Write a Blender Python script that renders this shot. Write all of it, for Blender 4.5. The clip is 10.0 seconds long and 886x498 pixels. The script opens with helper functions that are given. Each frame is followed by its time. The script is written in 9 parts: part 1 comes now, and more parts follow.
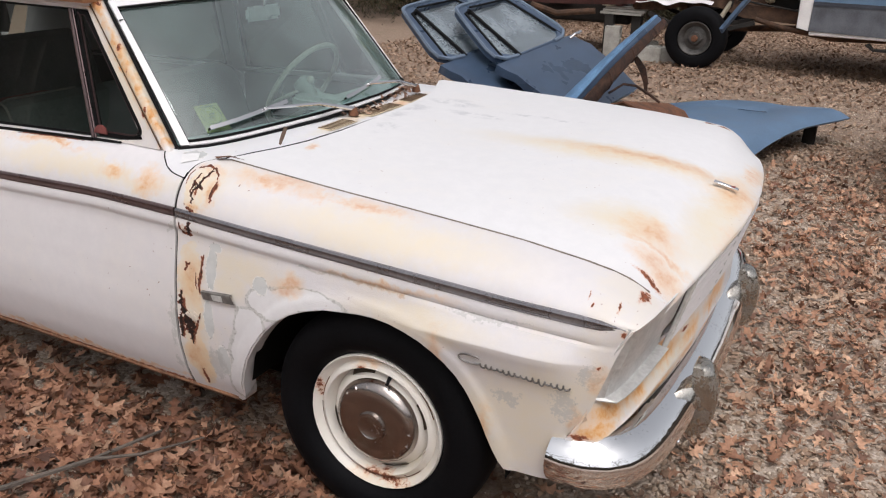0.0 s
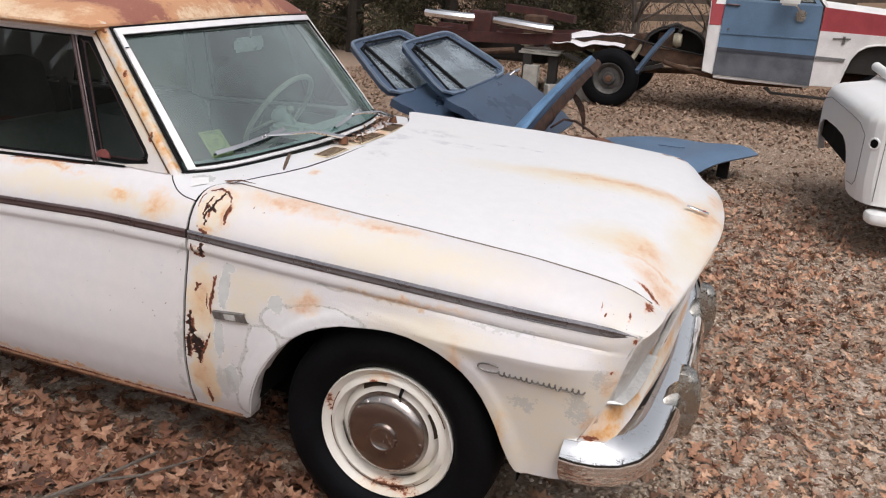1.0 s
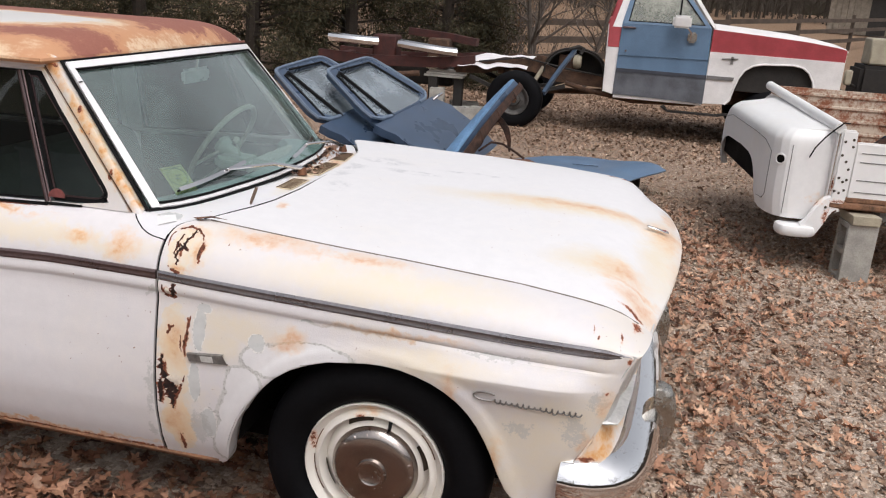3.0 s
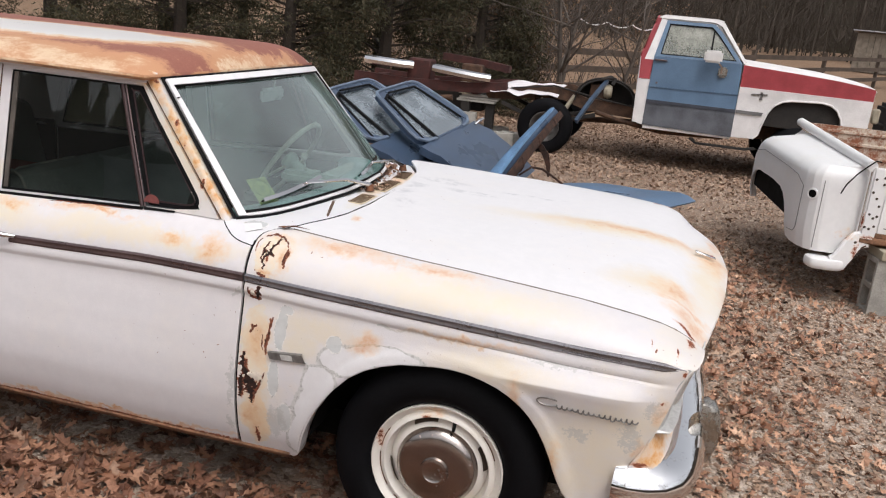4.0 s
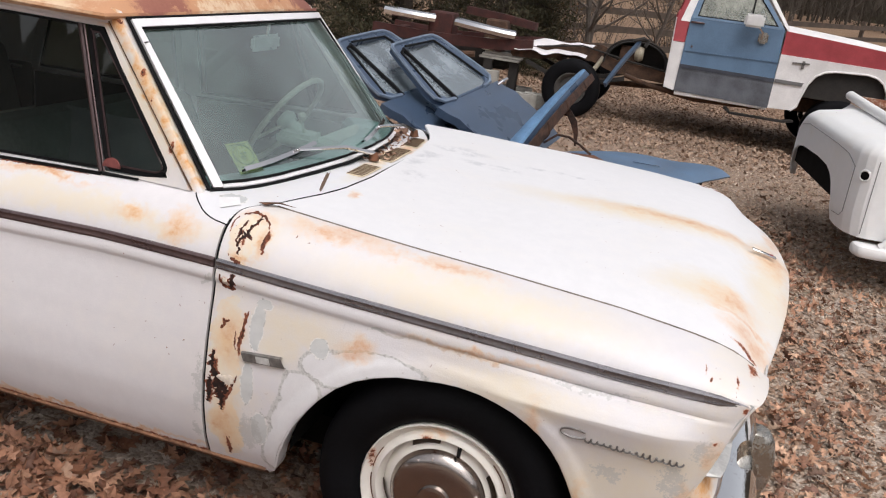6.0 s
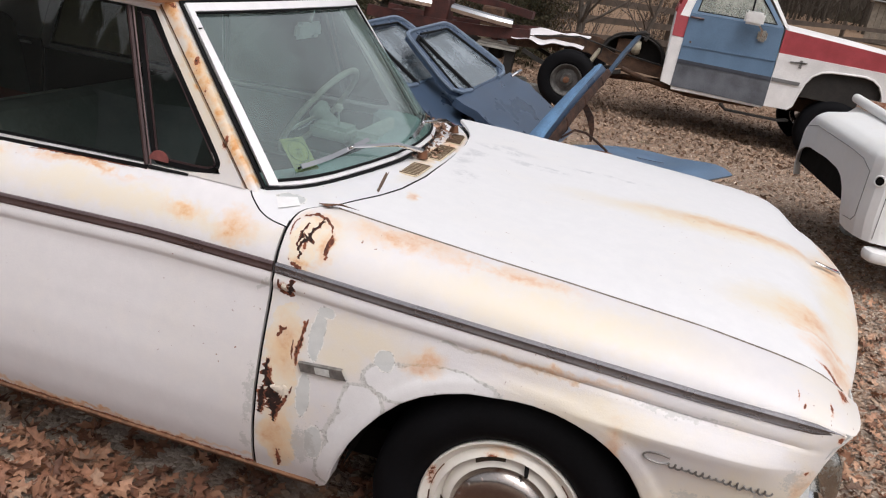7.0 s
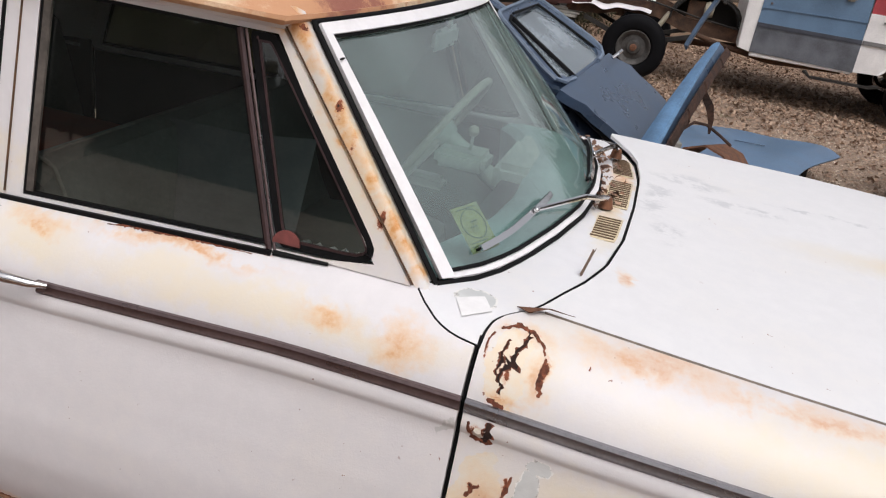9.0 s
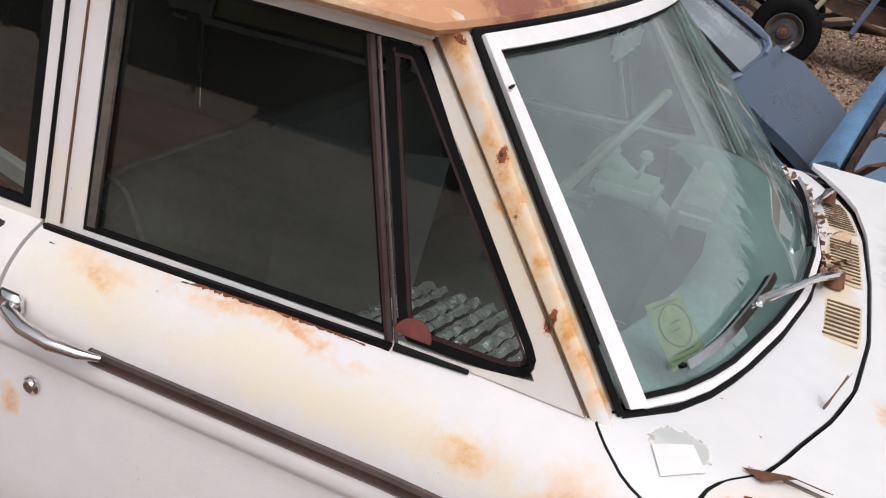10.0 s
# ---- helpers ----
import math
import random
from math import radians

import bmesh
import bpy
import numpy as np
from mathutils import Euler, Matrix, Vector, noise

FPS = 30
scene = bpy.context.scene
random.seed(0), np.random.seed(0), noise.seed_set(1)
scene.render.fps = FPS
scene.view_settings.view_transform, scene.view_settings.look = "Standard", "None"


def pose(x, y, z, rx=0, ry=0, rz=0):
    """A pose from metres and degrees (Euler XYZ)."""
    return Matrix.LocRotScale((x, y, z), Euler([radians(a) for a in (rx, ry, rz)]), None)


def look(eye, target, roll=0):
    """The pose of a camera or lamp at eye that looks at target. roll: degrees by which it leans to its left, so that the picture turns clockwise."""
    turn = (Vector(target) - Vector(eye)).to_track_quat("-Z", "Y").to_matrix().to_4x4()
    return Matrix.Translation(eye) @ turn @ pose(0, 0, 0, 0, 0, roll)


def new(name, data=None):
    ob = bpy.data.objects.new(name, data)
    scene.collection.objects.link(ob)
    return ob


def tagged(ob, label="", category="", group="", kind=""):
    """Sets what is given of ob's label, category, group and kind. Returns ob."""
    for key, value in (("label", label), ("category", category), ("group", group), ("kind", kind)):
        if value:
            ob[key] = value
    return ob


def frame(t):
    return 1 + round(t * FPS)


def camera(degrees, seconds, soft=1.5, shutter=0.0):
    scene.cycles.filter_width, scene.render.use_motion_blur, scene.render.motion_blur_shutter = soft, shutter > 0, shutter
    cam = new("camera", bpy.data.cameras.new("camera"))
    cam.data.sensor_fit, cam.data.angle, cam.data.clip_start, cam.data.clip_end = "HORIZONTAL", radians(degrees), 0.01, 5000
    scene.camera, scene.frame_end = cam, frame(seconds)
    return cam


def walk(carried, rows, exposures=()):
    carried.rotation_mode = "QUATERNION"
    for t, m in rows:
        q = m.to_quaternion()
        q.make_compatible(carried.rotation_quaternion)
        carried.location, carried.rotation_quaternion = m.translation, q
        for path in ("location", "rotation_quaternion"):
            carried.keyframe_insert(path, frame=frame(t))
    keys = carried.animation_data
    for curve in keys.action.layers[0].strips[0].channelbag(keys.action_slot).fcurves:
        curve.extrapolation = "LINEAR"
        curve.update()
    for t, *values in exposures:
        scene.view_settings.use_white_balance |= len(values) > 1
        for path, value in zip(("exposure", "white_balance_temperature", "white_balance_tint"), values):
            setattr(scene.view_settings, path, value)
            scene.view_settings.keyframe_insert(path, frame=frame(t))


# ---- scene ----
cam = camera(55.9, 10.0, soft=1.15)
PATH = [
    (0, (1.07, -2.552, 1.692), (0.242, -0.89, 0.949), 1.8),
    (0.5, (0.964, -2.65, 1.693), (0.252, -0.918, 0.991), 3.7),
    (1, (0.854, -2.825, 1.692), (0.226, -1.043, 1.037), 4.0),
    (1.5, (0.814, -2.919, 1.707), (0.254, -1.1, 1.094), 4.3),
    (2, (0.78, -2.874, 1.703), (0.309, -1.024, 1.106), 3.5),
    (2.2, (0.738, -2.824, 1.69), (0.292, -0.97, 1.086), 3.2),
    (3.3, (0.56, -2.959, 1.707), (0.17, -1.085, 1.127), 4.2),
    (3.5, (0.527, -3.017, 1.711), (0.121, -1.143, 1.142), 4.7),
    (4, (0.489, -3.111, 1.715), (0.052, -1.236, 1.172), 5.9),
    (4.5, (0.495, -3.047, 1.708), (0.088, -1.166, 1.166), 6.6),
    (5, (0.472, -2.831, 1.698), (0.063, -0.963, 1.113), 7.3),
    (5.5, (0.462, -2.708, 1.694), (0.003, -0.863, 1.075), 7.8),
    (5.7, (0.447, -2.683, 1.685), (-0.018, -0.842, 1.055), 7.8),
    (6.8, (0.143, -2.654, 1.663), (-0.237, -0.807, 0.999), 10.1),
    (7, (0.105, -2.619, 1.657), (-0.272, -0.771, 0.989), 10.4),
    (7.5, (0.0, -2.387, 1.62), (-0.414, -0.571, 0.891), 11.0),
    (8, (-0.108, -2.251, 1.6), (-0.579, -0.495, 0.768), 10.5),
    (8.5, (-0.316, -2.162, 1.642), (-0.766, -0.387, 0.838), 8.8),
    (9, (-0.467, -2.059, 1.654), (-0.878, -0.258, 0.886), 9.1),
    (9.5, (-0.6, -1.781, 1.641), (-1.097, -0.022, 0.828), 11.1),
    (10, (-0.725, -1.625, 1.625), (-1.339, 0.066, 0.752), 10.4),
]
walk(cam, [(t, look(eye, target, roll)) for t, eye, target, roll in PATH], [(0.0, 0.03, 6500, 12), (1.0, 0.06, 6500, 12), (2.2, 0.08, 6500, 12), (3.5, 0.13, 6500, 12), (5.5, 0.12, 6500, 12), (7.0, 0.06, 6500, 12), (8.0, 0.0, 6500, 12), (9.0, 0.0, 6500, 12), (10.0, 0.06, 6500, 12)])


# ---- light ----
world = bpy.data.worlds.new("sky")
scene.world = world
world.use_nodes = True
wn = world.node_tree
wn.nodes.clear()
sky = wn.nodes.new("ShaderNodeTexSky")
sky.sky_type, sky.sun_disc = "NISHITA", False
sky.sun_elevation, sky.sun_rotation = radians(55), radians(150)
sky.air_density, sky.dust_density, sky.ozone_density = 1.0, 4.0, 1.0
grey = wn.nodes.new("ShaderNodeHueSaturation")
grey.inputs["Saturation"].default_value = 0.2
back = wn.nodes.new("ShaderNodeBackground")
back.inputs["Strength"].default_value = 0.148
wout = wn.nodes.new("ShaderNodeOutputWorld")
wn.links.new(sky.outputs[0], grey.inputs["Color"])
wn.links.new(grey.outputs[0], back.inputs["Color"])
wn.links.new(back.outputs[0], wout.inputs["Surface"])
sun = new("sun", bpy.data.lights.new("sun", "SUN"))
sun.data.energy, sun.data.angle, sun.data.color = 1.2, radians(35), (1.0, 0.985, 0.97)
sun.matrix_world = look((0, 0, 30), (-7, 12, 0))


# ---- builders ----
def smooth(a, b, x):
    t = min(1.0, max(0.0, (x - a) / (b - a)))
    return t * t * (3 - 2 * t)


def interp(x, table):
    return float(np.interp(x, [p[0] for p in table], [p[1] for p in table]))


def V(*a):
    return Vector(a)


def thing(name, label, category, group="", loc=(0, 0, 0), turn=0.0):
    ob = new(name)
    ob.empty_display_size = 0.1
    ob.matrix_basis = pose(*loc, 0, 0, turn)
    return tagged(ob, label, category, group)


def part(name, bm, material, parent=None, label="", flat=False, thick=0.0, offset=-1.0):
    """Links a bmesh as one mesh object, under a thing or a part."""
    if isinstance(bm, bpy.types.Mesh):
        me = bm
    else:
        me = bpy.data.meshes.new(name)
        bm.edges.index_update()
        rim = [e.index for e in bm.edges if e.is_boundary]
        bm.to_mesh(me)
        bm.free()
        me.materials.append(material)
        if not flat:
            me.shade_smooth()
            me.set_sharp_from_angle(angle=radians(38))
            for k in rim:
                me.edges[k].use_edge_sharp = True
    ob = new(name, me)
    if parent:
        ob.parent = parent
    if label:
        ob["label"] = label
    if thick:
        mod = ob.modifiers.new("thickness", "SOLIDIFY")
        mod.thickness, mod.offset = thick, offset
    return ob


def grid(rows, bm=None, close=False):
    """A sheet of quads through rows of points."""
    bm = bm or bmesh.new()
    vs = [[bm.verts.new(p) for p in r] for r in rows]
    n = len(vs[0])
    for a, b in zip(vs, vs[1:]):
        for i in range(n if close else n - 1):
            j = (i + 1) % n
            try:
                bm.faces.new((a[i], a[j], b[j], b[i]))
            except ValueError:
                pass
    return bm


def tidy(bm, dist=0.0005):
    bmesh.ops.remove_doubles(bm, verts=bm.verts, dist=dist)
    bmesh.ops.recalc_face_normals(bm, faces=bm.faces)
    return bm


def box(c, s, bevel=0.0, bm=None, m=None, seg=1):
    """A bevelled block: centre, sizes."""
    bm = bm or bmesh.new()
    made = bmesh.ops.create_cube(bm, size=1.0, matrix=(m or Matrix()) @ Matrix.Translation(c) @ Matrix.Diagonal((*s, 1)))
    if bevel:
        edges = list({e for v in made["verts"] for e in v.link_edges})
        bmesh.ops.bevel(bm, geom=edges, offset=bevel, segments=seg, affect="EDGES")
    return bm


def lathe(profile, seg=32, axis="y", at=(0, 0, 0), bm=None, side=1):
    """A turned body from (radius, height) pairs, about an axis through at."""
    bm = bm or bmesh.new()
    rows = []
    for r, h in profile:
        ring = []
        for k in range(seg):
            a = 2 * math.pi * k / seg
            c, s = r * math.cos(a), r * math.sin(a)
            p = {"y": (c, h * side, s), "z": (c, s, h * side), "x": (h * side, c, s)}[axis]
            ring.append(Vector(p) + Vector(at))
        rows.append(ring)
    grid(rows, bm, close=True)
    bmesh.ops.recalc_face_normals(bm, faces=bm.faces)
    return bm


def tube(pts, r, seg=8, bm=None, cap=True):
    """A round bar along points; r may be a list."""
    bm = bm or bmesh.new()
    pts = [Vector(p) for p in pts]
    rs = r if isinstance(r, (list, tuple)) else [r] * len(pts)
    rows, side = [], None
    for i, p in enumerate(pts):
        d = (pts[min(i + 1, len(pts) - 1)] - pts[max(i - 1, 0)]).normalized()
        if side is None:
            side = d.orthogonal().normalized()
        side = (side - d * side.dot(d)).normalized()
        up = d.cross(side)
        rows.append([p + rs[i] * (side * math.cos(2 * math.pi * k / seg) + up * math.sin(2 * math.pi * k / seg)) for k in range(seg)])
    n0 = len(bm.verts)
    grid(rows, bm, close=True)
    if cap:
        bm.verts.ensure_lookup_table()
        bm.faces.new(bm.verts[n0:n0 + seg][::-1])
        bm.faces.new(bm.verts[len(bm.verts) - seg:])
    return bm


def sweep(pts, profile, up=(0, 0, 1), bm=None, cap=True, taper=None):
    """A section of (across, up) pairs along points; across is to the right of the way."""
    bm = bm or bmesh.new()
    pts = [Vector(p) for p in pts]
    rows = []
    for i, p in enumerate(pts):
        d = (pts[min(i + 1, len(pts) - 1)] - pts[max(i - 1, 0)]).normalized()
        right = d.cross(Vector(up)).normalized()
        top = right.cross(d)
        k = taper[i] if taper else 1.0
        rows.append([p + right * a * k + top * b * k for a, b in profile])
    n0 = len(bm.verts)
    grid(rows, bm, close=True)
    if cap:
        bm.verts.ensure_lookup_table()
        bm.faces.new(bm.verts[n0:n0 + len(profile)])
        bm.faces.new(bm.verts[len(bm.verts) - len(profile):][::-1])
    bmesh.ops.recalc_face_normals(bm, faces=bm.faces)
    return bm


def sheet_from_polygon(pts, bm=None):
    bm = bm or bmesh.new()
    bm.faces.new([bm.verts.new(p) for p in pts])
    return bm


# ---- materials ----
class Nodes:
    """A short way to write node trees."""

    def __init__(self, name, rough=0.5, metal=0.0):
        self.m = bpy.data.materials.new(name)
        self.m.use_nodes = True
        self.t = self.m.node_tree
        self.b = self.t.nodes["Principled BSDF"]
        self.b.inputs["Roughness"].default_value, self.b.inputs["Metallic"].default_value = rough, metal
        self.co = self.t.nodes.new("ShaderNodeTexCoord").outputs["Object"]

    def put(self, socket, value):
        if isinstance(value, bpy.types.NodeSocket):
            self.t.links.new(value, socket)
        elif isinstance(value, (tuple, list)) and len(value) == 3 and socket.type == "RGBA":
            socket.default_value = (*value, 1)
        else:
            socket.default_value = value

    def noise(self, scale, detail=4.0, rough=0.55, co=None, color=False):
        n = self.t.nodes.new("ShaderNodeTexNoise")
        self.put(n.inputs["Vector"], co or self.co)
        n.inputs["Scale"].default_value, n.inputs["Detail"].default_value, n.inputs["Roughness"].default_value = scale, detail, rough
        return n.outputs["Color" if color else "Fac"]

    def voronoi(self, scale, co=None, out="Color", feature="F1"):
        n = self.t.nodes.new("ShaderNodeTexVoronoi")
        n.feature = feature
        self.put(n.inputs["Vector"], co or self.co)
        n.inputs["Scale"].default_value = scale
        return n.outputs[out]

    def math(self, op, a, b=0.0, clamp=False):
        n = self.t.nodes.new("ShaderNodeMath")
        n.operation, n.use_clamp = op, clamp
        self.put(n.inputs[0], a)
        self.put(n.inputs[1], b)
        return n.outputs[0]

    def vec(self, op, a, b):
        n = self.t.nodes.new("ShaderNodeVectorMath")
        n.operation = op
        self.put(n.inputs[0], a)
        if b is not None:
            self.put(n.inputs[1], b)
        return n.outputs["Value" if op == "LENGTH" else "Vector"]

    def ramp(self, x, a, b):
        n = self.t.nodes.new("ShaderNodeMapRange")
        n.interpolation_type = "SMOOTHSTEP"
        self.put(n.inputs["Value"], x)
        n.inputs["From Min"].default_value, n.inputs["From Max"].default_value = a, b
        return n.outputs["Result"]

    def mix(self, fac, a, b):
        n = self.t.nodes.new("ShaderNodeMix")
        n.data_type = "RGBA"
        self.put(n.inputs[0], fac)
        self.put(n.inputs[6], a)
        self.put(n.inputs[7], b)
        return n.outputs[2]

    def spot(self, pos, c, r, soft=0.6):
        """A mask that is 1 within an ellipsoid and fades at its rim."""
        d = self.vec("SUBTRACT", pos, c)
        d = self.vec("MULTIPLY", d, tuple(1 / k for k in r))
        return self.ramp(self.vec("LENGTH", d, None), 1.0, 1.0 - soft)

    def most(self, masks):
        out = None
        for m in masks:
            out = m if out is None else self.math("MAXIMUM", out, m)
        return out

    def bump(self, height, strength, dist=0.01):
        n = self.t.nodes.new("ShaderNodeBump")
        n.inputs["Strength"].default_value, n.inputs["Distance"].default_value = strength, dist
        self.put(n.inputs["Height"], height)
        self.put(self.b.inputs["Normal"], n.outputs[0])

    def set(self, **k):
        for key, value in k.items():
            self.put(self.b.inputs[key.replace("_", " ")], value)
        return self.m


def plain(name, color, rough=0.5, metal=0.0, vary=0.25, scale=12.0, bump=0.15, fine=90.0):
    """A surface with blotches at two scales and a fine relief."""
    n = Nodes(name, rough, metal)
    a, b = n.noise(scale), n.noise(fine, 3)
    f = n.ramp(n.math("ADD", n.math("MULTIPLY", a, 0.65), n.math("MULTIPLY", b, 0.35)), 0.3, 0.7)
    lo, hi = tuple(c * (1 - vary) for c in color), tuple(min(1, c * (1 + vary)) for c in color)
    n.set(Base_Color=n.mix(f, lo, hi), Roughness=n.math("ADD", n.math("MULTIPLY", a, 0.3), rough - 0.15, True))
    if bump:
        n.bump(b, bump, 0.004)
    return n.m


CREAM, ORANGE, RUST, DARK, PRIMER = (0.715, 0.625, 0.475), (0.62, 0.275, 0.085), (0.20, 0.055, 0.018), (0.03, 0.012, 0.007), (0.47, 0.465, 0.45)


def old_paint(name, base, creams=(), stains=(), rusts=(), primers=(), bares=(), greys=(), bands=(), specks=(), holes=(), cracks=(), cream=0.35, gain=0.85):
    """Chalky old paint with cream and orange staining, bare primer and rust, each at its own places."""
    n = Nodes(name, 0.42)
    wob = n.vec("SUBTRACT", n.noise(7, 4, color=True), (0.5, 0.5, 0.5))
    wob2 = n.vec("SUBTRACT", n.noise(45, 4, color=True), (0.5, 0.5, 0.5))
    pos = n.vec("ADD", n.vec("ADD", n.co, n.vec("MULTIPLY", wob, (0.10,) * 3)), n.vec("MULTIPLY", wob2, (0.05,) * 3))
    near = n.vec("ADD", n.vec("ADD", n.co, n.vec("MULTIPLY", wob, (0.018,) * 3)), n.vec("MULTIPLY", wob2, (0.014,) * 3))
    rag = n.math("ADD", n.math("MULTIPLY", n.math("SUBTRACT", n.noise(48, 6, 0.75), 0.5), 2.8), n.math("MULTIPLY", n.math("SUBTRACT", n.noise(170, 4, 0.7), 0.5), 1.5))
    fine = n.noise(160, 4, 0.7)
    mid = n.noise(22, 5, 0.65)
    big = n.noise(2.3, 3)
    col = n.mix(n.ramp(mid, 0.3, 0.75), tuple(c * 0.95 for c in base), base)
    haze = n.math("MULTIPLY", n.ramp(n.math("ADD", n.math("MULTIPLY", big, 0.7), n.math("MULTIPLY", mid, 0.3)), 0.48, 0.66), cream)
    if creams:
        haze = n.math("MAXIMUM", haze, n.math("MULTIPLY", n.most(n.spot(pos, c, r, 0.85) for c, r in creams), n.math("ADD", 0.35, n.math("MULTIPLY", mid, 0.7)), True))
    col = n.mix(haze, col, CREAM)
    relief = fine
    if bands:
        b = n.ramp(n.math("ADD", n.most(n.spot(pos, c, r, 0.3) for c, r in bands), n.math("MULTIPLY", n.math("SUBTRACT", mid, 0.5), 0.8)), 0.35, 0.55)
        col = n.mix(b, col, n.mix(n.ramp(mid, 0.35, 0.7), (0.74, 0.62, 0.47), (0.72, 0.665, 0.58)))
    if bares:
        p = n.math("ADD", n.most(n.spot(near, c, r, 0.5) for c, r in bares), n.math("ADD", n.math("MULTIPLY", rag, 0.22), n.math("MULTIPLY", n.math("SUBTRACT", n.noise(14, 3, 0.6), 0.5), 0.8)))
        p = n.math("MULTIPLY", p, n.ramp(n.most(n.spot(near, c, tuple(1.3 * q for q in r), 0.5) for c, r in bares), 0.02, 0.2))
        rim = n.math("SUBTRACT", n.ramp(p, 0.14, 0.24), n.ramp(p, 0.54, 0.64))
        col = n.mix(n.ramp(p, 0.46, 0.52), col, n.mix(n.ramp(mid, 0.35, 0.7), (0.70, 0.685, 0.69), (0.74, 0.725, 0.73)))
        col = n.mix(n.math("MULTIPLY", rim, 0.9), col, n.mix(n.ramp(n.noise(110, 4, 0.75), 0.38, 0.54), (0.36, 0.35, 0.33), (0.58, 0.57, 0.55)))
        relief = n.math("SUBTRACT", fine, n.math("MULTIPLY", p, 1.0))
    if primers:
        p = n.math("ADD", n.most(n.spot(near, c, r, 0.5) for c, r in primers), n.math("ADD", n.math("MULTIPLY", rag, 0.34), n.math("MULTIPLY", n.math("SUBTRACT", n.noise(20, 3, 0.6), 0.5), 0.9)))
        p = n.math("MULTIPLY", p, n.ramp(n.most(n.spot(near, c, tuple(1.3 * q for q in r), 0.5) for c, r in primers), 0.02, 0.2))
        rim = n.math("MULTIPLY", n.math("SUBTRACT", n.ramp(p, 0.26, 0.40), n.ramp(p, 0.50, 0.66)), 0.85)
        p = n.math("MULTIPLY", n.ramp(p, 0.46, 0.54), 0.88)
        col = n.mix(p, col, n.mix(n.ramp(n.noise(12, 3), 0.4, 0.65), (0.58, 0.59, 0.58), (0.49, 0.50, 0.495)))
        col = n.mix(rim, col, n.mix(n.ramp(n.noise(95, 4, 0.75), 0.38, 0.52), (0.30, 0.285, 0.26), (0.78, 0.76, 0.73)))
        relief = n.math("SUBTRACT", fine, n.math("MULTIPLY", p, 1.2))
    if specks:
        p = n.math("MULTIPLY", n.most(n.spot(pos, c, r, 0.8) for c, r in specks), 0.62)
        p = n.ramp(n.math("ADD", p, n.math("ADD", n.math("MULTIPLY", n.noise(38, 5, 0.7), 0.6), n.math("MULTIPLY", n.noise(150, 4, 0.75), 0.7))), 1.15, 1.24)
        col = n.mix(n.math("MULTIPLY", p, 0.62), col, (0.46, 0.455, 0.435))
    if greys:
        g = n.most(n.spot(pos, c, r, 0.6) for c, r in greys)
        g = n.math("MULTIPLY", g, n.ramp(n.noise(16, 5, 0.7), 0.42, 0.6))
        col = n.mix(n.math("MULTIPLY", g, 0.42), col, (0.36, 0.37, 0.39))
    if stains:
        s = n.most(n.spot(pos, c, r, 0.9) for c, r in stains)
        s = n.math("MULTIPLY", s, n.math("ADD", 0.40, n.math("MULTIPLY", n.ramp(n.math("ADD", mid, n.math("MULTIPLY", fine, 0.3)), 0.35, 1.0), 0.6)))
        col = n.mix(n.math("MULTIPLY", s, gain, True), col, n.mix(n.ramp(s, 0.3, 0.9), (0.74, 0.42, 0.15), ORANGE))
    # pin-holes of rust all over
    pin = n.ramp(n.noise(75, 2, 0.5), 0.735, 0.76)
    pin = n.math("MULTIPLY", pin, n.ramp(big, 0.5, 0.62))
    col = n.mix(pin, col, RUST)
    rough = n.math("ADD", 0.30, n.math("MULTIPLY", mid, 0.25))
    if rusts:
        k = n.math("ADD", n.most(n.spot(near, c, tuple(1.7 * q for q in r), 0.95) for c, r in rusts), n.math("MULTIPLY", rag, 0.75))
        k = n.math("MULTIPLY", k, n.ramp(n.most(n.spot(near, c, tuple(2.2 * q for q in r), 0.9) for c, r in rusts), 0.02, 0.30))
        halo, core, deep = n.ramp(k, 0.18, 0.62), n.ramp(k, 0.58, 0.66), n.ramp(k, 1.02, 1.10)
        col = n.mix(n.math("MULTIPLY", halo, 0.55), col, n.mix(fine, (0.66, 0.30, 0.12), (0.52, 0.20, 0.08)))
        col = n.mix(core, col, n.mix(n.ramp(n.noise(120, 3, 0.7), 0.35, 0.65), (0.13, 0.036, 0.016), (0.30, 0.085, 0.035)))
        col = n.mix(deep, col, DARK)
        relief = n.math("SUBTRACT", relief, n.math("MULTIPLY", core, 1.0))
        rough = n.math("ADD", rough, n.math("MULTIPLY", core, 0.4), True)
    if cracks:
        web = n.voronoi(34, co=n.vec("ADD", n.vec("MULTIPLY", n.co, (1.25, 1.0, 0.6)), n.vec("MULTIPLY", wob2, (0.05,) * 3)), out="Distance", feature="DISTANCE_TO_EDGE")
        g = n.math("MULTIPLY", n.most(n.spot(near, c, r, 0.8) for c, r in cracks), n.ramp(n.noise(26, 4, 0.6), 0.36, 0.62))
        line = n.ramp(n.math("SUBTRACT", n.math("MULTIPLY", g, 0.11), web), 0.0, 0.02)
        col = n.mix(n.math("MULTIPLY", n.ramp(n.math("SUBTRACT", n.math("MULTIPLY", g, 0.30), web), 0.0, 0.12), 0.55), col, (0.50, 0.21, 0.08))
        col = n.mix(line, col, n.mix(n.ramp(fine, 0.4, 0.6), (0.045, 0.016, 0.009), (0.16, 0.05, 0.022)))
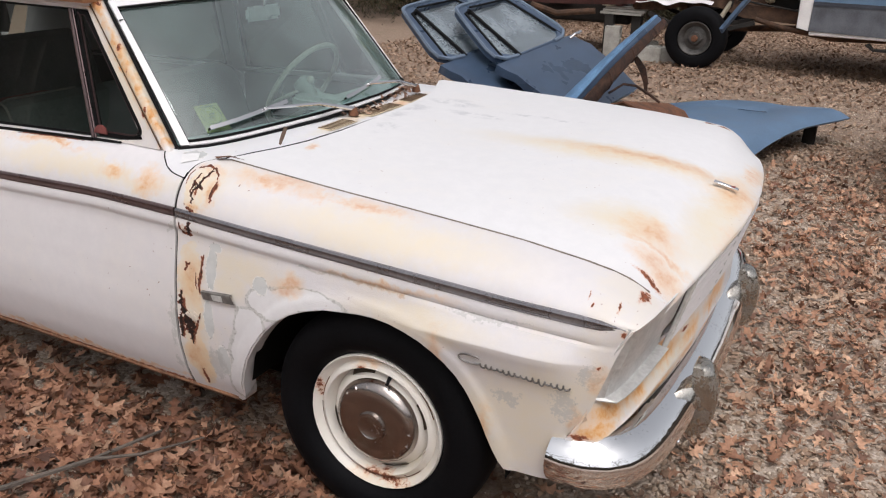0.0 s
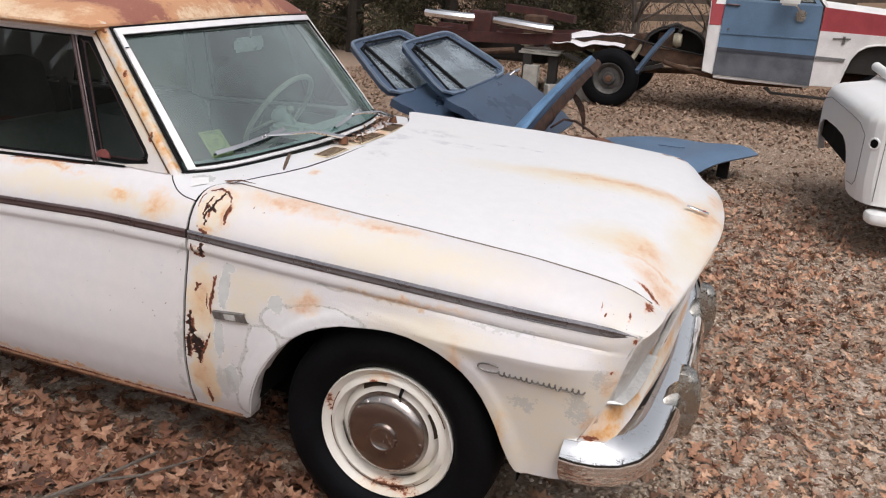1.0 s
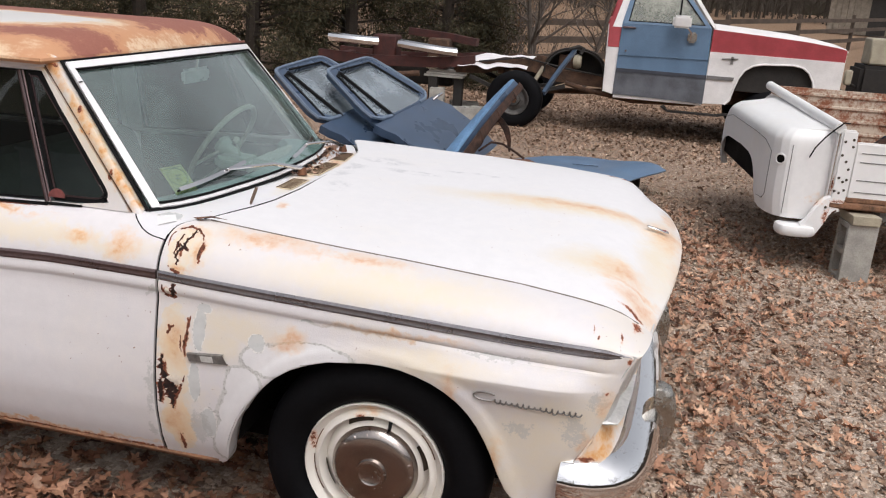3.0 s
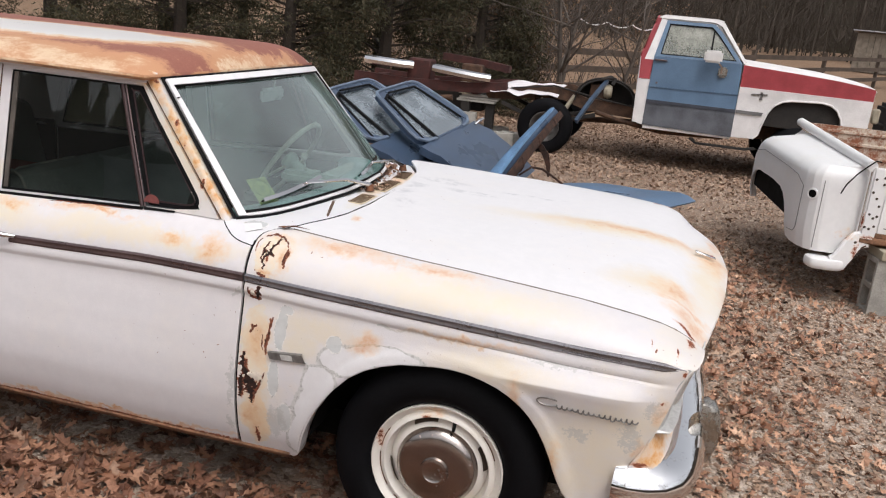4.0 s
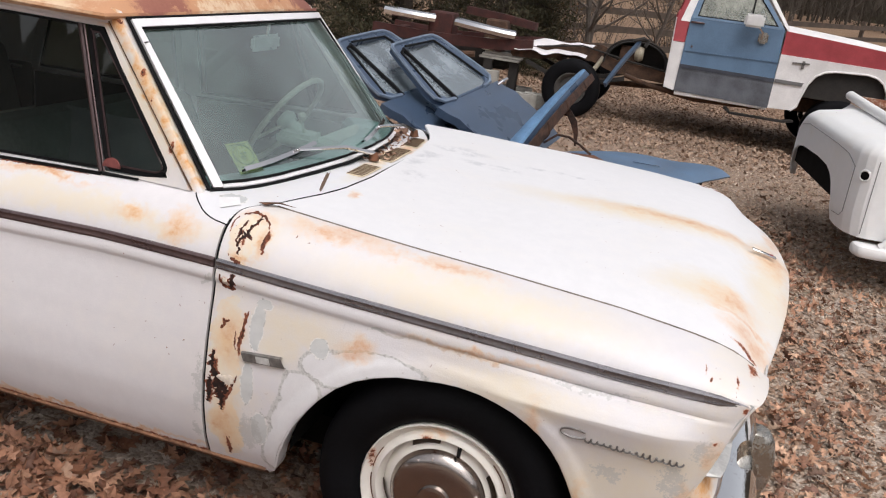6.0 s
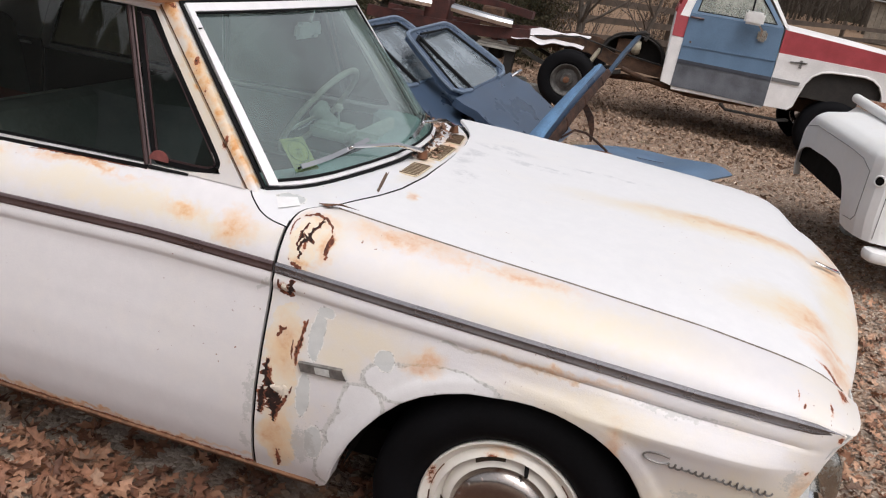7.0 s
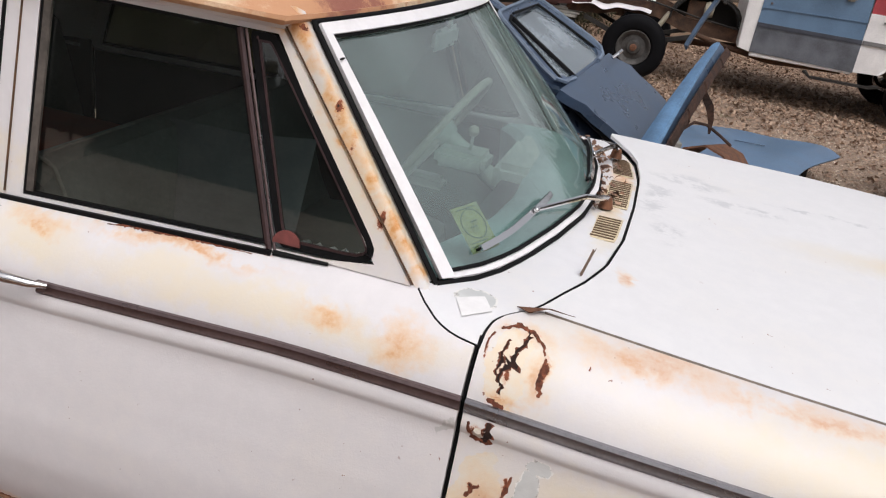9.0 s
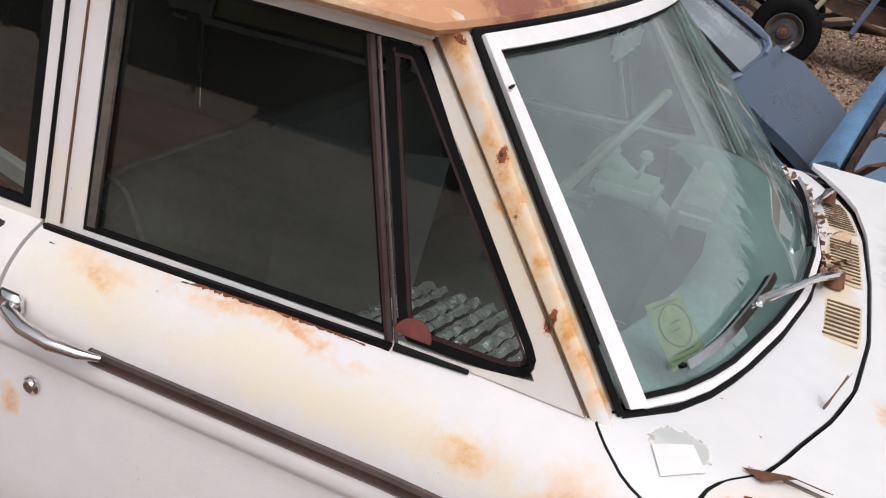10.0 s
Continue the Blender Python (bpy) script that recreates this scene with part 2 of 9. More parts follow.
    if holes:
        streak = n.math("MULTIPLY", n.math("SUBTRACT", n.noise(62, 5, 0.7, co=n.vec("MULTIPLY", n.co, (1.5, 1.0, 0.5))), 0.5), 3.2)
        k = n.math("ADD", n.most(n.spot(near, c, tuple(1.5 * q for q in r), 0.9) for c, r in holes), n.math("ADD", n.math("MULTIPLY", streak, 0.55), n.math("MULTIPLY", rag, 0.2)))
        k = n.math("MULTIPLY", k, n.ramp(n.most(n.spot(near, c, tuple(2.0 * q for q in r), 0.9) for c, r in holes), 0.02, 0.35))
        col = n.mix(n.ramp(k, 0.38, 0.50), col, (0.15, 0.042, 0.02))
        h = n.ramp(k, 0.52, 0.57)
        col = n.mix(h, col, DARK)
    n.set(Base_Color=col, Roughness=rough)
    n.bump(relief, 0.25, 0.002)
    return n.m


WHITE = (0.705, 0.678, 0.688)
fender_paint = old_paint(
    "fender_paint", WHITE,
    bands=[((-0.61, -0.86, 0.62), (0.055, 0.08, 0.20)), ((-0.60, -0.86, 0.38), (0.055, 0.08, 0.12)), ((-0.61, -0.80, 0.93), (0.05, 0.09, 0.08))],
    creams=[((-0.60, -0.85, 0.55), (0.10, 0.1, 0.36)), ((0.0, -0.80, 0.90), (0.6, 0.2, 0.07)), ((0.15, -0.87, 0.72), (0.35, 0.1, 0.07)),
            ((-0.58, -0.78, 0.93), (0.13, 0.12, 0.1)), ((0.63, -0.8, 0.75), (0.09, 0.1, 0.2)), ((0.35, -0.88, 0.52), (0.22, 0.1, 0.16)), ((0.46, -0.87, 0.56), (0.26, 0.1, 0.17)), ((0.42, -0.87, 0.42), (0.2, 0.1, 0.1)), ((-0.42, -0.86, 0.74), (0.25, 0.1, 0.08)), ((-0.46, -0.86, 0.68), (0.10, 0.1, 0.10)), ((0.55, -0.86, 0.64), (0.26, 0.12, 0.12)), ((0.50, -0.86, 0.48), (0.22, 0.12, 0.14))],
    stains=[((-0.38, -0.73, 0.975), (0.22, 0.09, 0.04)), ((-0.15, -0.735, 0.963), (0.26, 0.06, 0.03)), ((-0.545, -0.80, 0.93), (0.03, 0.12, 0.06)), ((-0.60, -0.76, 0.98), (0.09, 0.06, 0.025)), ((-0.60, -0.84, 0.885), (0.06, 0.05, 0.02)), ((0.23, -0.88, 0.66), (0.05, 0.05, 0.09)), ((-0.05, -0.735, 0.955), (0.2, 0.05, 0.025)),
            ((0.36, -0.88, 0.46), (0.035, 0.05, 0.13)), ((-0.60, -0.86, 0.66), (0.06, 0.06, 0.13)), ((-0.60, -0.86, 0.40), (0.06, 0.06, 0.14)),
            ((0.05, -0.86, 0.79), (0.3, 0.05, 0.02)), ((0.64, -0.84, 0.69), (0.035, 0.05, 0.06)), ((-0.25, -0.86, 0.72), (0.07, 0.05, 0.05)), ((0.60, -0.86, 0.55), (0.03, 0.05, 0.08))],
    rusts=[((-0.625, -0.757, 0.984), (0.016, 0.014, 0.006)), ((-0.568, -0.760, 0.983), (0.018, 0.014, 0.007)), ((-0.545, -0.800, 0.940), (0.007, 0.03, 0.030)), ((-0.653, -0.800, 0.950), (0.003, 0.02, 0.02)),
           ((-0.606, -0.820, 0.930), (0.006, 0.02, 0.024)), ((-0.612, -0.842, 0.885), (0.020, 0.01, 0.007)), ((-0.575, -0.842, 0.893), (0.010, 0.01, 0.008)),
           ((-0.635, -0.85, 0.812), (0.018, 0.04, 0.012)), ((-0.566, -0.86, 0.72), (0.005, 0.04, 0.03)), ((-0.570, -0.86, 0.66), (0.006, 0.04, 0.035)),
           ((-0.624, -0.86, 0.705), (0.008, 0.04, 0.008)), ((-0.640, -0.86, 0.585), (0.009, 0.04, 0.03)), ((-0.615, -0.86, 0.53), (0.020, 0.04, 0.020)),
           ((-0.610, -0.86, 0.48), (0.010, 0.04, 0.030)), ((-0.648, -0.86, 0.49), (0.008, 0.04, 0.034)), ((-0.596, -0.86, 0.325), (0.010, 0.05, 0.028)),
           ((0.64, -0.84, 0.72), (0.006, 0.05, 0.006)), ((0.585, -0.83, 0.875), (0.003, 0.05, 0.006)), ((0.66, -0.80, 0.86), (0.003, 0.05, 0.008)), ((0.69, -0.83, 0.815), (0.006, 0.03, 0.012)), ((0.60, -0.82, 0.86), (0.003, 0.05, 0.005)),
           ((0.69, -0.72, 0.862), (0.03, 0.03, 0.008))],
    bares=[((-0.40, -0.86, 0.47), (0.085, 0.12, 0.11)), ((-0.385, -0.86, 0.57), (0.075, 0.12, 0.075)), ((-0.30, -0.86, 0.655), (0.12, 0.12, 0.06)), ((-0.18, -0.86, 0.695), (0.16, 0.12, 0.040)),
           ((-0.43, -0.86, 0.36), (0.075, 0.12, 0.12))],
    primers=[((-0.528, -0.86, 0.715), (0.026, 0.1, 0.085)), ((-0.540, -0.86, 0.555), (0.026, 0.1, 0.085)), ((-0.345, -0.86, 0.705), (0.036, 0.1, 0.036)), ((-0.515, -0.86, 0.78), (0.035, 0.1, 0.02)),
             ((-0.50, -0.86, 0.42), (0.035, 0.1, 0.07)), ((-0.2, -0.86, 0.79), (0.03, 0.05, 0.008))],
    specks=[((0.57, -0.87, 0.61), (0.08, 0.12, 0.12)), ((0.42, -0.88, 0.585), (0.12, 0.12, 0.05)), ((-0.53, -0.86, 0.40), (0.07, 0.1, 0.16)),
            ((0.62, -0.84, 0.70), (0.08, 0.1, 0.09)), ((-0.05, -0.86, 0.785), (0.5, 0.06, 0.02)), ((0.35, -0.86, 0.775), (0.3, 0.06, 0.02))])
hood_paint = old_paint(
    "hood_paint", (0.76, 0.75, 0.76), cream=0.10,
    creams=[((0.35, 0.0, 0.98), (0.60, 0.13, 0.2)), ((0.76, -0.2, 0.92), (0.12, 0.55, 0.2)), ((0.55, -0.45, 0.95), (0.2, 0.14, 0.1))],
    stains=[((0.50, 0.03, 0.97), (0.46, 0.085, 0.2)), ((0.78, 0.0, 0.93), (0.12, 0.20, 0.2)), ((0.64, -0.46, 0.92), (0.13, 0.10, 0.2)), ((0.56, 0.05, 0.95), (0.34, 0.055, 0.2)),
            ((0.70, -0.58, 0.90), (0.13, 0.07, 0.2)), ((-0.45, -0.45, 1.0), (0.03, 0.05, 0.1)), ((0.84, -0.35, 0.9), (0.06, 0.3, 0.2)), ((0.68, -0.52, 0.9), (0.16, 0.03, 0.2)), ((0.80, 0.25, 0.95), (0.06, 0.2, 0.2))],
    rusts=[((0.565, 0.700, 1.0), (0.020, 0.022, 0.10)), ((0.625, 0.69, 1.0), (0.026, 0.022, 0.10)), ((0.70, -0.63, 0.88), (0.05, 0.010, 0.05))],
    greys=[((-0.33, 0.33, 1.0), (0.14, 0.08, 0.2)), ((-0.42, 0.12, 1.0), (0.05, 0.2, 0.2)), ((-0.20, 0.22, 1.0), (0.16, 0.03, 0.2)), ((-0.38, -0.12, 1.0), (0.05, 0.08, 0.2)), ((0.05, 0.30, 1.0), (0.22, 0.02, 0.2))])
door_paint = old_paint(
    "door_paint", WHITE, cream=0.12, gain=1.05,
    creams=[((-1.1, -0.80, 0.92), (0.7, 0.2, 0.05)), ((-1.6, -0.80, 0.92), (0.2, 0.2, 0.07))],
    stains=[((-0.80, -0.80, 0.925), (0.075, 0.08, 0.06)), ((-0.80, -0.81, 0.925), (0.065, 0.08, 0.055)), ((-0.80, -0.81, 0.92), (0.045, 0.08, 0.04)), ((-0.95, -0.80, 0.93), (0.09, 0.08, 0.03)), ((-1.6, -0.78, 0.95), (0.12, 0.1, 0.03)),
            ((-1.3, -0.74, 0.965), (0.3, 0.05, 0.02)), ((-1.7, -0.85, 0.70), (0.04, 0.05, 0.05)), ((-1.2, -0.84, 0.29), (0.9, 0.1, 0.015))],
    rusts=[((-1.42, -0.73, 0.984), (0.20, 0.05, 0.006)), ((-1.25, -0.72, 0.990), (0.14, 0.03, 0.006)), ((-1.2, -0.83, 0.275), (1.0, 0.1, 0.009))],
    specks=[((-0.69, -0.86, 0.52), (0.035, 0.1, 0.22)), ((-0.70, -0.85, 0.36), (0.035, 0.1, 0.09)), ((-0.685, -0.85, 0.79), (0.022, 0.05, 0.04))])
shell_paint = old_paint("shell_paint", WHITE, cream=0.3, stains=[((-1.35, -0.69, 1.41), (0.4, 0.06, 0.025))])
cowl_paint = old_paint("cowl_paint", (0.74, 0.735, 0.755), cream=0.15, stains=[((-0.52, 0.2, 1.02), (0.06, 0.5, 0.05))],
                       creams=[((-0.52, 0.0, 1.02), (0.05, 0.6, 0.05))], primers=[((-0.70, -0.70, 1.0), (0.05, 0.04, 0.1))])
pillar_paint = old_paint(
    "pillar_paint", WHITE, cream=0.7, gain=1.35,
    creams=[((-0.98, -0.68, 1.2), (0.4, 0.1, 0.4))],
    stains=[((-0.82 - 0.315 * q / 11, -0.71 + 0.055 * q / 11, 1.02 + 0.40 * q / 11), (0.034, 0.05, 0.034 + 0.012 * (q % 3))) for q in range(12)] + [((-1.13, -0.65, 1.40), (0.10, 0.06, 0.04))],
    rusts=[((-0.98, -0.69, 1.22), (0.007, 0.02, 0.03)), ((-0.90, -0.70, 1.10), (0.006, 0.02, 0.02)), ((-1.10, -0.66, 1.405), (0.035, 0.03, 0.010)), ((-1.02, -0.67, 1.29), (0.008, 0.02, 0.03))])
panel_rust_paint = old_paint(
    "front_panel_paint", WHITE, cream=0.8, gain=1.5,
    creams=[((0.7, -0.4, 0.55), (0.3, 0.6, 0.1))],
    stains=[((0.64, -0.72, 0.57), (0.20, 0.22, 0.06)), ((0.72, -0.5, 0.60), (0.12, 0.25, 0.04)), ((0.62, -0.80, 0.53), (0.08, 0.10, 0.05)), ((0.70, -0.62, 0.55), (0.1, 0.1, 0.05)), ((0.76, -0.2, 0.55), (0.1, 0.14, 0.05)), ((0.74, -0.42, 0.57), (0.1, 0.22, 0.05)), ((0.78, 0.1, 0.57), (0.1, 0.25, 0.05)), ((0.70, -0.66, 0.57), (0.12, 0.14, 0.05))],
    rusts=[((0.60, -0.84, 0.515), (0.03, 0.02, 0.012)), ((0.75, -0.25, 0.58), (0.05, 0.03, 0.008))])


def roof_material():
    n = Nodes("roof_paint", 0.55)
    wob = n.vec("SUBTRACT", n.noise(6, 7, 0.7, color=True), (0.5, 0.5, 0.5))
    pos = n.vec("ADD", n.co, n.vec("MULTIPLY", wob, (0.30, 0.20, 0.03)))
    mid, fine = n.noise(13, 8, 0.78, n.vec("MULTIPLY", n.co, (0.6, 1.2, 1.0))), n.noise(130, 4, 0.7)
    white = n.most([n.spot(pos, (-1.80, -0.26, 1.49), (0.84, 0.31, 0.3), 0.45), n.spot(pos, (-2.8, -0.2, 1.49), (0.4, 0.35, 0.3), 0.8)])
    edge = n.most([n.spot(pos, (-1.7, -0.66, 1.44), (1.3, 0.18, 0.2), 0.8), n.spot(pos, (-1.02, -0.1, 1.43), (0.09, 0.8, 0.2), 0.8)])
    k = n.math("ADD", 0.62, n.math("MULTIPLY", n.math("SUBTRACT", mid, 0.5), 0.65))
    k = n.math("SUBTRACT", n.math("SUBTRACT", k, n.math("MULTIPLY", white, 0.72)), n.math("MULTIPLY", edge, 0.36))
    col = n.mix(n.ramp(k, 0.02, 0.16), (0.74, 0.72, 0.70), (0.72, 0.55, 0.38))
    col = n.mix(n.ramp(k, 0.18, 0.36), col, (0.54, 0.28, 0.15))
    col = n.mix(n.ramp(k, 0.42, 0.58), col, n.mix(fine, (0.25, 0.085, 0.058), (0.34, 0.14, 0.10)))
    n.set(Base_Color=col, Roughness=n.math("ADD", 0.35, n.math("MULTIPLY", k, 0.4), True))
    n.bump(n.math("ADD", fine, n.math("MULTIPLY", mid, 0.5)), 0.3, 0.002)
    return n.m


roof_paint = roof_material()
trim_white = plain("trim_white", (0.78, 0.76, 0.77), 0.35, 0.0, 0.05, 20, 0.05)


def chrome(name, tint=(0.75, 0.75, 0.76), dirt=(0.20, 0.17, 0.14), amount=0.5, rough=0.09):
    n = Nodes(name, rough, 1.0)
    d = n.math("ADD", n.math("MULTIPLY", n.noise(14, 6, 0.7), 0.6), n.math("MULTIPLY", n.noise(120, 4, 0.7), 0.4))
    d = n.ramp(d, 0.62 - 0.2 * amount, 0.72)
    n.set(Base_Color=n.mix(d, tint, dirt), Roughness=n.math("ADD", rough, n.math("MULTIPLY", d, 0.5)), Metallic=n.math("SUBTRACT", 1.0, n.math("MULTIPLY", d, 0.6)))
    n.bump(n.noise(6, 3), 0.05, 0.01)
    return n.m


bumper_chrome = chrome("bumper_chrome", (0.93, 0.93, 0.94), amount=0.25, rough=0.045)
guard_chrome = chrome("guard_chrome", (0.48, 0.46, 0.42), (0.15, 0.13, 0.11), 0.9, 0.2)
clean_chrome = chrome("clean_chrome", (0.70, 0.69, 0.70), (0.35, 0.33, 0.32), 0.1, 0.12)
cap_chrome = chrome("cap_chrome", (0.42, 0.375, 0.35), (0.20, 0.155, 0.13), 0.0, 0.24)
trim_dark = plain("trim_dark", (0.16, 0.115, 0.115), 0.30, 0.75, 0.2, 6, 0.03)
# same moulding as trim_dark, its sky reflection on the fender painted grey
trim_sky_grey = plain("trim_sky_grey", (0.26, 0.25, 0.265), 0.28, 0.8, 0.2, 6, 0.03)
rubber = plain("rubber", (0.006, 0.006, 0.0065), 0.6, 0, 0.3, 20, 0.1)
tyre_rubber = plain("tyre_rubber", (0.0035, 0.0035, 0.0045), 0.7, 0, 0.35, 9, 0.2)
# also fills open voids, whose shade is put into this near-black
void_black = plain("void_underbody_black", (0.004, 0.0035, 0.003), 0.9, 0, 0.3, 10, 0.2)
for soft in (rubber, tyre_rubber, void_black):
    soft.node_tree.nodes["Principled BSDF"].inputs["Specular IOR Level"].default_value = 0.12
wheel_white = old_paint("wheel_white", (0.76, 0.72, 0.66), cream=0.5, stains=[((0.0, -0.9, 0.14), (0.16, 0.2, 0.05)), ((-0.02, -0.87, 0.52), (0.07, 0.2, 0.03))],
                        rusts=[((0.03, -0.9, 0.155), (0.10, 0.2, 0.02)), ((-0.19, -0.86, 0.40), (0.012, 0.1, 0.04)), ((-0.04, -0.86, 0.50), (0.02, 0.1, 0.01))])


def glass(name, tint, rough=0.03, dirt=0.12, shine=1.6, film=(0.42, 0.44, 0.43), most=1.0):
    """A pane: a thin clear sheet that mirrors by its angle, with a film of dirt and painted haze."""
    n = Nodes(name)
    t = n.t
    clear = t.nodes.new("ShaderNodeBsdfTransparent")
    clear.inputs[0].default_value = (*tint, 1)
    gloss = t.nodes.new("ShaderNodeBsdfGlossy")
    gloss.inputs["Roughness"].default_value = rough
    fres = t.nodes.new("ShaderNodeFresnel")
    fres.inputs[0].default_value = 1.52
    a = t.nodes.new("ShaderNodeMixShader")
    t.links.new(n.math("MINIMUM", n.math("MULTIPLY", fres.outputs[0], shine, True), most), a.inputs[0])
    t.links.new(clear.outputs[0], a.inputs[1])
    t.links.new(gloss.outputs[0], a.inputs[2])
    dust_haze = t.nodes.new("ShaderNodeBsdfDiffuse")
    dust_haze.inputs[0].default_value = (*film, 1)
    b = t.nodes.new("ShaderNodeMixShader")
    f = n.ramp(n.math("ADD", n.math("MULTIPLY", n.noise(3, 5, 0.6), 0.7), n.math("MULTIPLY", n.noise(60, 4), 0.3)), 0.25, 0.8)
    t.links.new(n.math("MULTIPLY", f, dirt), b.inputs[0])
    t.links.new(a.outputs[0], b.inputs[1])
    t.links.new(dust_haze.outputs[0], b.inputs[2])
    t.links.new(b.outputs[0], t.nodes["Material Output"].inputs["Surface"])
    return n.m


# windscreen film holds real dust plus sky haze painted in
ws_glass = glass("windscreen_glass", (0.68, 0.84, 0.81), 0.015, 0.29, 4.8, (0.42, 0.56, 0.54), 0.44)
side_glass = glass("side_glass", (0.50, 0.55, 0.52), 0.015, 0.026, 1.5)
truck_glass = glass("truck_glass", (0.60, 0.65, 0.60), 0.05, 0.80, 2.0, (0.52, 0.52, 0.46))
# pale film puts the sky's reflection into the loose doors' glass
door_glass = glass("loose_door_glass", (0.55, 0.62, 0.66), 0.05, 0.62, 2.0, (0.38, 0.43, 0.47))
# copy of side_glass for far and rear panes, dark view put into the tint
darkened_glass = glass("darkened_pane", (0.035, 0.045, 0.035), 0.03, 0.03, 1.2)


# ---- ground ----
def ground_height(x, y):
    """Nearly level yard, and a field that rises to the woods."""
    z = 0.012 * noise.noise((x * 0.9, y * 0.9, 0)) + 0.03 * noise.noise((x * 0.17, y * 0.17, 5))
    far = max(0.0, math.hypot(x, y - 4) - 14)
    return z * smooth(0.0, 3.0, math.hypot(x, y) + 1.5) + 0.028 * far - 0.00007 * min(far, 200) ** 2


def ground_material():
    n = Nodes("gravel_ground", 0.9)
    pebble = n.voronoi(55, out="Color")
    cell = n.voronoi(55, out="Distance")
    small = n.voronoi(150, out="Color")
    sep = n.t.nodes.new("ShaderNodeSeparateColor")
    n.put(sep.inputs[0], pebble)
    sep2 = n.t.nodes.new("ShaderNodeSeparateColor")
    n.put(sep2.inputs[0], small)
    stone = n.mix(sep.outputs[0], (0.31, 0.245, 0.19), (0.68, 0.58, 0.49))
    stone = n.mix(n.math("MULTIPLY", sep2.outputs[0], 0.5), stone, (0.30, 0.225, 0.17))
    litter = n.mix(n.noise(30, 5, 0.7), (0.13, 0.076, 0.050), (0.32, 0.210, 0.140))
    big = n.math("ADD", n.math("MULTIPLY", n.noise(0.55, 5, 0.6), 0.75), n.math("MULTIPLY", n.noise(9, 4, 0.6), 0.25))
    back = n.t.nodes.new("ShaderNodeSeparateXYZ")
    n.put(back.inputs[0], n.co)
    cover = n.math("MAXIMUM", n.math("MULTIPLY", n.ramp(big, 0.40, 0.62), 0.75), n.math("MULTIPLY", n.ramp(n.math("ADD", back.outputs[1], n.math("MULTIPLY", big, 3.0)), 3.5, 6.5), 0.72))
    col = n.mix(cover, stone, litter)
    moss = n.math("MULTIPLY", n.ramp(n.noise(1.1, 5, 0.65), 0.60, 0.70), 0.5)
    col = n.mix(moss, col, (0.10, 0.105, 0.035))
    xyz = n.t.nodes.new("ShaderNodeSeparateXYZ")
    n.put(xyz.inputs[0], n.co)
    field = n.ramp(xyz.outputs[1], 10.5, 13.0)
    grass = n.mix(n.noise(3, 6, 0.7), (0.15, 0.095, 0.060), (0.29, 0.18, 0.105))
    n.set(Base_Color=n.mix(field, col, grass))
    n.bump(n.math("ADD", n.math("MULTIPLY", cell, -1.0), n.noise(90, 3)), 0.6, 0.012)
    return n.m


def build_ground():
    n = 150
    s = [math.sinh(5.2 * (2 * k / n - 1)) / math.sinh(5.2) * 620 for k in range(n + 1)]
    rows = [[(x + 0.5, y + 3, ground_height(x + 0.5, y + 3)) for x in s] for y in s]
    ob = part("ground", grid(rows), ground_material())
    tagged(ob, "gravel yard with brown leaf litter and a dry field beyond", "ground", kind="structure")


build_ground()

# ---- the white car ----
TRIM = [(-4.1, 0.815), (-1.53, 0.84), (-1.03, 0.858), (-0.67, 0.858), (-0.27, 0.847), (0.07, 0.836), (0.4, 0.826), (0.80, 0.824)]
SEAM = [(-4.1, 0.92), (-2.6, 0.945), (-1.69, 0.970), (-1.1, 1.0), (-0.6, 0.998), (-0.343, 0.978), (-0.158, 0.965), (0.022, 0.955), (0.198, 0.943),
        (0.369, 0.931), (0.537, 0.911), (0.62, 0.897), (0.671, 0.880), (0.71, 0.857), (0.74, 0.838)]
SIDE = [(0.24, 0.800), (0.28, 0.822), (0.34, 0.846), (0.44, 0.866), (0.55, 0.874), (0.65, 0.870), (0.72, 0.860), (0.785, 0.848)]
SIDE_FRONT = [(0.24, 0.80), (0.30, 0.838), (0.36, 0.850), (0.50, 0.860), (0.60, 0.868), (0.680, 0.886), (0.714, 0.898), (0.719, 0.8975), (0.735, 0.886), (0.760, 0.865), (0.785, 0.849)]
LIP = [(-0.052, 0.8485), (-0.046, 0.8525), (-0.036, 0.854), (-0.022, 0.851), (-0.014, 0.848), (0.0, 0.845)]
ARCH = [(-0.66, 0.272), (-0.52, 0.262), (-0.485, 0.264), (-0.468, 0.275), (-0.458, 0.30), (-0.446, 0.35), (-0.430, 0.40), (-0.407, 0.455), (-0.378, 0.506), (-0.338, 0.562),
        (-0.292, 0.611), (-0.242, 0.646), (-0.190, 0.669), (-0.130, 0.687), (-0.075, 0.694), (-0.02, 0.701), (0.027, 0.703), (0.08, 0.701), (0.129, 0.693), (0.175, 0.680),
        (0.216, 0.660), (0.252, 0.634), (0.282, 0.602), (0.31, 0.566), (0.334, 0.525), (0.355, 0.482), (0.372, 0.44), (0.39, 0.402), (0.405, 0.375), (0.42, 0.357), (0.6, 0.357)]
NOSE = [(0.30, 0.55), (0.36, 0.556), (0.50, 0.580), (0.55, 0.608), (0.60, 0.630), (0.65, 0.646), (0.70, 0.661), (0.75, 0.675), (0.80, 0.694), (0.84, 0.716), (0.90, 0.742)]
FACE = [(-0.85, 0.62), (-0.825, 0.650), (-0.80, 0.664), (-0.76, 0.677), (-0.70, 0.688), (-0.615, 0.698), (-0.45, 0.711), (-0.25, 0.727), (0.0, 0.748), (0.2, 0.757), (0.4, 0.755), (0.6, 0.735), (0.76, 0.69), (0.825, 0.65), (0.85, 0.62)]
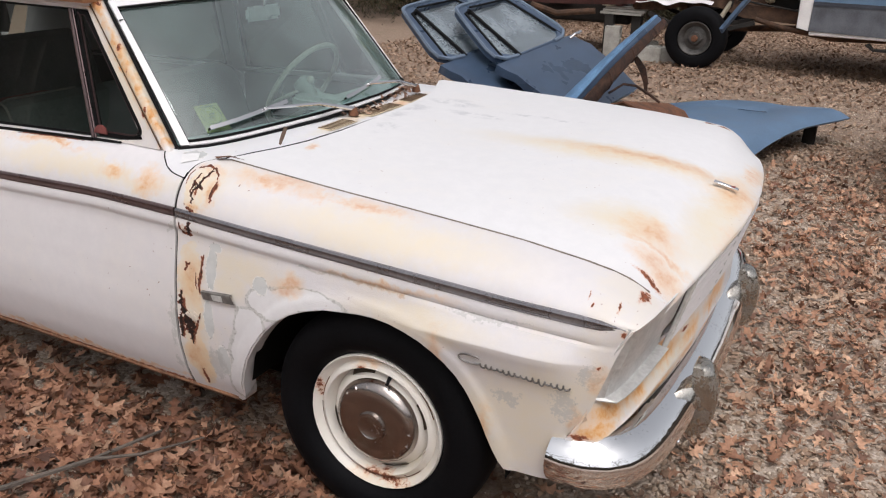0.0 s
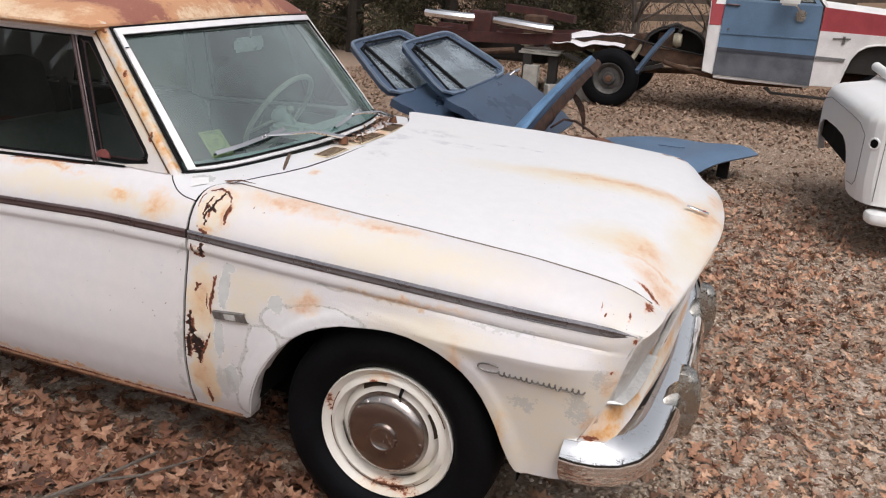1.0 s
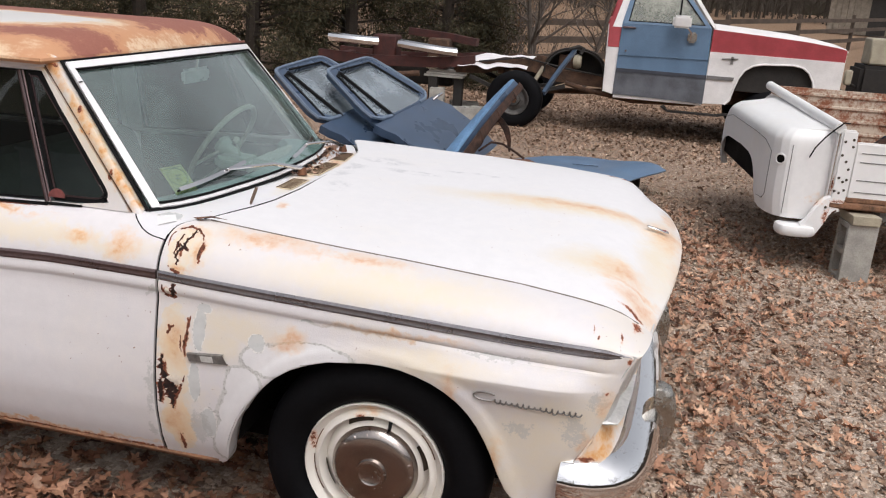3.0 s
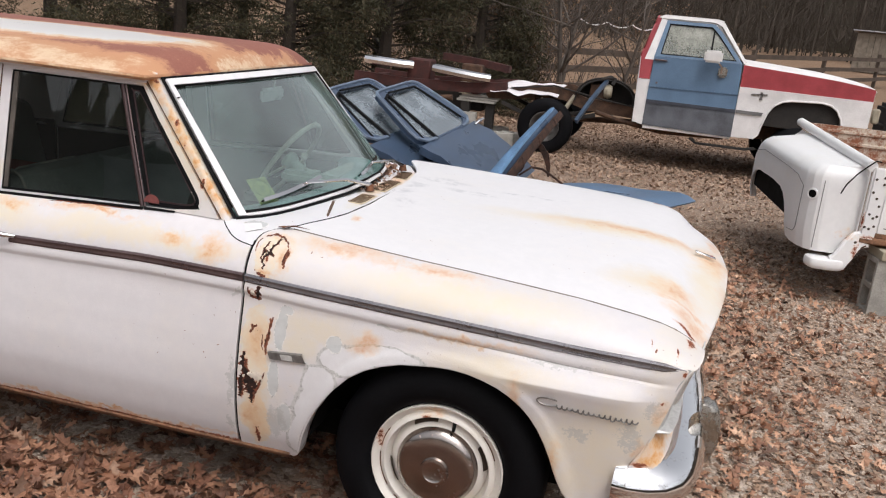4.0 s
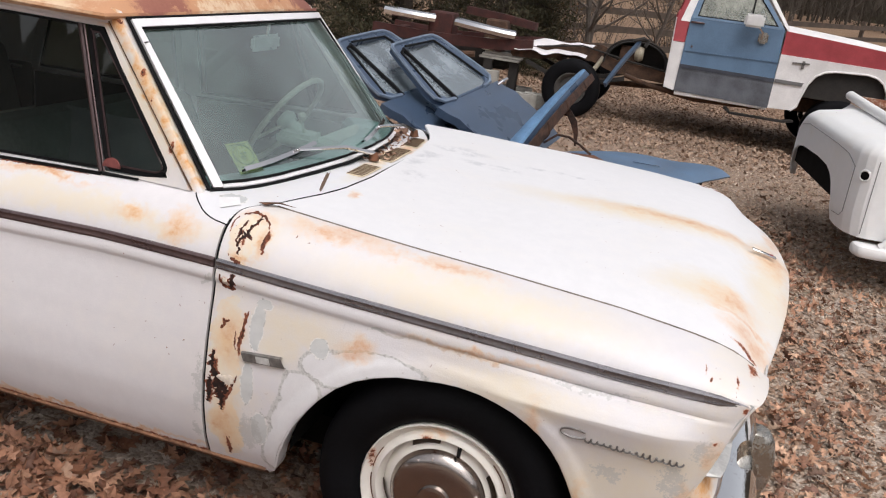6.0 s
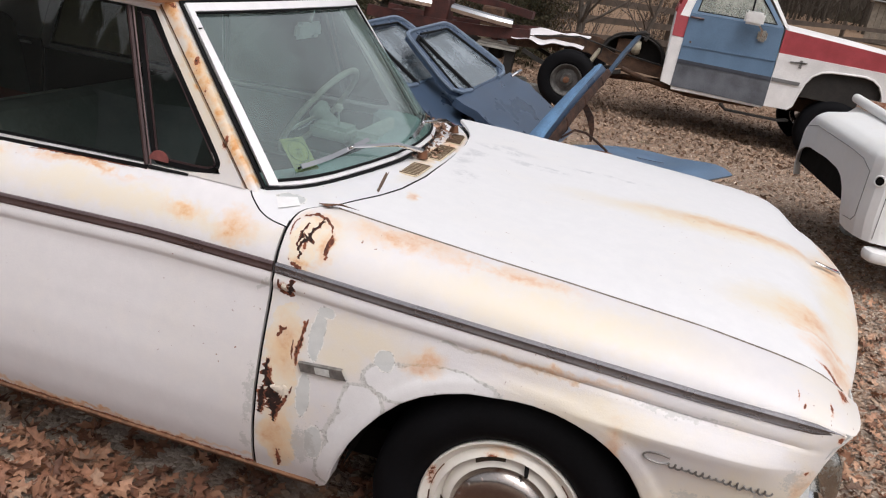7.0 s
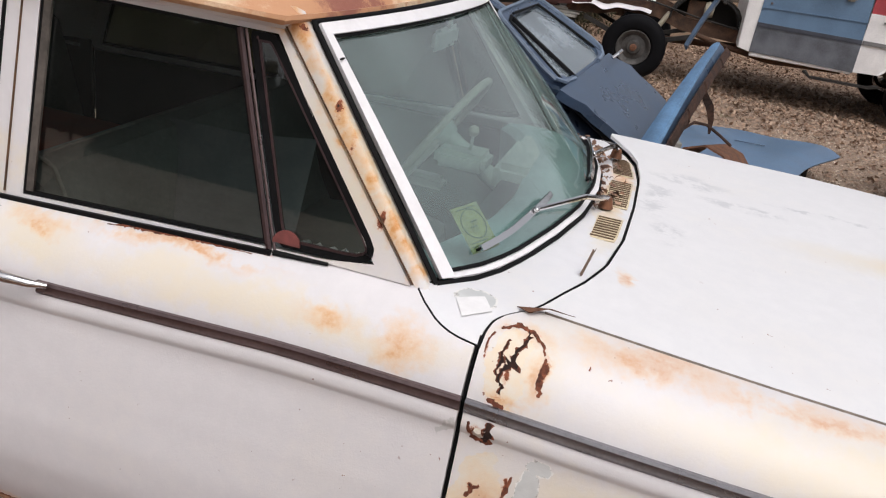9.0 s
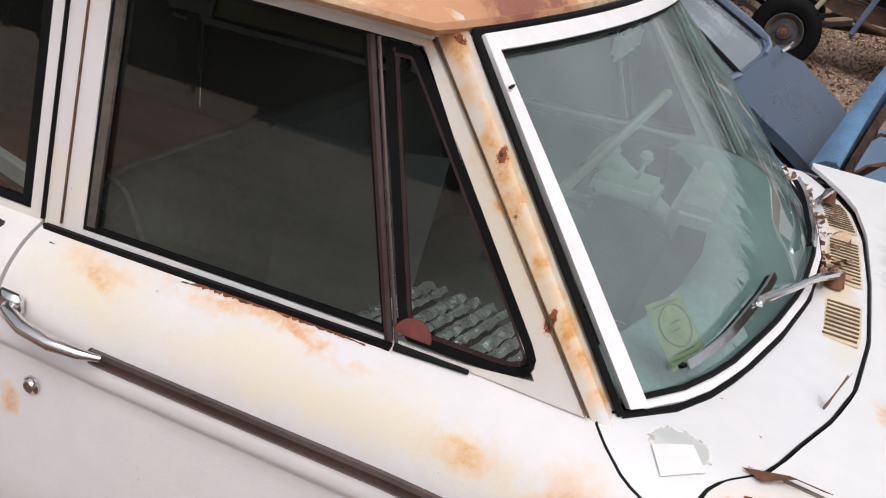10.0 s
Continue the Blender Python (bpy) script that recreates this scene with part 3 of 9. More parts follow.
COWL_BACK = [(0.0, -0.570), (0.2, -0.584), (0.36, -0.618), (0.50, -0.660), (0.578, -0.694), (0.64, -0.734), (0.681, -0.782), (0.70, -0.806), (0.72, -0.803), (0.742, -0.782), (0.763, -0.756), (0.776, -0.730), (0.783, -0.700), (0.787, -0.667)]
COWL_FRONT = [(0.0, -0.469), (0.25, -0.474), (0.42, -0.495), (0.52, -0.525), (0.60, -0.560), (0.65, -0.580), (0.681, -0.594), (0.698, -0.607), (0.711, -0.623), (0.725, -0.642), (0.744, -0.658), (0.765, -0.665), (0.787, -0.667)]


def draw_in(x):
    """How far the body's shoulder draws in behind the front wheel."""
    return 0.020 * smooth(-0.25, -1.05, x)


def side_y(x, z):
    """Half width of the body's side below the moulding."""
    f = smooth(0.0, 0.30, x)
    f *= 1 - 0.85 * smooth(0.44, 0.66, x)
    return interp(z, SIDE) * (1 - f) + interp(z - 0.012 * (x - 0.2), SIDE_FRONT) * f - draw_in(x) * smooth(0.42, 0.70, z)


def shoulder(x, k):
    """Point of the rounded shoulder above the moulding; k runs from 0 at the moulding to 1 at the seam."""
    a = k * math.pi / 2
    zt, zs = interp(x, TRIM), interp(x, SEAM)
    return 0.69 + (0.155 - draw_in(x)) * math.cos(a) ** 1.2, zt + (zs - zt) * max(0.0, math.sin(a)) ** 1.15


def shoulder_k(x, y):
    c = min(1.0, max(0.0, (y - 0.69) / (0.155 - draw_in(x)))) ** (1 / 1.2)
    return math.acos(c) / (math.pi / 2)


def side_panel(xs, low, k_end=1.0, back=None, front=None, nose=False, side=-1):
    """A body panel: columns along the car, rows from the lower edge over the moulding lip to the shoulder.
    back and front give the panel's ends on the shoulder, as x for each half width."""
    rows = []
    x0, x1 = xs[0], xs[-1]
    ks = [k_end * i / 30 for i in range(1, 31)]
    n_low = 24
    total = n_low + 1 + len(LIP) + len(ks)
    for i in range(total):
        row = []
        for u in xs:
            x = u
            zt = interp(x, TRIM)
            if i <= n_low:
                lo = low(x)
                hi = zt - 0.056
                # rows gather at the crease that runs forward from the wheel opening
                cr = max(lo + 0.010, (lo + (hi - lo) * 0.66) * (1 - smooth(-0.20, 0.06, x)) + (0.7165 + 0.012 * (x - 0.2)) * smooth(-0.20, 0.06, x))
                cr = min(cr, hi - 0.02)
                z = lo + (cr - lo) * (i / 14) ** 0.8 if i <= 14 else cr + (hi - cr) * ((i - 14) / 10) ** 1.5
                y = side_y(x, z)
                if nose and -0.5 < x < 0.45:
                    d = min(math.hypot(x - a, z - b) for a, b in ARCH)
                    y += 0.006 * smooth(0.050, 0.028, d) * smooth(0.28, 0.34, z)
            elif i < n_low + 1 + len(LIP):
                dz, y = LIP[i - n_low - 1]
                y -= draw_in(x)
                z = zt + dz
            else:
                k = ks[i - n_low - 1 - len(LIP)]
                y, z = shoulder(x, k)
                w = (u - x0) / (x1 - x0)
                xb = back(y) if back else x0
                xf = front(y) if front else x1
                x = xb + (xf - xb) * w
                y, z = shoulder(x, k)
            if nose and u > 0.42:
                xe = interp(z, NOSE)
                x = 0.42 + (u - 0.42) / (x1 - 0.42) * (xe - 0.42)
                if i >= n_low + 1 + len(LIP):
                    y, z = shoulder(x, ks[i - n_low - 1 - len(LIP)])
                e = max(0.0, (x - (xe - 0.05)) / 0.05)
                if i < n_low + 1 + len(LIP):
                    e2 = smooth(0.13, 0.0, xe - x)
                    y += (interp(z, [(0.36, 0.842), (0.55, 0.862), (0.68, 0.862), (0.79, 0.851), (0.84, 0.847)]) - y) * e2
                y -= (0.014 * e * e) * (1.0 if z < 0.8 else 0.6)
            row.append((x, y * side, z))
        rows.append(row)
    bm = grid(rows)
    bmesh.ops.recalc_face_normals(bm, faces=bm.faces)
    # the skin faces outwards
    bm.faces.ensure_lookup_table()
    mid = bm.faces[len(bm.faces) // 4]
    if mid.normal.y * side < 0:
        bmesh.ops.reverse_faces(bm, faces=bm.faces)
    return bm


def strip_profile(w, bulge):
    """Section of a low moulding with a hollow middle and a flat back."""
    h = w / 2
    return [(0, -h), (bulge * 0.7, -h), (bulge, -h * 0.55), (bulge * 0.75, 0), (bulge, h * 0.55), (bulge * 0.7, h), (0, h)]


def moulding(x0, x1, side, tip=False):
    n = max(2, int((x1 - x0) / 0.06))
    pts, taper = [], []
    for i in range(n + 1):
        x = x0 + (x1 - x0) * i / n
        pts.append(V(x, (0.843 - draw_in(x)) * side, interp(x, TRIM)))
        taper.append(max(0.12, min(1.0, (x1 - x) / 0.07)) if tip else 1.0)
    if side > 0:
        pts.reverse()
        taper.reverse()
    return sweep(pts, strip_profile(0.027, 0.010), taper=taper)


def span(a, b, step):
    n = max(1, round(abs(b - a) / step))
    return [a + (b - a) * i / n for i in range(n + 1)]


def ws_point(s, t, out=0.0):
    """A point of the windscreen's surface: s across from -1 to 1, t from the base to the roof."""
    r = abs(s)
    low = V(interp(0.681 * r, COWL_BACK), 0.681 * s, 1.003 + 0.030 * (1 - r * r))
    top = V(-1.000 - 0.097 * r ** 2.2, 0.614 * s, 1.407 + 0.018 * (1 - r * r))
    p = low.lerp(top, t)
    p.x += 0.014 * math.sin(math.pi * t) * (1 - r ** 4)
    nrm = V(0.80, 0.28 * s * r, 0.58).normalized()
    return p + nrm * (out + 0.008 * math.sin(math.pi * t) * (1 - r ** 4))


def ws_pane(ns, nt):
    """The windscreen's glass, which runs out straight under its side trims."""
    rows = []
    for j in range(nt + 1):
        t, row = 0.02 + 0.96 * j / nt, []
        for i in range(ns + 1):
            s = -0.97 + 1.94 * i / ns
            e = max(-0.89, min(0.89, s))
            p = ws_point(e, t, -0.004)
            if s != e:
                d = math.copysign(0.02, s)
                p = p + (p - ws_point(e - d, t, -0.004)) * (s - e) / d - V(0.4, 0, 0.3) * 0.06 * abs(s - e)
            row.append(p)
        rows.append(row)
    return grid(rows)


def win_pt(x, t, out=0.0, side=-1):
    """A point of the side glass plane; t from the belt (0) to the rail (1)."""
    zb = interp(x, SEAM) - 0.003
    return V(x, side * (0.716 - 0.084 * t + out), zb + (1.402 - zb) * t)


def win_frame(poly_out, poly_in, out, side=-1):
    """A flat ring between two outlines given as (x, t) pairs."""
    bm = bmesh.new()
    n = len(poly_out)
    a = [bm.verts.new(win_pt(x, t, out, side)) for x, t in poly_out]
    b = [bm.verts.new(win_pt(x, t, out, side)) for x, t in poly_in]
    for i in range(n):
        j = (i + 1) % n
        bm.faces.new((a[i], a[j], b[j], b[i]))
    bmesh.ops.recalc_face_normals(bm, faces=bm.faces)
    return bm


def win_pane(poly, out, side=-1):
    return sheet_from_polygon([win_pt(x, t, out, side) for x, t in poly])


def inset(poly, d):
    """An outline of (x, t) pairs drawn in by d metres."""
    p = [V(x, t * 0.41) for x, t in poly]
    m = len(p)
    area = sum(p[i].x * p[(i + 1) % m].y - p[(i + 1) % m].x * p[i].y for i in range(m))
    sgn = 1 if area > 0 else -1
    out = []
    for i in range(m):
        a, b = (p[i] - p[i - 1]).normalized(), (p[(i + 1) % m] - p[i]).normalized()
        na, nb = V(-a.y, a.x) * sgn, V(-b.y, b.x) * sgn
        k = (na + nb) / max(0.35, 1 + na.dot(nb))
        q = p[i] + k * d
        out.append((q.x, q.y / 0.41))
    return out


def rounded(poly, r=0.2, n=4):
    """An outline with its corners cut round."""
    out = []
    m = len(poly)
    for i in range(m):
        p, a, b = V(*poly[i]), V(*poly[i - 1]), V(*poly[(i + 1) % m])
        s, e = p + (a - p) * r, p + (b - p) * r
        for k in range(n + 1):
            q = k / n
            out.append(tuple((1 - q) ** 2 * s + 2 * q * (1 - q) * p + q * q * e))
    return out


car = thing("sedan_car", "rusty white four-door sedan with chrome bumper parked on leaves", "car")


def build_car_body():
    low = lambda x: interp(x, ARCH)  # noqa: E731
    cb, cf = (lambda y: interp(y, COWL_BACK)), (lambda y: interp(y, COWL_FRONT))
    fx = sorted(set([round(p[0], 4) for p in ARCH if -0.66 < p[0] < 0.42] + span(-0.664, -0.50, 0.03) + span(0.42, 0.60, 0.018)))
    for side in (-1, 1):
        word = "front_fender"
        f = part(word, side_panel(fx, low, 1.0, back=lambda y: cf(y) + 0.004 if y < 0.787 else -0.664, nose=True, side=side), fender_paint, car,
                 "white front fender with rust holes and peeling primer", thick=0.012)
        # rolled edge of the wheel opening
        pts = [V(x, side * (side_y(x, z) - 0.004), z) for x, z in ARCH if -0.49 < x < 0.43]
        part("arch_edge", grid([[p + V(0, -side * d, 0) + (V(0, 0, 0.002)) for p in pts] for d in (-0.005, 0.0, 0.02, 0.05)]), fender_paint, f, thick=0.006)
        part("side_moulding", moulding(-0.664, 0.690, side, True), trim_sky_grey, f, "bright-edged side moulding greyed by painted sky reflection, ending in a point")
        dlow = lambda x: 0.275  # noqa: E731
        d = part("front_door", side_panel(span(-1.742, -0.674, 0.045), dlow, 0.86, back=lambda y: -1.742, front=lambda y: (cb(y) - 0.004) if y < 0.787 else -0.674, side=side),
                 door_paint, car, "white front door with orange stains and a rusty lower edge", thick=0.012)
        part("side_moulding", moulding(-1.545, -0.672, side), trim_dark, d, "dark maroon side moulding")
        r = part("rear_door", side_panel(span(-2.62, -1.750, 0.06), lambda x: max(0.275, 0.275 + 0.55 * smooth(-2.42, -2.62, x)), 0.86, side=side), door_paint, car, thick=0.012)
        part("side_moulding", moulding(-2.61, -1.752, side), trim_dark, r)
        ra = lambda x: max(0.30, 0.30 + 0.40 * math.sqrt(max(0.0, 1 - ((x + 2.87) / 0.40) ** 2)))  # noqa: E731
        q = part("rear_fender", side_panel(span(-4.10, -2.628, 0.05), ra, 1.0, side=side), door_paint, car, thick=0.012)
        part("side_moulding", moulding(-4.05, -2.63, side), trim_dark, q)
        # sill under the doors
        bm = grid([[(x, side * y, z) for x in (-2.45, -1.6, -0.6, -0.49)] for y, z in ((0.815, 0.285), (0.822, 0.268), (0.80, 0.245), (0.70, 0.24))])
        part("sill", tidy(bm), plain_rust, car, "rusty flaking sill")
    # hood
    xr = lambda y: interp(min(abs(y), 0.69), COWL_FRONT) + 0.005  # noqa: E731
    rows = []
    ny, nx = 36, 40
    for i in range(nx + 5):
        row = []
        for j in range(ny + 1):
            y = -0.685 + 1.42 * j / ny
            r = abs(y - 0.025) / 0.71
            xf = 0.835 - 0.10 * r ** 1.8 + 0.012 * y / 0.685
            k = min(1.0, i / nx)
            x = xr(y) + (xf - xr(y)) * k
            crown = 0.014 + 0.036 * smooth(-0.3, 0.75, x)
            ze = interp(min(x, 0.70 + 0.03 * r), SEAM)
            z = ze + crown * (1 - r ** 3.2) + 0.006 * math.exp(-(y / 0.05) ** 2) * smooth(-0.3, 0.4, x)
            # the hood sits proud along its far edge
            z += interp(x, [(-0.6, 0.02), (-0.4, 0.034), (0.0, 0.052), (0.4, 0.064), (0.62, 0.074), (0.8, 0.070)]) * (y + 0.685) / 1.37
            drop = max(0.0, x - (xf - 0.13)) / 0.13
            z -= 0.044 * drop * drop
            over = i - nx
            if over > 0:
                x, z = xf + (0.004, 0.004, -0.004, -0.02)[over - 1], z - (0.006, 0.014, 0.020, 0.022)[over - 1]
            row.append((x, y, z))
        rows.append(row)
    hood = part("hood", tidy(grid(rows)), hood_paint, car, "chalky white hood with an orange rust streak along its middle", thick=0.010)
    # badge on the hood's nose
    bm = box((0.750, -0.006, 0.960), (0.075, 0.018, 0.006), 0.002)
    for v in bm.verts:
        v.co.z -= (v.co.x - 0.745) * 0.22
    em = part("emblem", bm, clean_chrome, hood, "small pitted chrome hood emblem")
    part("emblem_inlay", box((0.771, -0.006, 0.9575), (0.012, 0.011, 0.004), 0.001), plain_red, em)
    # cowl
    rows = []
    ends = [0.787, 0.785, 0.782, 0.778, 0.772, 0.764, 0.754, 0.742, 0.730, 0.718, 0.705]
    for y in [-q for q in ends] + span(-0.69, 0.69, 0.03) + ends[::-1]:
        a, b = interp(abs(y), COWL_BACK) - 0.006, interp(abs(y), COWL_FRONT) - 0.002
        row = []
        for i in range(9):
            x = a + (b - a) * i / 8
            if abs(y) > 0.69:
                z = shoulder(x, shoulder_k(x, abs(y)))[1] - 0.001
            else:
                r = abs(y) / 0.69
                z = interp(x, SEAM) - 0.002 + 0.026 * (1 - r ** 2.4)
            row.append((x, y, z))
        rows.append(row)
    cowl = part("cowl_panel", tidy(grid(rows)), cowl_paint, car, "white cowl panel with vent slots and dry debris", thick=0.006)
    # near-black underlay below the joints, added to give the gaps their shade
    part("seam_underlay", grid([[(x, y, 0.955 - 0.06 * smooth(0.6, 0.83, abs(y))) for x in (-0.84, -0.74, -0.6, -0.45)] for y in (-0.79, -0.7, -0.5, 0, 0.5, 0.7, 0.79)]), void_black, car)
    # seals in the joints round the cowl
    for side in (-1, 1):
        pts = []
        for y in ends + [0.698, 0.69]:
            x = interp(y, COWL_FRONT)
            pts.append(V(x, side * y, shoulder(x, shoulder_k(x, y))[1] - 0.001))
        part("joint_seal", tube([p - V(0, 0, 0.002) for p in pts], 0.0024, 6), rubber, cowl)
        pts = []
        for y in ([0.681, 0.69] + ends[::-1]):
            x = interp(y, COWL_BACK) - 0.002
            pts.append(V(x, side * y, shoulder(x, shoulder_k(x, y))[1] - 0.001))
        part("joint_seal", tube([p - V(0.001, 0, 0.0) for p in pts], 0.0022, 6), rubber, cowl)
        gap = [V(x, side * 0.6875, interp(x, SEAM) - 0.0015) for x in span(-0.575, 0.70, 0.05)]
        part("hood_gap", tube(gap, 0.0042, 6), seam_brown, cowl, "grimy gap beside the hood")
        pts = [V(-0.669 - 0.0 * z, side * (side_y(-0.669, z) - 0.004), z) for z in span(0.28, 0.79, 0.05)] + [V(-0.669, side * (0.842 - draw_in(-0.669)), 0.81), V(-0.669, side * (0.84 - draw_in(-0.669)), 0.857)]
        pts += [V(-0.669, side * (shoulder(-0.669, k)[0] - 0.001), shoulder(-0.669, k)[1] - 0.001) for k in (0.08, 0.16, 0.24, 0.32, 0.40, 0.48, 0.54, 0.57)]
        part("joint_seal", tube(pts, 0.0016, 6), rubber, car)
    pts = []
    for j in range(41):
        y = -0.69 + 1.38 * j / 40
        x = interp(abs(y), COWL_FRONT)
        pts.append(V(x + 0.001, y, interp(x, SEAM) + 0.026 * (1 - (abs(y) / 0.69) ** 2.4) - 0.001))
    part("joint_seal", tube([p - V(0, 0, 0.001) for p in pts], 0.0019, 6), rubber, cowl, "cracked black hood seal")
    # vent slots
    for y0, y1 in ((-0.275, -0.145), (-0.03, 0.18), (0.27, 0.45)):
        pad = grid([[(interp(abs(y), COWL_FRONT) - dx, y, interp(-0.5, SEAM) + 0.026 * (1 - (abs(y) / 0.69) ** 2.4) + 0.0015) for dx in (0.012, 0.03, 0.05, 0.075)]
                    for y in span(y0 - 0.012, y1 + 0.012, 0.02)])
        g = part("cowl_grille", pad, cream_plain, cowl, "cream louvred air grille", thick=0.002, offset=1)
        for y in span(y0, y1, 0.0170):
            x = interp(abs(y), COWL_FRONT) - 0.043
            z = interp(-0.5, SEAM) + 0.026 * (1 - (abs(y) / 0.69) ** 2.4) + 0.0028
            # bar just proud of the pad; the slot's dark inside is its colour
            part("slot", box((x, y, z), (0.054, 0.0034, 0.003)), slot_brown, g, flat=True)


def build_greenhouse():
    # windscreen, its frame and seal
    part("windscreen", ws_pane(28, 10), ws_glass, car, "dusty greenish windscreen").visible_shadow = False
    tw = 0.026
    rings = [(-1.0, -1.0 + tw, 0.0, 1.0, 2, 12), (1.0 - tw, 1.0, 0.0, 1.0, 2, 12)]
    bm = bmesh.new()
    for s0, s1, t0, t1, a, b in rings:
        grid([[ws_point(s0 + (s1 - s0) * i / a, t0 + (t1 - t0) * j / b, 0.012) for i in range(a + 1)] for j in range(b + 1)], bm)
    for t0, t1 in ((0.0, 0.024), (0.955, 1.0)):
        grid([[ws_point(-1 + tw + (2 - 2 * tw) * i / 30, t0 + (t1 - t0) * j / 2, 0.012 if t1 > 0.5 else 0.009 - 0.004 * j) for i in range(31)] for j in range(3)], bm)
    fr = part("windscreen_frame", tidy(bm), trim_white, car, "white painted windscreen surround", thick=0.014)
    loop = [(s, 0.0) for s in span(-1.0, 1.0, 0.08)] + [(1.0, t) for t in span(0.1, 1.0, 0.1)] + [(s, 1.0) for s in span(0.92, -0.92, 0.08)] + [(-1.0, t) for t in span(1.0, 0.1, 0.1)]
    pts = [ws_point(s * 1.008, t if 0 < t < 1 else (t - 0.014 if t == 0 else t + 0.012), 0.003) for s, t in loop]
    part("windscreen_seal", tube(pts + pts[:1], 0.0056, 8, cap=False), rubber, fr, "black rubber windscreen seal")
    inner = [ws_point(s * 0.972, 0.030 + t * 0.922, 0.004) for s, t in loop]
    part("inner_seal", tube(inner + inner[:1], 0.0045, 6, cap=False), rubber, fr)
    part("trim_joint", box((0, 0, 0), (0.003, 0.022, 0.003), m=Matrix.Translation(ws_point(-0.985, 0.86, 0.013))), rubber, fr)
    # pillars beside the windscreen
    for side in (-1, 1):
        rows = []
        for t in span(-0.03, 1.06, 0.1):
            a, b = ws_point(side * 1.012, t, -0.004), None
            xb, yb = -0.818 - 0.335 * t, 0.716 - 0.082 * t
            b = V(xb, side * yb, 1.0 + 0.41 * t)
            mid = (a + b) / 2 + V(0.004, side * 0.010, 0.004)
            rows.append([ws_point(side * 0.998, t, -0.012), a, a.lerp(mid, 0.6) + V(0.002, side * 0.004, 0.003), mid, mid.lerp(b, 0.5), b, b + V(-0.03, -side * 0.03, 0)])
        part("windscreen_pillar", tidy(grid(rows)), pillar_paint, car, "white pillar streaked with orange rust")
        pts = [V(-0.817 - 0.335 * t, side * (0.7225 - 0.084 * t), 1.0 + 0.41 * t) for t in span(0, 1.0, 0.1)]
        part("pillar_joint", tube(pts, 0.0017, 6), groove_rust, car)
        # door window frame: outline as (x, t)
        outer = [(-0.822, 0.0), (-1.157, 1.0), (-1.744, 1.0), (-1.744, -0.01), (-1.30, -0.005), (-1.0, 0.0)]
        inner_ = [(-0.898, 0.05), (-1.158, 0.955), (-1.667, 0.955), (-1.667, 0.012), (-1.30, 0.010), (-1.0, 0.014)]
        for o, i_, nm in ((outer, inner_, "window_frame"),):
            w = part(nm, win_frame(o, i_, 0.004, side), pillar_paint if side < 0 else shell_paint, car, "white door window frame with rust stains", thick=0.022)
        # black channel and panes
        main = [(-1.235, 0.95), (-1.667, 0.95), (-1.667, 0.012), (-1.112, 0.012)]
        ins = [(-1.247, 0.937), (-1.658, 0.937), (-1.658, 0.030), (-1.124, 0.030)]
        run = [(-1.658, 0.937), (-1.641, 0.937), (-1.641, 0.030), (-1.658, 0.030)]
        part("window_channel", win_frame(main, ins, 0.001, side), rubber, w, thick=0.012)
        part("glass_run", win_pane(run, -0.002, side), run_grey, w, "worn grey-brown glass run", thick=0.006)
        part("window_pane", win_pane(main, -0.006, side), side_glass if side < 0 else darkened_glass, w, "dark tinted-looking door glass").visible_shadow = False
        bar = [win_pt(-1.107 - 0.134 * t, t, 0.006, side) for t in span(0.0, 0.95, 0.1)]
        part("divider_bar", tube(bar, 0.0065, 6), maroon, w, "maroon-brown vent divider bar")
        part("divider_edge", tube([p + V(0.012, 0, 0) for p in bar], 0.003, 6), trim_dark, w)
        vent = rounded([(-1.094, 0.018), (-1.216, 0.948), (-1.162, 0.948), (-0.914, 0.165), (-0.903, 0.120), (-0.903, 0.085), (-0.912, 0.055), (-0.932, 0.032), (-0.960, 0.026)][::-1], 0.10, 2)
        vin = inset(vent, 0.013)
        vf = part("vent_seal", win_frame(vent, vin, 0.004, side), rubber, w, "black rubber vent window seal", thick=0.016)
        vin2 = inset(vent, 0.018)
        part("vent_frame", win_frame(vin, vin2, 0.002, side), maroon, vf, "dull maroon metal vent frame", thick=0.006)
        part("vent_pane", win_pane(vent, 0.0, side), side_glass if side < 0 else darkened_glass, vf).visible_shadow = False
        part("vent_sill", tube([win_pt(-1.095, -0.006, 0.012, side), win_pt(-0.985, 0.002, 0.008, side)], [0.006, 0.0035], 6), rubber, vf)
        half = [(-1.074 + 0.028 * math.cos(a), 0.042 + 0.066 * math.sin(a)) for a in [math.pi * k / 12 for k in range(13)]]
        part("vent_latch", win_pane(half if side < 0 else half[::-1], 0.010, side), maroon_red, vf, "worn maroon vent latch plate", thick=0.005)
        # sharp ledge below the glass
        part("belt_strip", sweep([win_pt(x, -0.012, 0.012, side) for x in (span(-1.735, -1.10, 0.1) if side > 0 else span(-1.10, -1.735, 0.1))], [(-0.004, -0.006), (0.006, -0.006), (0.006, 0.004), (-0.004, 0.006)]), rubber, w)
        # rear door window frame
        o = [(-1.749, -0.01), (-1.749, 1.0), (-2.40, 1.0), (-2.60, 0.0)]
        i_ = [(-1.777, 0.02), (-1.777, 0.955), (-2.37, 0.945), (-2.54, 0.03)]
        w2 = part("window_frame", win_frame(o, i_, 0.004, side), shell_paint, car, "white door window frame", thick=0.022)
        part("window_pane", win_pane([(-1.777, 0.02), (-1.777, 0.955), (-2.375, 0.95), (-2.55, 0.02)], -0.006, side), side_glass if side < 0 else darkened_glass, w2).visible_shadow = False
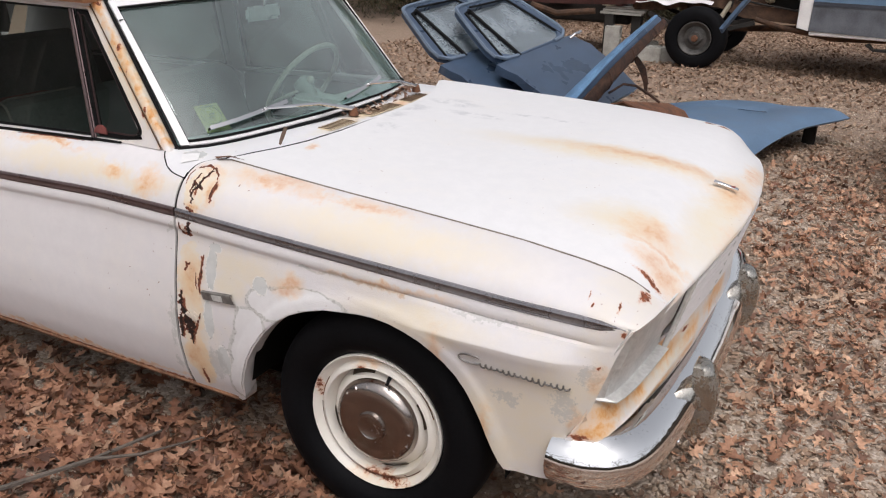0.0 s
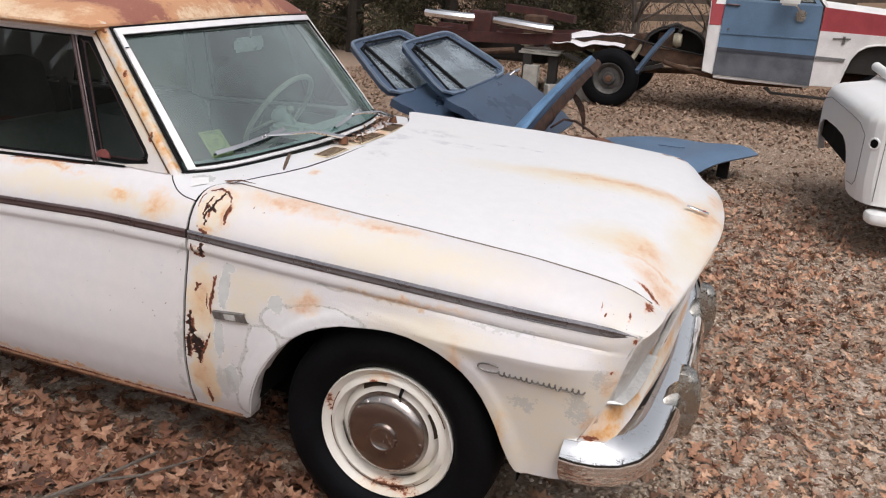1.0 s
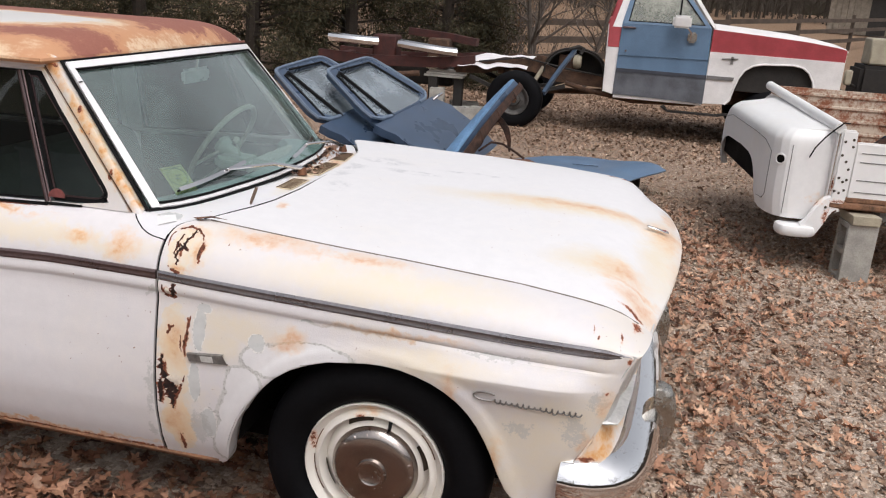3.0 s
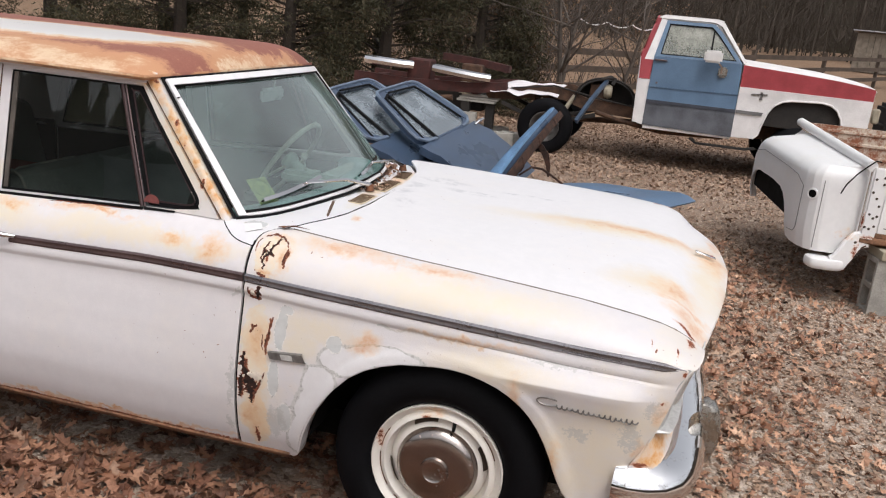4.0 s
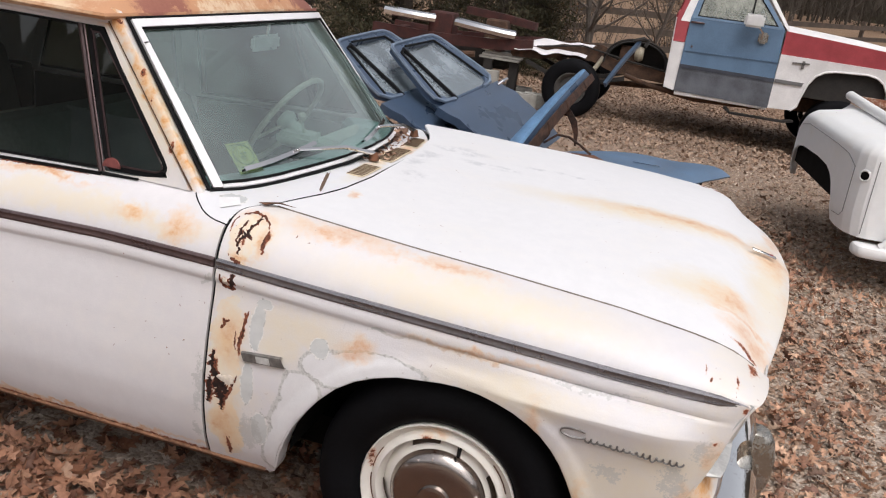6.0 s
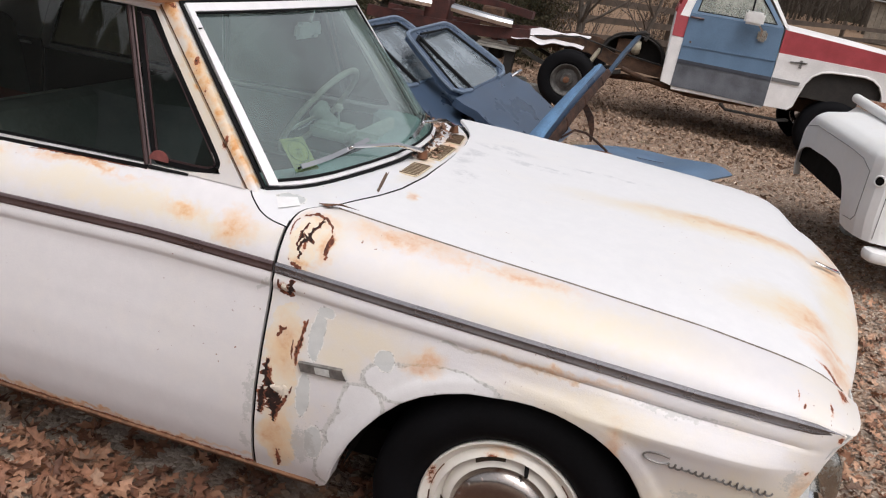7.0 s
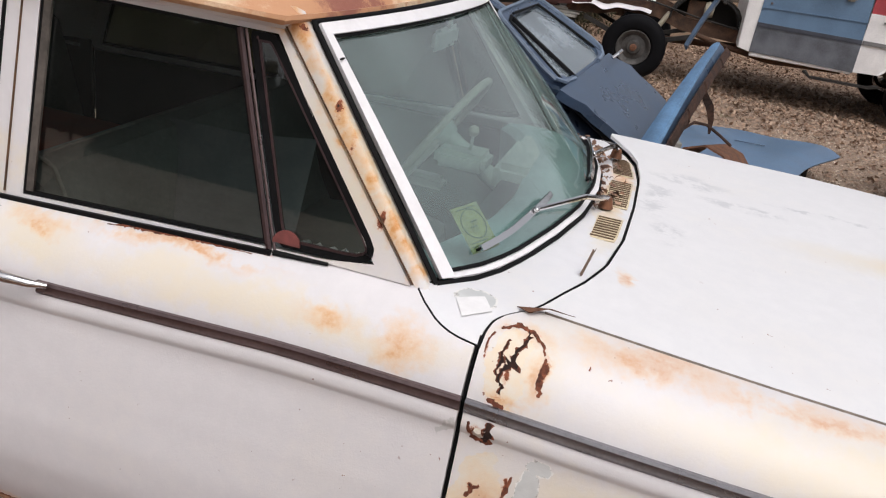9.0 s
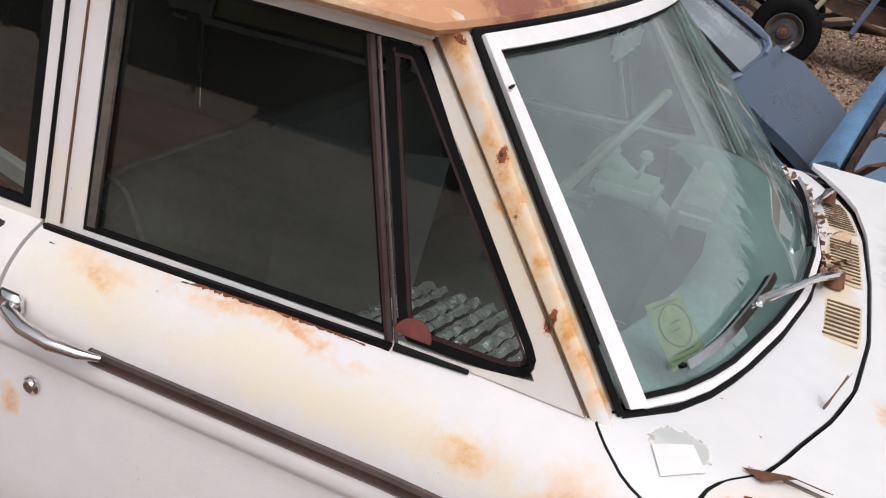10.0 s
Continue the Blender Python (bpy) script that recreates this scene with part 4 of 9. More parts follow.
        part("window_channel", win_frame([(-1.777, 0.02), (-1.777, 0.955), (-2.375, 0.95), (-2.55, 0.02)], [(-1.80, 0.05), (-1.80, 0.92), (-2.36, 0.92), (-2.53, 0.05)], 0.001, side), rubber, w2, thick=0.012)
        # rear quarter
        bm = bmesh.new()
        a = [win_pt(-2.405, 1.02, 0.0, side), win_pt(-2.60, 0.0, 0.0, side), V(-3.25, side * 0.70, 0.945), V(-2.95, side * 0.60, 1.39)]
        bm.faces.new([bm.verts.new(p) for p in a])
        part("rear_pillar", bm, shell_paint, car, thick=0.02)
        part("pillar_gap", tube([V(-1.7465, side * (0.722 - 0.084 * t), 0.968 + 0.43 * t) for t in span(0, 1, 0.2)], 0.004, 6), rubber, car)
        part("pillar_gap", tube([V(-1.707, side * (0.722 - 0.084 * t), 0.972 + 0.425 * t) for t in span(0, 1, 0.2)], 0.0022, 6), groove_rust, car)
    # roof
    rows = []
    nx, ny = 44, 40
    for i in range(nx + 1):
        u = i / nx
        row = []
        for j in range(ny + 1):
            s = -1 + 2 * j / ny
            r = abs(s)
            w = 0.672 - 0.06 * smooth(0.75, 1.0, u)
            front = -1.030 - 0.105 * r ** 2.6
            back_ = -3.02 + 0.06 * r * r
            e = 0.5 - 0.5 * math.cos(math.pi * u)
            x = front + (back_ - front) * (0.55 * u + 0.45 * e)
            y = w * (s if r < 0.9 else math.copysign(0.9 + (r - 0.9) * 1.0, s))
            k = (1 - r ** 5) ** 0.6 * (1 - max(0.0, 1 - u / 0.16) ** 2.6) ** 0.75 * (1 - max(0.0, (u - 0.86) / 0.14) ** 2.6)
            z = 1.418 + 0.018 * (1 - r * r) * (1 - u) + 0.085 * k
            row.append((x, y, z))
        rows.append(row)
    roof = part("roof", tidy(grid(rows)), roof_paint, car, "white roof covered with orange and brown rust", thick=0.012)
    # drip rail all round
    edge = [V(*rows[0][j]) for j in range(ny, -1, -1)] + [V(*rows[i][0]) for i in range(1, nx + 1)]
    edge = edge[::-1]
    part("drip_rail", sweep([p + V(0, 0, -0.004) for p in edge], [(-0.012, -0.010), (-0.012, 0.006), (0.010, 0.010), (0.012, 0.002), (0.004, -0.006)]), roof_paint, roof, "rusty roof gutter")
    edge = [V(*rows[i][ny]) for i in range(1, nx + 1)]
    part("drip_rail", sweep([p + V(0, 0, -0.004) for p in edge], [(0.012, -0.010), (0.012, 0.006), (-0.010, 0.010), (-0.012, 0.002), (-0.004, -0.006)]), roof_paint, roof)
    # header between gutter and frames
    hd = grid([[ws_point(s, 1.02, -0.006) + V(-0.004, 0, 0.0) for s in span(-1.04, 1.04, 0.08)], [ws_point(s, 1.07, -0.012) + V(-0.03, 0, 0.004) for s in span(-1.04, 1.04, 0.08)]])
    part("header", hd, pillar_paint, car, thick=0.004)
    for side in (-1, 1):
        part("side_header", grid([[V(x, side * (0.634), 1.395) for x in span(-1.15, -2.42, 0.2)], [V(x, side * 0.650, 1.420) for x in span(-1.12, -2.42, 0.2)]]), shell_paint, car, thick=0.004)
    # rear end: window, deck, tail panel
    part("rear_window", grid([[V(-2.99, -0.56, 1.385), V(-3.02, 0, 1.40), V(-2.99, 0.56, 1.385)], [V(-3.30, -0.62, 0.97), V(-3.36, 0, 0.98), V(-3.30, 0.62, 0.97)]]), darkened_glass, car).visible_shadow = False
    deck = grid([[V(x, y, z + 0.02 * (1 - (y / 0.69) ** 2)) for y in span(-0.69, 0.69, 0.115)] for x, z in ((-3.26, 0.955), (-3.6, 0.945), (-4.0, 0.92), (-4.10, 0.90), (-4.13, 0.80), (-4.12, 0.5), (-4.08, 0.32))])
    part("trunk_lid", tidy(deck), door_paint, car, "white trunk lid", thick=0.012)
    part("rear_bumper", sweep([V(-4.0, 0.90, 0.45), V(-4.12, 0.84, 0.45), V(-4.19, 0.6, 0.45), V(-4.21, 0, 0.45), V(-4.19, -0.6, 0.45), V(-4.12, -0.84, 0.45), V(-4.0, -0.90, 0.45)],
                              [(0.0, -0.08), (0.03, -0.05), (0.035, 0.02), (0.01, 0.05), (-0.03, 0.05), (-0.02, -0.08)]), bumper_chrome, car)


def build_front():
    # lower front panel, which wraps round to the fenders
    def face_x(y, z):
        return interp(y, FACE) - (z - 0.50) * 0.35 * smooth(-0.10, -0.65, y if y < 0 else -y)

    def deep_x(y, z):
        return interp(y, FACE) - 0.026 + (z - 0.60) * 0.26
    rows = []
    for z, dx in ((0.40, -0.02), (0.47, -0.004), (0.505, 0.004), (0.522, 0.004), (0.54, 0.0), (0.56, 0.0), (0.585, 0.0), (0.597, -0.004), (0.603, -0.012), (0.603, -0.05)):
        end = interp(z, NOSE) - 0.006
        row = [V(face_x(y, z) + dx, y, z) for y in span(-0.835, 0.835, 0.018)]
        rows.append([V(end, -0.852, z)] + row + [V(end, 0.852, z)])
    fp = part("front_panel", tidy(grid(rows)), panel_rust_paint, car, "white front panel stained orange above the bumper", thick=0.006)
    part("panel_edge", tube([V(face_x(y, 0.518) + 0.004, y, 0.518 - 0.012 * smooth(0.7, 0.83, abs(y))) for y in span(-0.83, 0.83, 0.052)], 0.0045, 6), rust_plain, fp, "rusty lower edge")
    # recess behind the grille
    part("grille_back", grid([[V(deep_x(y, z) - 0.012, y, z) for y in span(-0.48, 0.48, 0.1)] for z in (0.58, 0.7, 0.84)]), grille_grey, car)
    grille = part("grille_frame", tube([V(face_x(y, 0.605) - 0.006, y, 0.606) for y in span(-0.82, 0.82, 0.06)], 0.009, 6), trim_white, car, "bright trim along the grille's foot")
    for z in (0.635, 0.668, 0.701, 0.734, 0.767, 0.80):
        part("grille_bar", tube([V(deep_x(y, z) + 0.026, y, z) for y in span(-0.45, 0.45, 0.06)], 0.0095, 6), trim_white, grille)
    for y in (-0.455, 0.0, 0.455):
        part("grille_post", tube([V(deep_x(y, 0.60) + 0.026, y, 0.60), V(deep_x(y, 0.825) + 0.026, y, 0.825)], 0.008, 6), bezel_grey, grille)
    for side in (-1, 1):
        rows = []
        for z, dx in ((0.606, 0.040), (0.612, 0.006), (0.66, 0.0), (0.70, 0.0), (0.705, 0.012), (0.76, 0.012), (0.83, 0.012)):
            rows.append([V(deep_x(y * side, z) + dx, y * side, z) for y in span(0.46, 0.80, 0.034)] + [V(interp(z, NOSE) - 0.040, 0.828 * side, z), V(interp(z, NOSE) - 0.008, 0.844 * side, z)])
        part("headlight_bezel", tidy(grid(rows)), bezel_grey, car, "dull aluminium headlight bezel", thick=0.004)
    # bumper
    plan = [(0.543, 0.864), (0.58, 0.868), (0.63, 0.862), (0.68, 0.842), (0.722, 0.805), (0.750, 0.752), (0.768, 0.69), (0.782, 0.60), (0.795, 0.47), (0.806, 0.3), (0.812, 0.1), (0.812, 0.0)]
    pts = [V(x, y, 0) for x, y in plan] + [V(x, -y, 0) for x, y in plan[-2::-1]]
    prof = [(-0.112, 0.510), (-0.060, 0.516), (-0.030, 0.510), (0.002, 0.495), (0.020, 0.474), (0.029, 0.455), (0.031, 0.440), (0.024, 0.412), (0.010, 0.388), (-0.010, 0.370), (-0.035, 0.362), (-0.04, 0.370), (-0.108, 0.494)]
    tp = len(pts)
    bm = bmesh.new()
    rows = []
    for i, p in enumerate(pts):
        d = (pts[min(i + 1, tp - 1)] - pts[max(i - 1, 0)]).normalized()
        right = -d.cross(V(0, 0, 1)).normalized()
        if right.dot(p - V(0.2, 0, 0)) < 0:
            right = -right
        e = abs(p.y)
        deep = smooth(0.895, 0.60, e) if p.x < 0.7 else 1.0
        rows.append([p + right * (a if a > -0.05 else max(a, -0.03 - 0.085 * deep)) + V(0, 0, b) for a, b in prof])
    grid(rows, bm, close=True)
    bm.verts.ensure_lookup_table()
    n = len(prof)
    bm.faces.new(bm.verts[:n])
    bm.faces.new(bm.verts[len(bm.verts) - n:])
    bmesh.ops.recalc_face_normals(bm, faces=bm.faces)
    bumper = part("front_bumper", bm, bumper_chrome, car, "dull chrome front bumper with dirt and pitting")
    for side in (-1, 1):
        rows = []
        for z, x0, x1, w in ((0.335, 0.80, 0.835, 0.030), (0.355, 0.80, 0.852, 0.037), (0.42, 0.80, 0.868, 0.042), (0.48, 0.80, 0.868, 0.042), (0.535, 0.795, 0.856, 0.040), (0.556, 0.795, 0.842, 0.036), (0.562, 0.800, 0.830, 0.028)):
            c = (x0 + x1) / 2
            rows.append([V(x, side * 0.395 + y, z) for x, y in ((x0, -w), (c, -w), (x1 - 0.015, -w * 0.85), (x1, -w * 0.45), (x1, w * 0.45), (x1 - 0.015, w * 0.85), (c, w), (x0, w))])
        bm = grid(rows, close=True)
        bm.verts.ensure_lookup_table()
        bm.faces.new(bm.verts[:8])
        bm.faces.new(bm.verts[len(bm.verts) - 8:])
        bmesh.ops.recalc_face_normals(bm, faces=bm.faces)
        part("bumper_guard", bm, guard_chrome, bumper, "tarnished chrome bumper guard")
    for y in (-0.60, 0.60):
        part("bumper_bolt", lathe([(0.0, 0.012), (0.009, 0.010), (0.013, 0.0)], 12, "x", (0.802, y, 0.42)), clean_chrome, bumper)


def build_wheel(x, side, z=0.335):
    """Steel wheel with a small cap, on a worn tyre."""
    at = V(x, 0, z)
    f = 0.814

    def turned(profile, seg=40):
        return lathe([(r, h) for r, h in profile], seg, "y", at, side=side)
    rim = part("wheel_rim", turned([(0.12, f - 0.13), (0.165, f - 0.035), (0.168, f - 0.012), (0.172, f - 0.005), (0.183, f - 0.010), (0.190, f - 0.022), (0.197, f - 0.014), (0.205, f - 0.004), (0.212, f + 0.002), (0.216, f - 0.004), (0.214, f - 0.02)]), wheel_white, car, "white steel wheel with rusted rim")
    part("wheel_disc", turned([(0.0, f - 0.035), (0.09, f - 0.033), (0.135, f - 0.020), (0.150, f - 0.030), (0.167, f - 0.06), (0.168, f - 0.10)]), wheel_white, rim)
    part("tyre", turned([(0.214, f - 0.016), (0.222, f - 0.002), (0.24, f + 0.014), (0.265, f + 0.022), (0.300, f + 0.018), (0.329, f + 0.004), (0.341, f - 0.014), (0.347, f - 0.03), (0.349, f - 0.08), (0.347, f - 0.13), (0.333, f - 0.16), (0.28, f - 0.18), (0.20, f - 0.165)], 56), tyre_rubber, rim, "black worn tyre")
    for a in (5, 95, 185, 275):
        bm = bmesh.new()
        rows = [[], []]
        for k in range(6):
            th = radians(a + 6 * k)
            for q, r in enumerate((0.149, 0.166)):
                rows[q].append(at + V(r * math.cos(th), side * (f - 0.030 - (r - 0.15) * 1.6 + 0.004), r * math.sin(th)))
        # strip on the disc, the open slot's shade put into its dark colour
        part("vent_slot", grid(rows, bm), slot_dark, rim, thick=0.002)
    for a0, a1, w in ((150, 172, 0.0022), (178, 214, 0.003), (226, 268, 0.0045), (18, 44, 0.0025), (300, 318, 0.002)):
        arc = [at + V(0.1895 * math.cos(radians(a)), side * (f - 0.021), 0.1895 * math.sin(radians(a))) for a in span(a0, a1, 4)]
        part("rust_line", tube(arc, w, 5), rust_plain, rim, "line of rust in the rim")
    cap = part("hub_cap", turned([(0.0, f + 0.018), (0.045, f + 0.016), (0.075, f + 0.012), (0.105, f + 0.010), (0.122, f + 0.002), (0.132, f - 0.014), (0.134, f - 0.022)], 48), cap_chrome, rim, "brownish chrome hub cap")
    part("cap_centre", turned([(0.0, f + 0.022), (0.030, f + 0.024), (0.036, f + 0.028), (0.044, f + 0.026), (0.047, f + 0.014)], 32), cap_chrome, cap)
    for k in range(18):
        th = 2 * math.pi * k / 18
        p = at + V(0.117 * math.cos(th), side * (f + 0.006), 0.117 * math.sin(th))
        part("cap_mark", box((0, 0, 0), (0.009, 0.002, 0.0016), m=Matrix.Translation(p) @ Matrix.Rotation(-th, 4, "Y")), clean_chrome, cap, flat=True)
    th = radians(75)
    p = at + V(0.163 * math.cos(th), side * (f - 0.02), 0.163 * math.sin(th))
    part("valve", tube([p, p + V(0.004, side * 0.03, -0.012)], [0.006, 0.005], 8), rubber, rim)
    return rim


def build_under():
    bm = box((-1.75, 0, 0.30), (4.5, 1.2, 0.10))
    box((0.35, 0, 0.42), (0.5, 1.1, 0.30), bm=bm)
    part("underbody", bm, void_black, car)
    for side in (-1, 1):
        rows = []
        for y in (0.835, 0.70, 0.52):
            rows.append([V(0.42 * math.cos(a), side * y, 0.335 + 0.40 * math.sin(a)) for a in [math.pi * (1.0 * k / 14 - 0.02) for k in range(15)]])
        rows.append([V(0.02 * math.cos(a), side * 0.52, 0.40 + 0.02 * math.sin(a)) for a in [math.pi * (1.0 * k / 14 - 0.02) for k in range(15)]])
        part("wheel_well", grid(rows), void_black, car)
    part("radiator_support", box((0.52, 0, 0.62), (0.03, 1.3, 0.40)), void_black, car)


def skin_point(x, z, out):
    """Point on the near side of the fender, standing out from the skin by the given distance."""
    def half(z):
        zt, zs = interp(x, TRIM), interp(x, SEAM)
        if z >= zt:
            k = math.asin(min(1.0, (z - zt) / (zs - zt)) ** (1 / 1.15)) / (math.pi / 2)
            return shoulder(x, k)[0]
        if z > zt - 0.056:
            return interp(z - zt, LIP) - draw_in(x)
        return side_y(x, z)
    n = V(0, 0.004, half(z - 0.002) - half(z + 0.002)).normalized()
    return V(x, -(half(z) + out * n.y), z + out * n.z)


def streak(path, out=0.0012, ragged=0.55):
    """A ragged patch along x, z, width stations on the fender's skin."""
    rnd = random.Random(int(1000 * abs(path[0][0]) + 7777 * path[0][1]))
    left, mid, right = [], [], []
    for a, b in zip(path, path[1:]):
        d = math.hypot(b[0] - a[0], b[1] - a[1])
        m = max(2, int((skin_point(b[0], b[1], 0) - skin_point(a[0], a[1], 0)).length / 0.004))
        for k in range(m):
            q = k / m
            w = (a[2] + (b[2] - a[2]) * q) / 2
            nx, nz = (b[1] - a[1]) / d, -(b[0] - a[0]) / d
            # heights count for less where the skin lies flat
            x, z = a[0] + (b[0] - a[0]) * q, a[1] + (b[1] - a[1]) * q
            flat = (skin_point(x, z + 0.001, 0) - skin_point(x, z - 0.001, 0)).length / 0.002
            nz, x, z = nz / flat, x + rnd.gauss(0, w * 0.22), z + rnd.gauss(0, w * 0.12) / flat
            wl, wr = (max(0.0006, w * (1 + rnd.uniform(-1.2, 1.0) * ragged)) for _ in range(2))
            left.append(skin_point(x + nx * wl, z + nz * wl, out * 0.6))
            mid.append(skin_point(x, z, out))
            right.append(skin_point(x - nx * wr, z - nz * wr, out * 0.6))
    bm = grid([left, mid, right])
    bmesh.ops.recalc_face_normals(bm, faces=bm.faces)
    return bm


# no openings are cut: the rust holes' inner shade is this patch colour
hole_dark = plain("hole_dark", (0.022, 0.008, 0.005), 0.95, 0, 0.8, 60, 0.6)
scab_rust = plain("scab_rust", (0.15, 0.045, 0.022), 0.9, 0, 0.7, 60, 0.6)
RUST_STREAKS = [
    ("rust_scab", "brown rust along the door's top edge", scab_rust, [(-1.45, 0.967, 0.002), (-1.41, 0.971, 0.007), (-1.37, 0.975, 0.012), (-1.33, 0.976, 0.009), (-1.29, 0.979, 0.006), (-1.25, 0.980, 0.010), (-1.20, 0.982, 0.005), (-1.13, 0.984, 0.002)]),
    ("rust_hole_patch", "ragged dark patch for a jagged rust hole", hole_dark, [(-0.590, 0.982, 0.003), (-0.585, 0.972, 0.007), (-0.593, 0.964, 0.006), (-0.602, 0.953, 0.004), (-0.600, 0.946, 0.018), (-0.606, 0.938, 0.017), (-0.614, 0.930, 0.005), (-0.620, 0.915, 0.005), (-0.608, 0.904, 0.004), (-0.613, 0.888, 0.003)]),
    ("rust_hole_patch", "ragged dark patch for a jagged rust hole", hole_dark, [(-0.617, 0.968, 0.002), (-0.624, 0.950, 0.003), (-0.620, 0.940, 0.005), (-0.626, 0.925, 0.003), (-0.622, 0.915, 0.002)]),
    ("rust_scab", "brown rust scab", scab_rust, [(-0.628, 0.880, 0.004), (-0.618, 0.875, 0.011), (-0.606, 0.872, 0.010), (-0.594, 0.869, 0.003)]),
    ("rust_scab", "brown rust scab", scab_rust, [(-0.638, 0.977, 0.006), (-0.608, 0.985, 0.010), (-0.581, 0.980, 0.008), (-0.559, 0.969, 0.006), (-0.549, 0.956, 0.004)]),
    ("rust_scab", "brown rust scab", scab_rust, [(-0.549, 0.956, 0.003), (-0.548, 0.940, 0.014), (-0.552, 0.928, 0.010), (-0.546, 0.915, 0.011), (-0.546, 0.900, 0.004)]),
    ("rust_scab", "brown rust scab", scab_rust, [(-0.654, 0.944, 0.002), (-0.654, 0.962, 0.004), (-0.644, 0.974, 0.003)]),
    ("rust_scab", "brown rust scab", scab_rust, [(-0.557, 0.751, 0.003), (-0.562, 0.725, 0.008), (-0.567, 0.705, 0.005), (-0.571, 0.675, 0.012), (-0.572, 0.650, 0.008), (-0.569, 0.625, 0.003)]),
    ("rust_hole_patch", "ragged dark patch for a jagged rust hole", hole_dark, [(-0.565, 0.700, 0.002), (-0.571, 0.672, 0.007), (-0.573, 0.655, 0.003)]),
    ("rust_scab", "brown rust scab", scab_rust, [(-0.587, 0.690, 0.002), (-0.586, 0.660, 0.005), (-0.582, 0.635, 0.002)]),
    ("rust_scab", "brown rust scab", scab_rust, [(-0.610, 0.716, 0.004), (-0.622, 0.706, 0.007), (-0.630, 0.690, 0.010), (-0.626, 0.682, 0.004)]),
    ("rust_hole_patch", "ragged dark patch for a jagged rust hole", hole_dark, [(-0.644, 0.622, 0.003), (-0.648, 0.596, 0.010), (-0.645, 0.570, 0.014), (-0.632, 0.552, 0.014), (-0.622, 0.535, 0.030), (-0.612, 0.518, 0.036), (-0.598, 0.510, 0.018), (-0.585, 0.520, 0.004)]),
    ("rust_hole_patch", "ragged dark patch for a jagged rust hole", hole_dark, [(-0.650, 0.548, 0.004), (-0.652, 0.515, 0.014), (-0.650, 0.490, 0.010), (-0.655, 0.462, 0.005)]),
    ("rust_hole_patch", "ragged dark patch for a jagged rust hole", hole_dark, [(-0.624, 0.520, 0.016), (-0.616, 0.490, 0.017), (-0.614, 0.468, 0.012), (-0.610, 0.447, 0.004)]),
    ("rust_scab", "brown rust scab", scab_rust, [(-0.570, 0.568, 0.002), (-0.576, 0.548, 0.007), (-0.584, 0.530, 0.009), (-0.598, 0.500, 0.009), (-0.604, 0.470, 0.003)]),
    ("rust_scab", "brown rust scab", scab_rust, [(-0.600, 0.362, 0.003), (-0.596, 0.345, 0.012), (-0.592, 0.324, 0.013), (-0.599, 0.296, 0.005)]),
    ("rust_hole_patch", "ragged dark patch for a jagged rust hole", hole_dark, [(-0.616, 0.838, 0.006), (-0.612, 0.820, 0.016), (-0.620, 0.803, 0.014), (-0.632, 0.795, 0.006)]),
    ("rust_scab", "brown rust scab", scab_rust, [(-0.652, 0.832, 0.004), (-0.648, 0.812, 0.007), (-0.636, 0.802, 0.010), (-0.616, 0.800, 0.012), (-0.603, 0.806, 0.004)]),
]


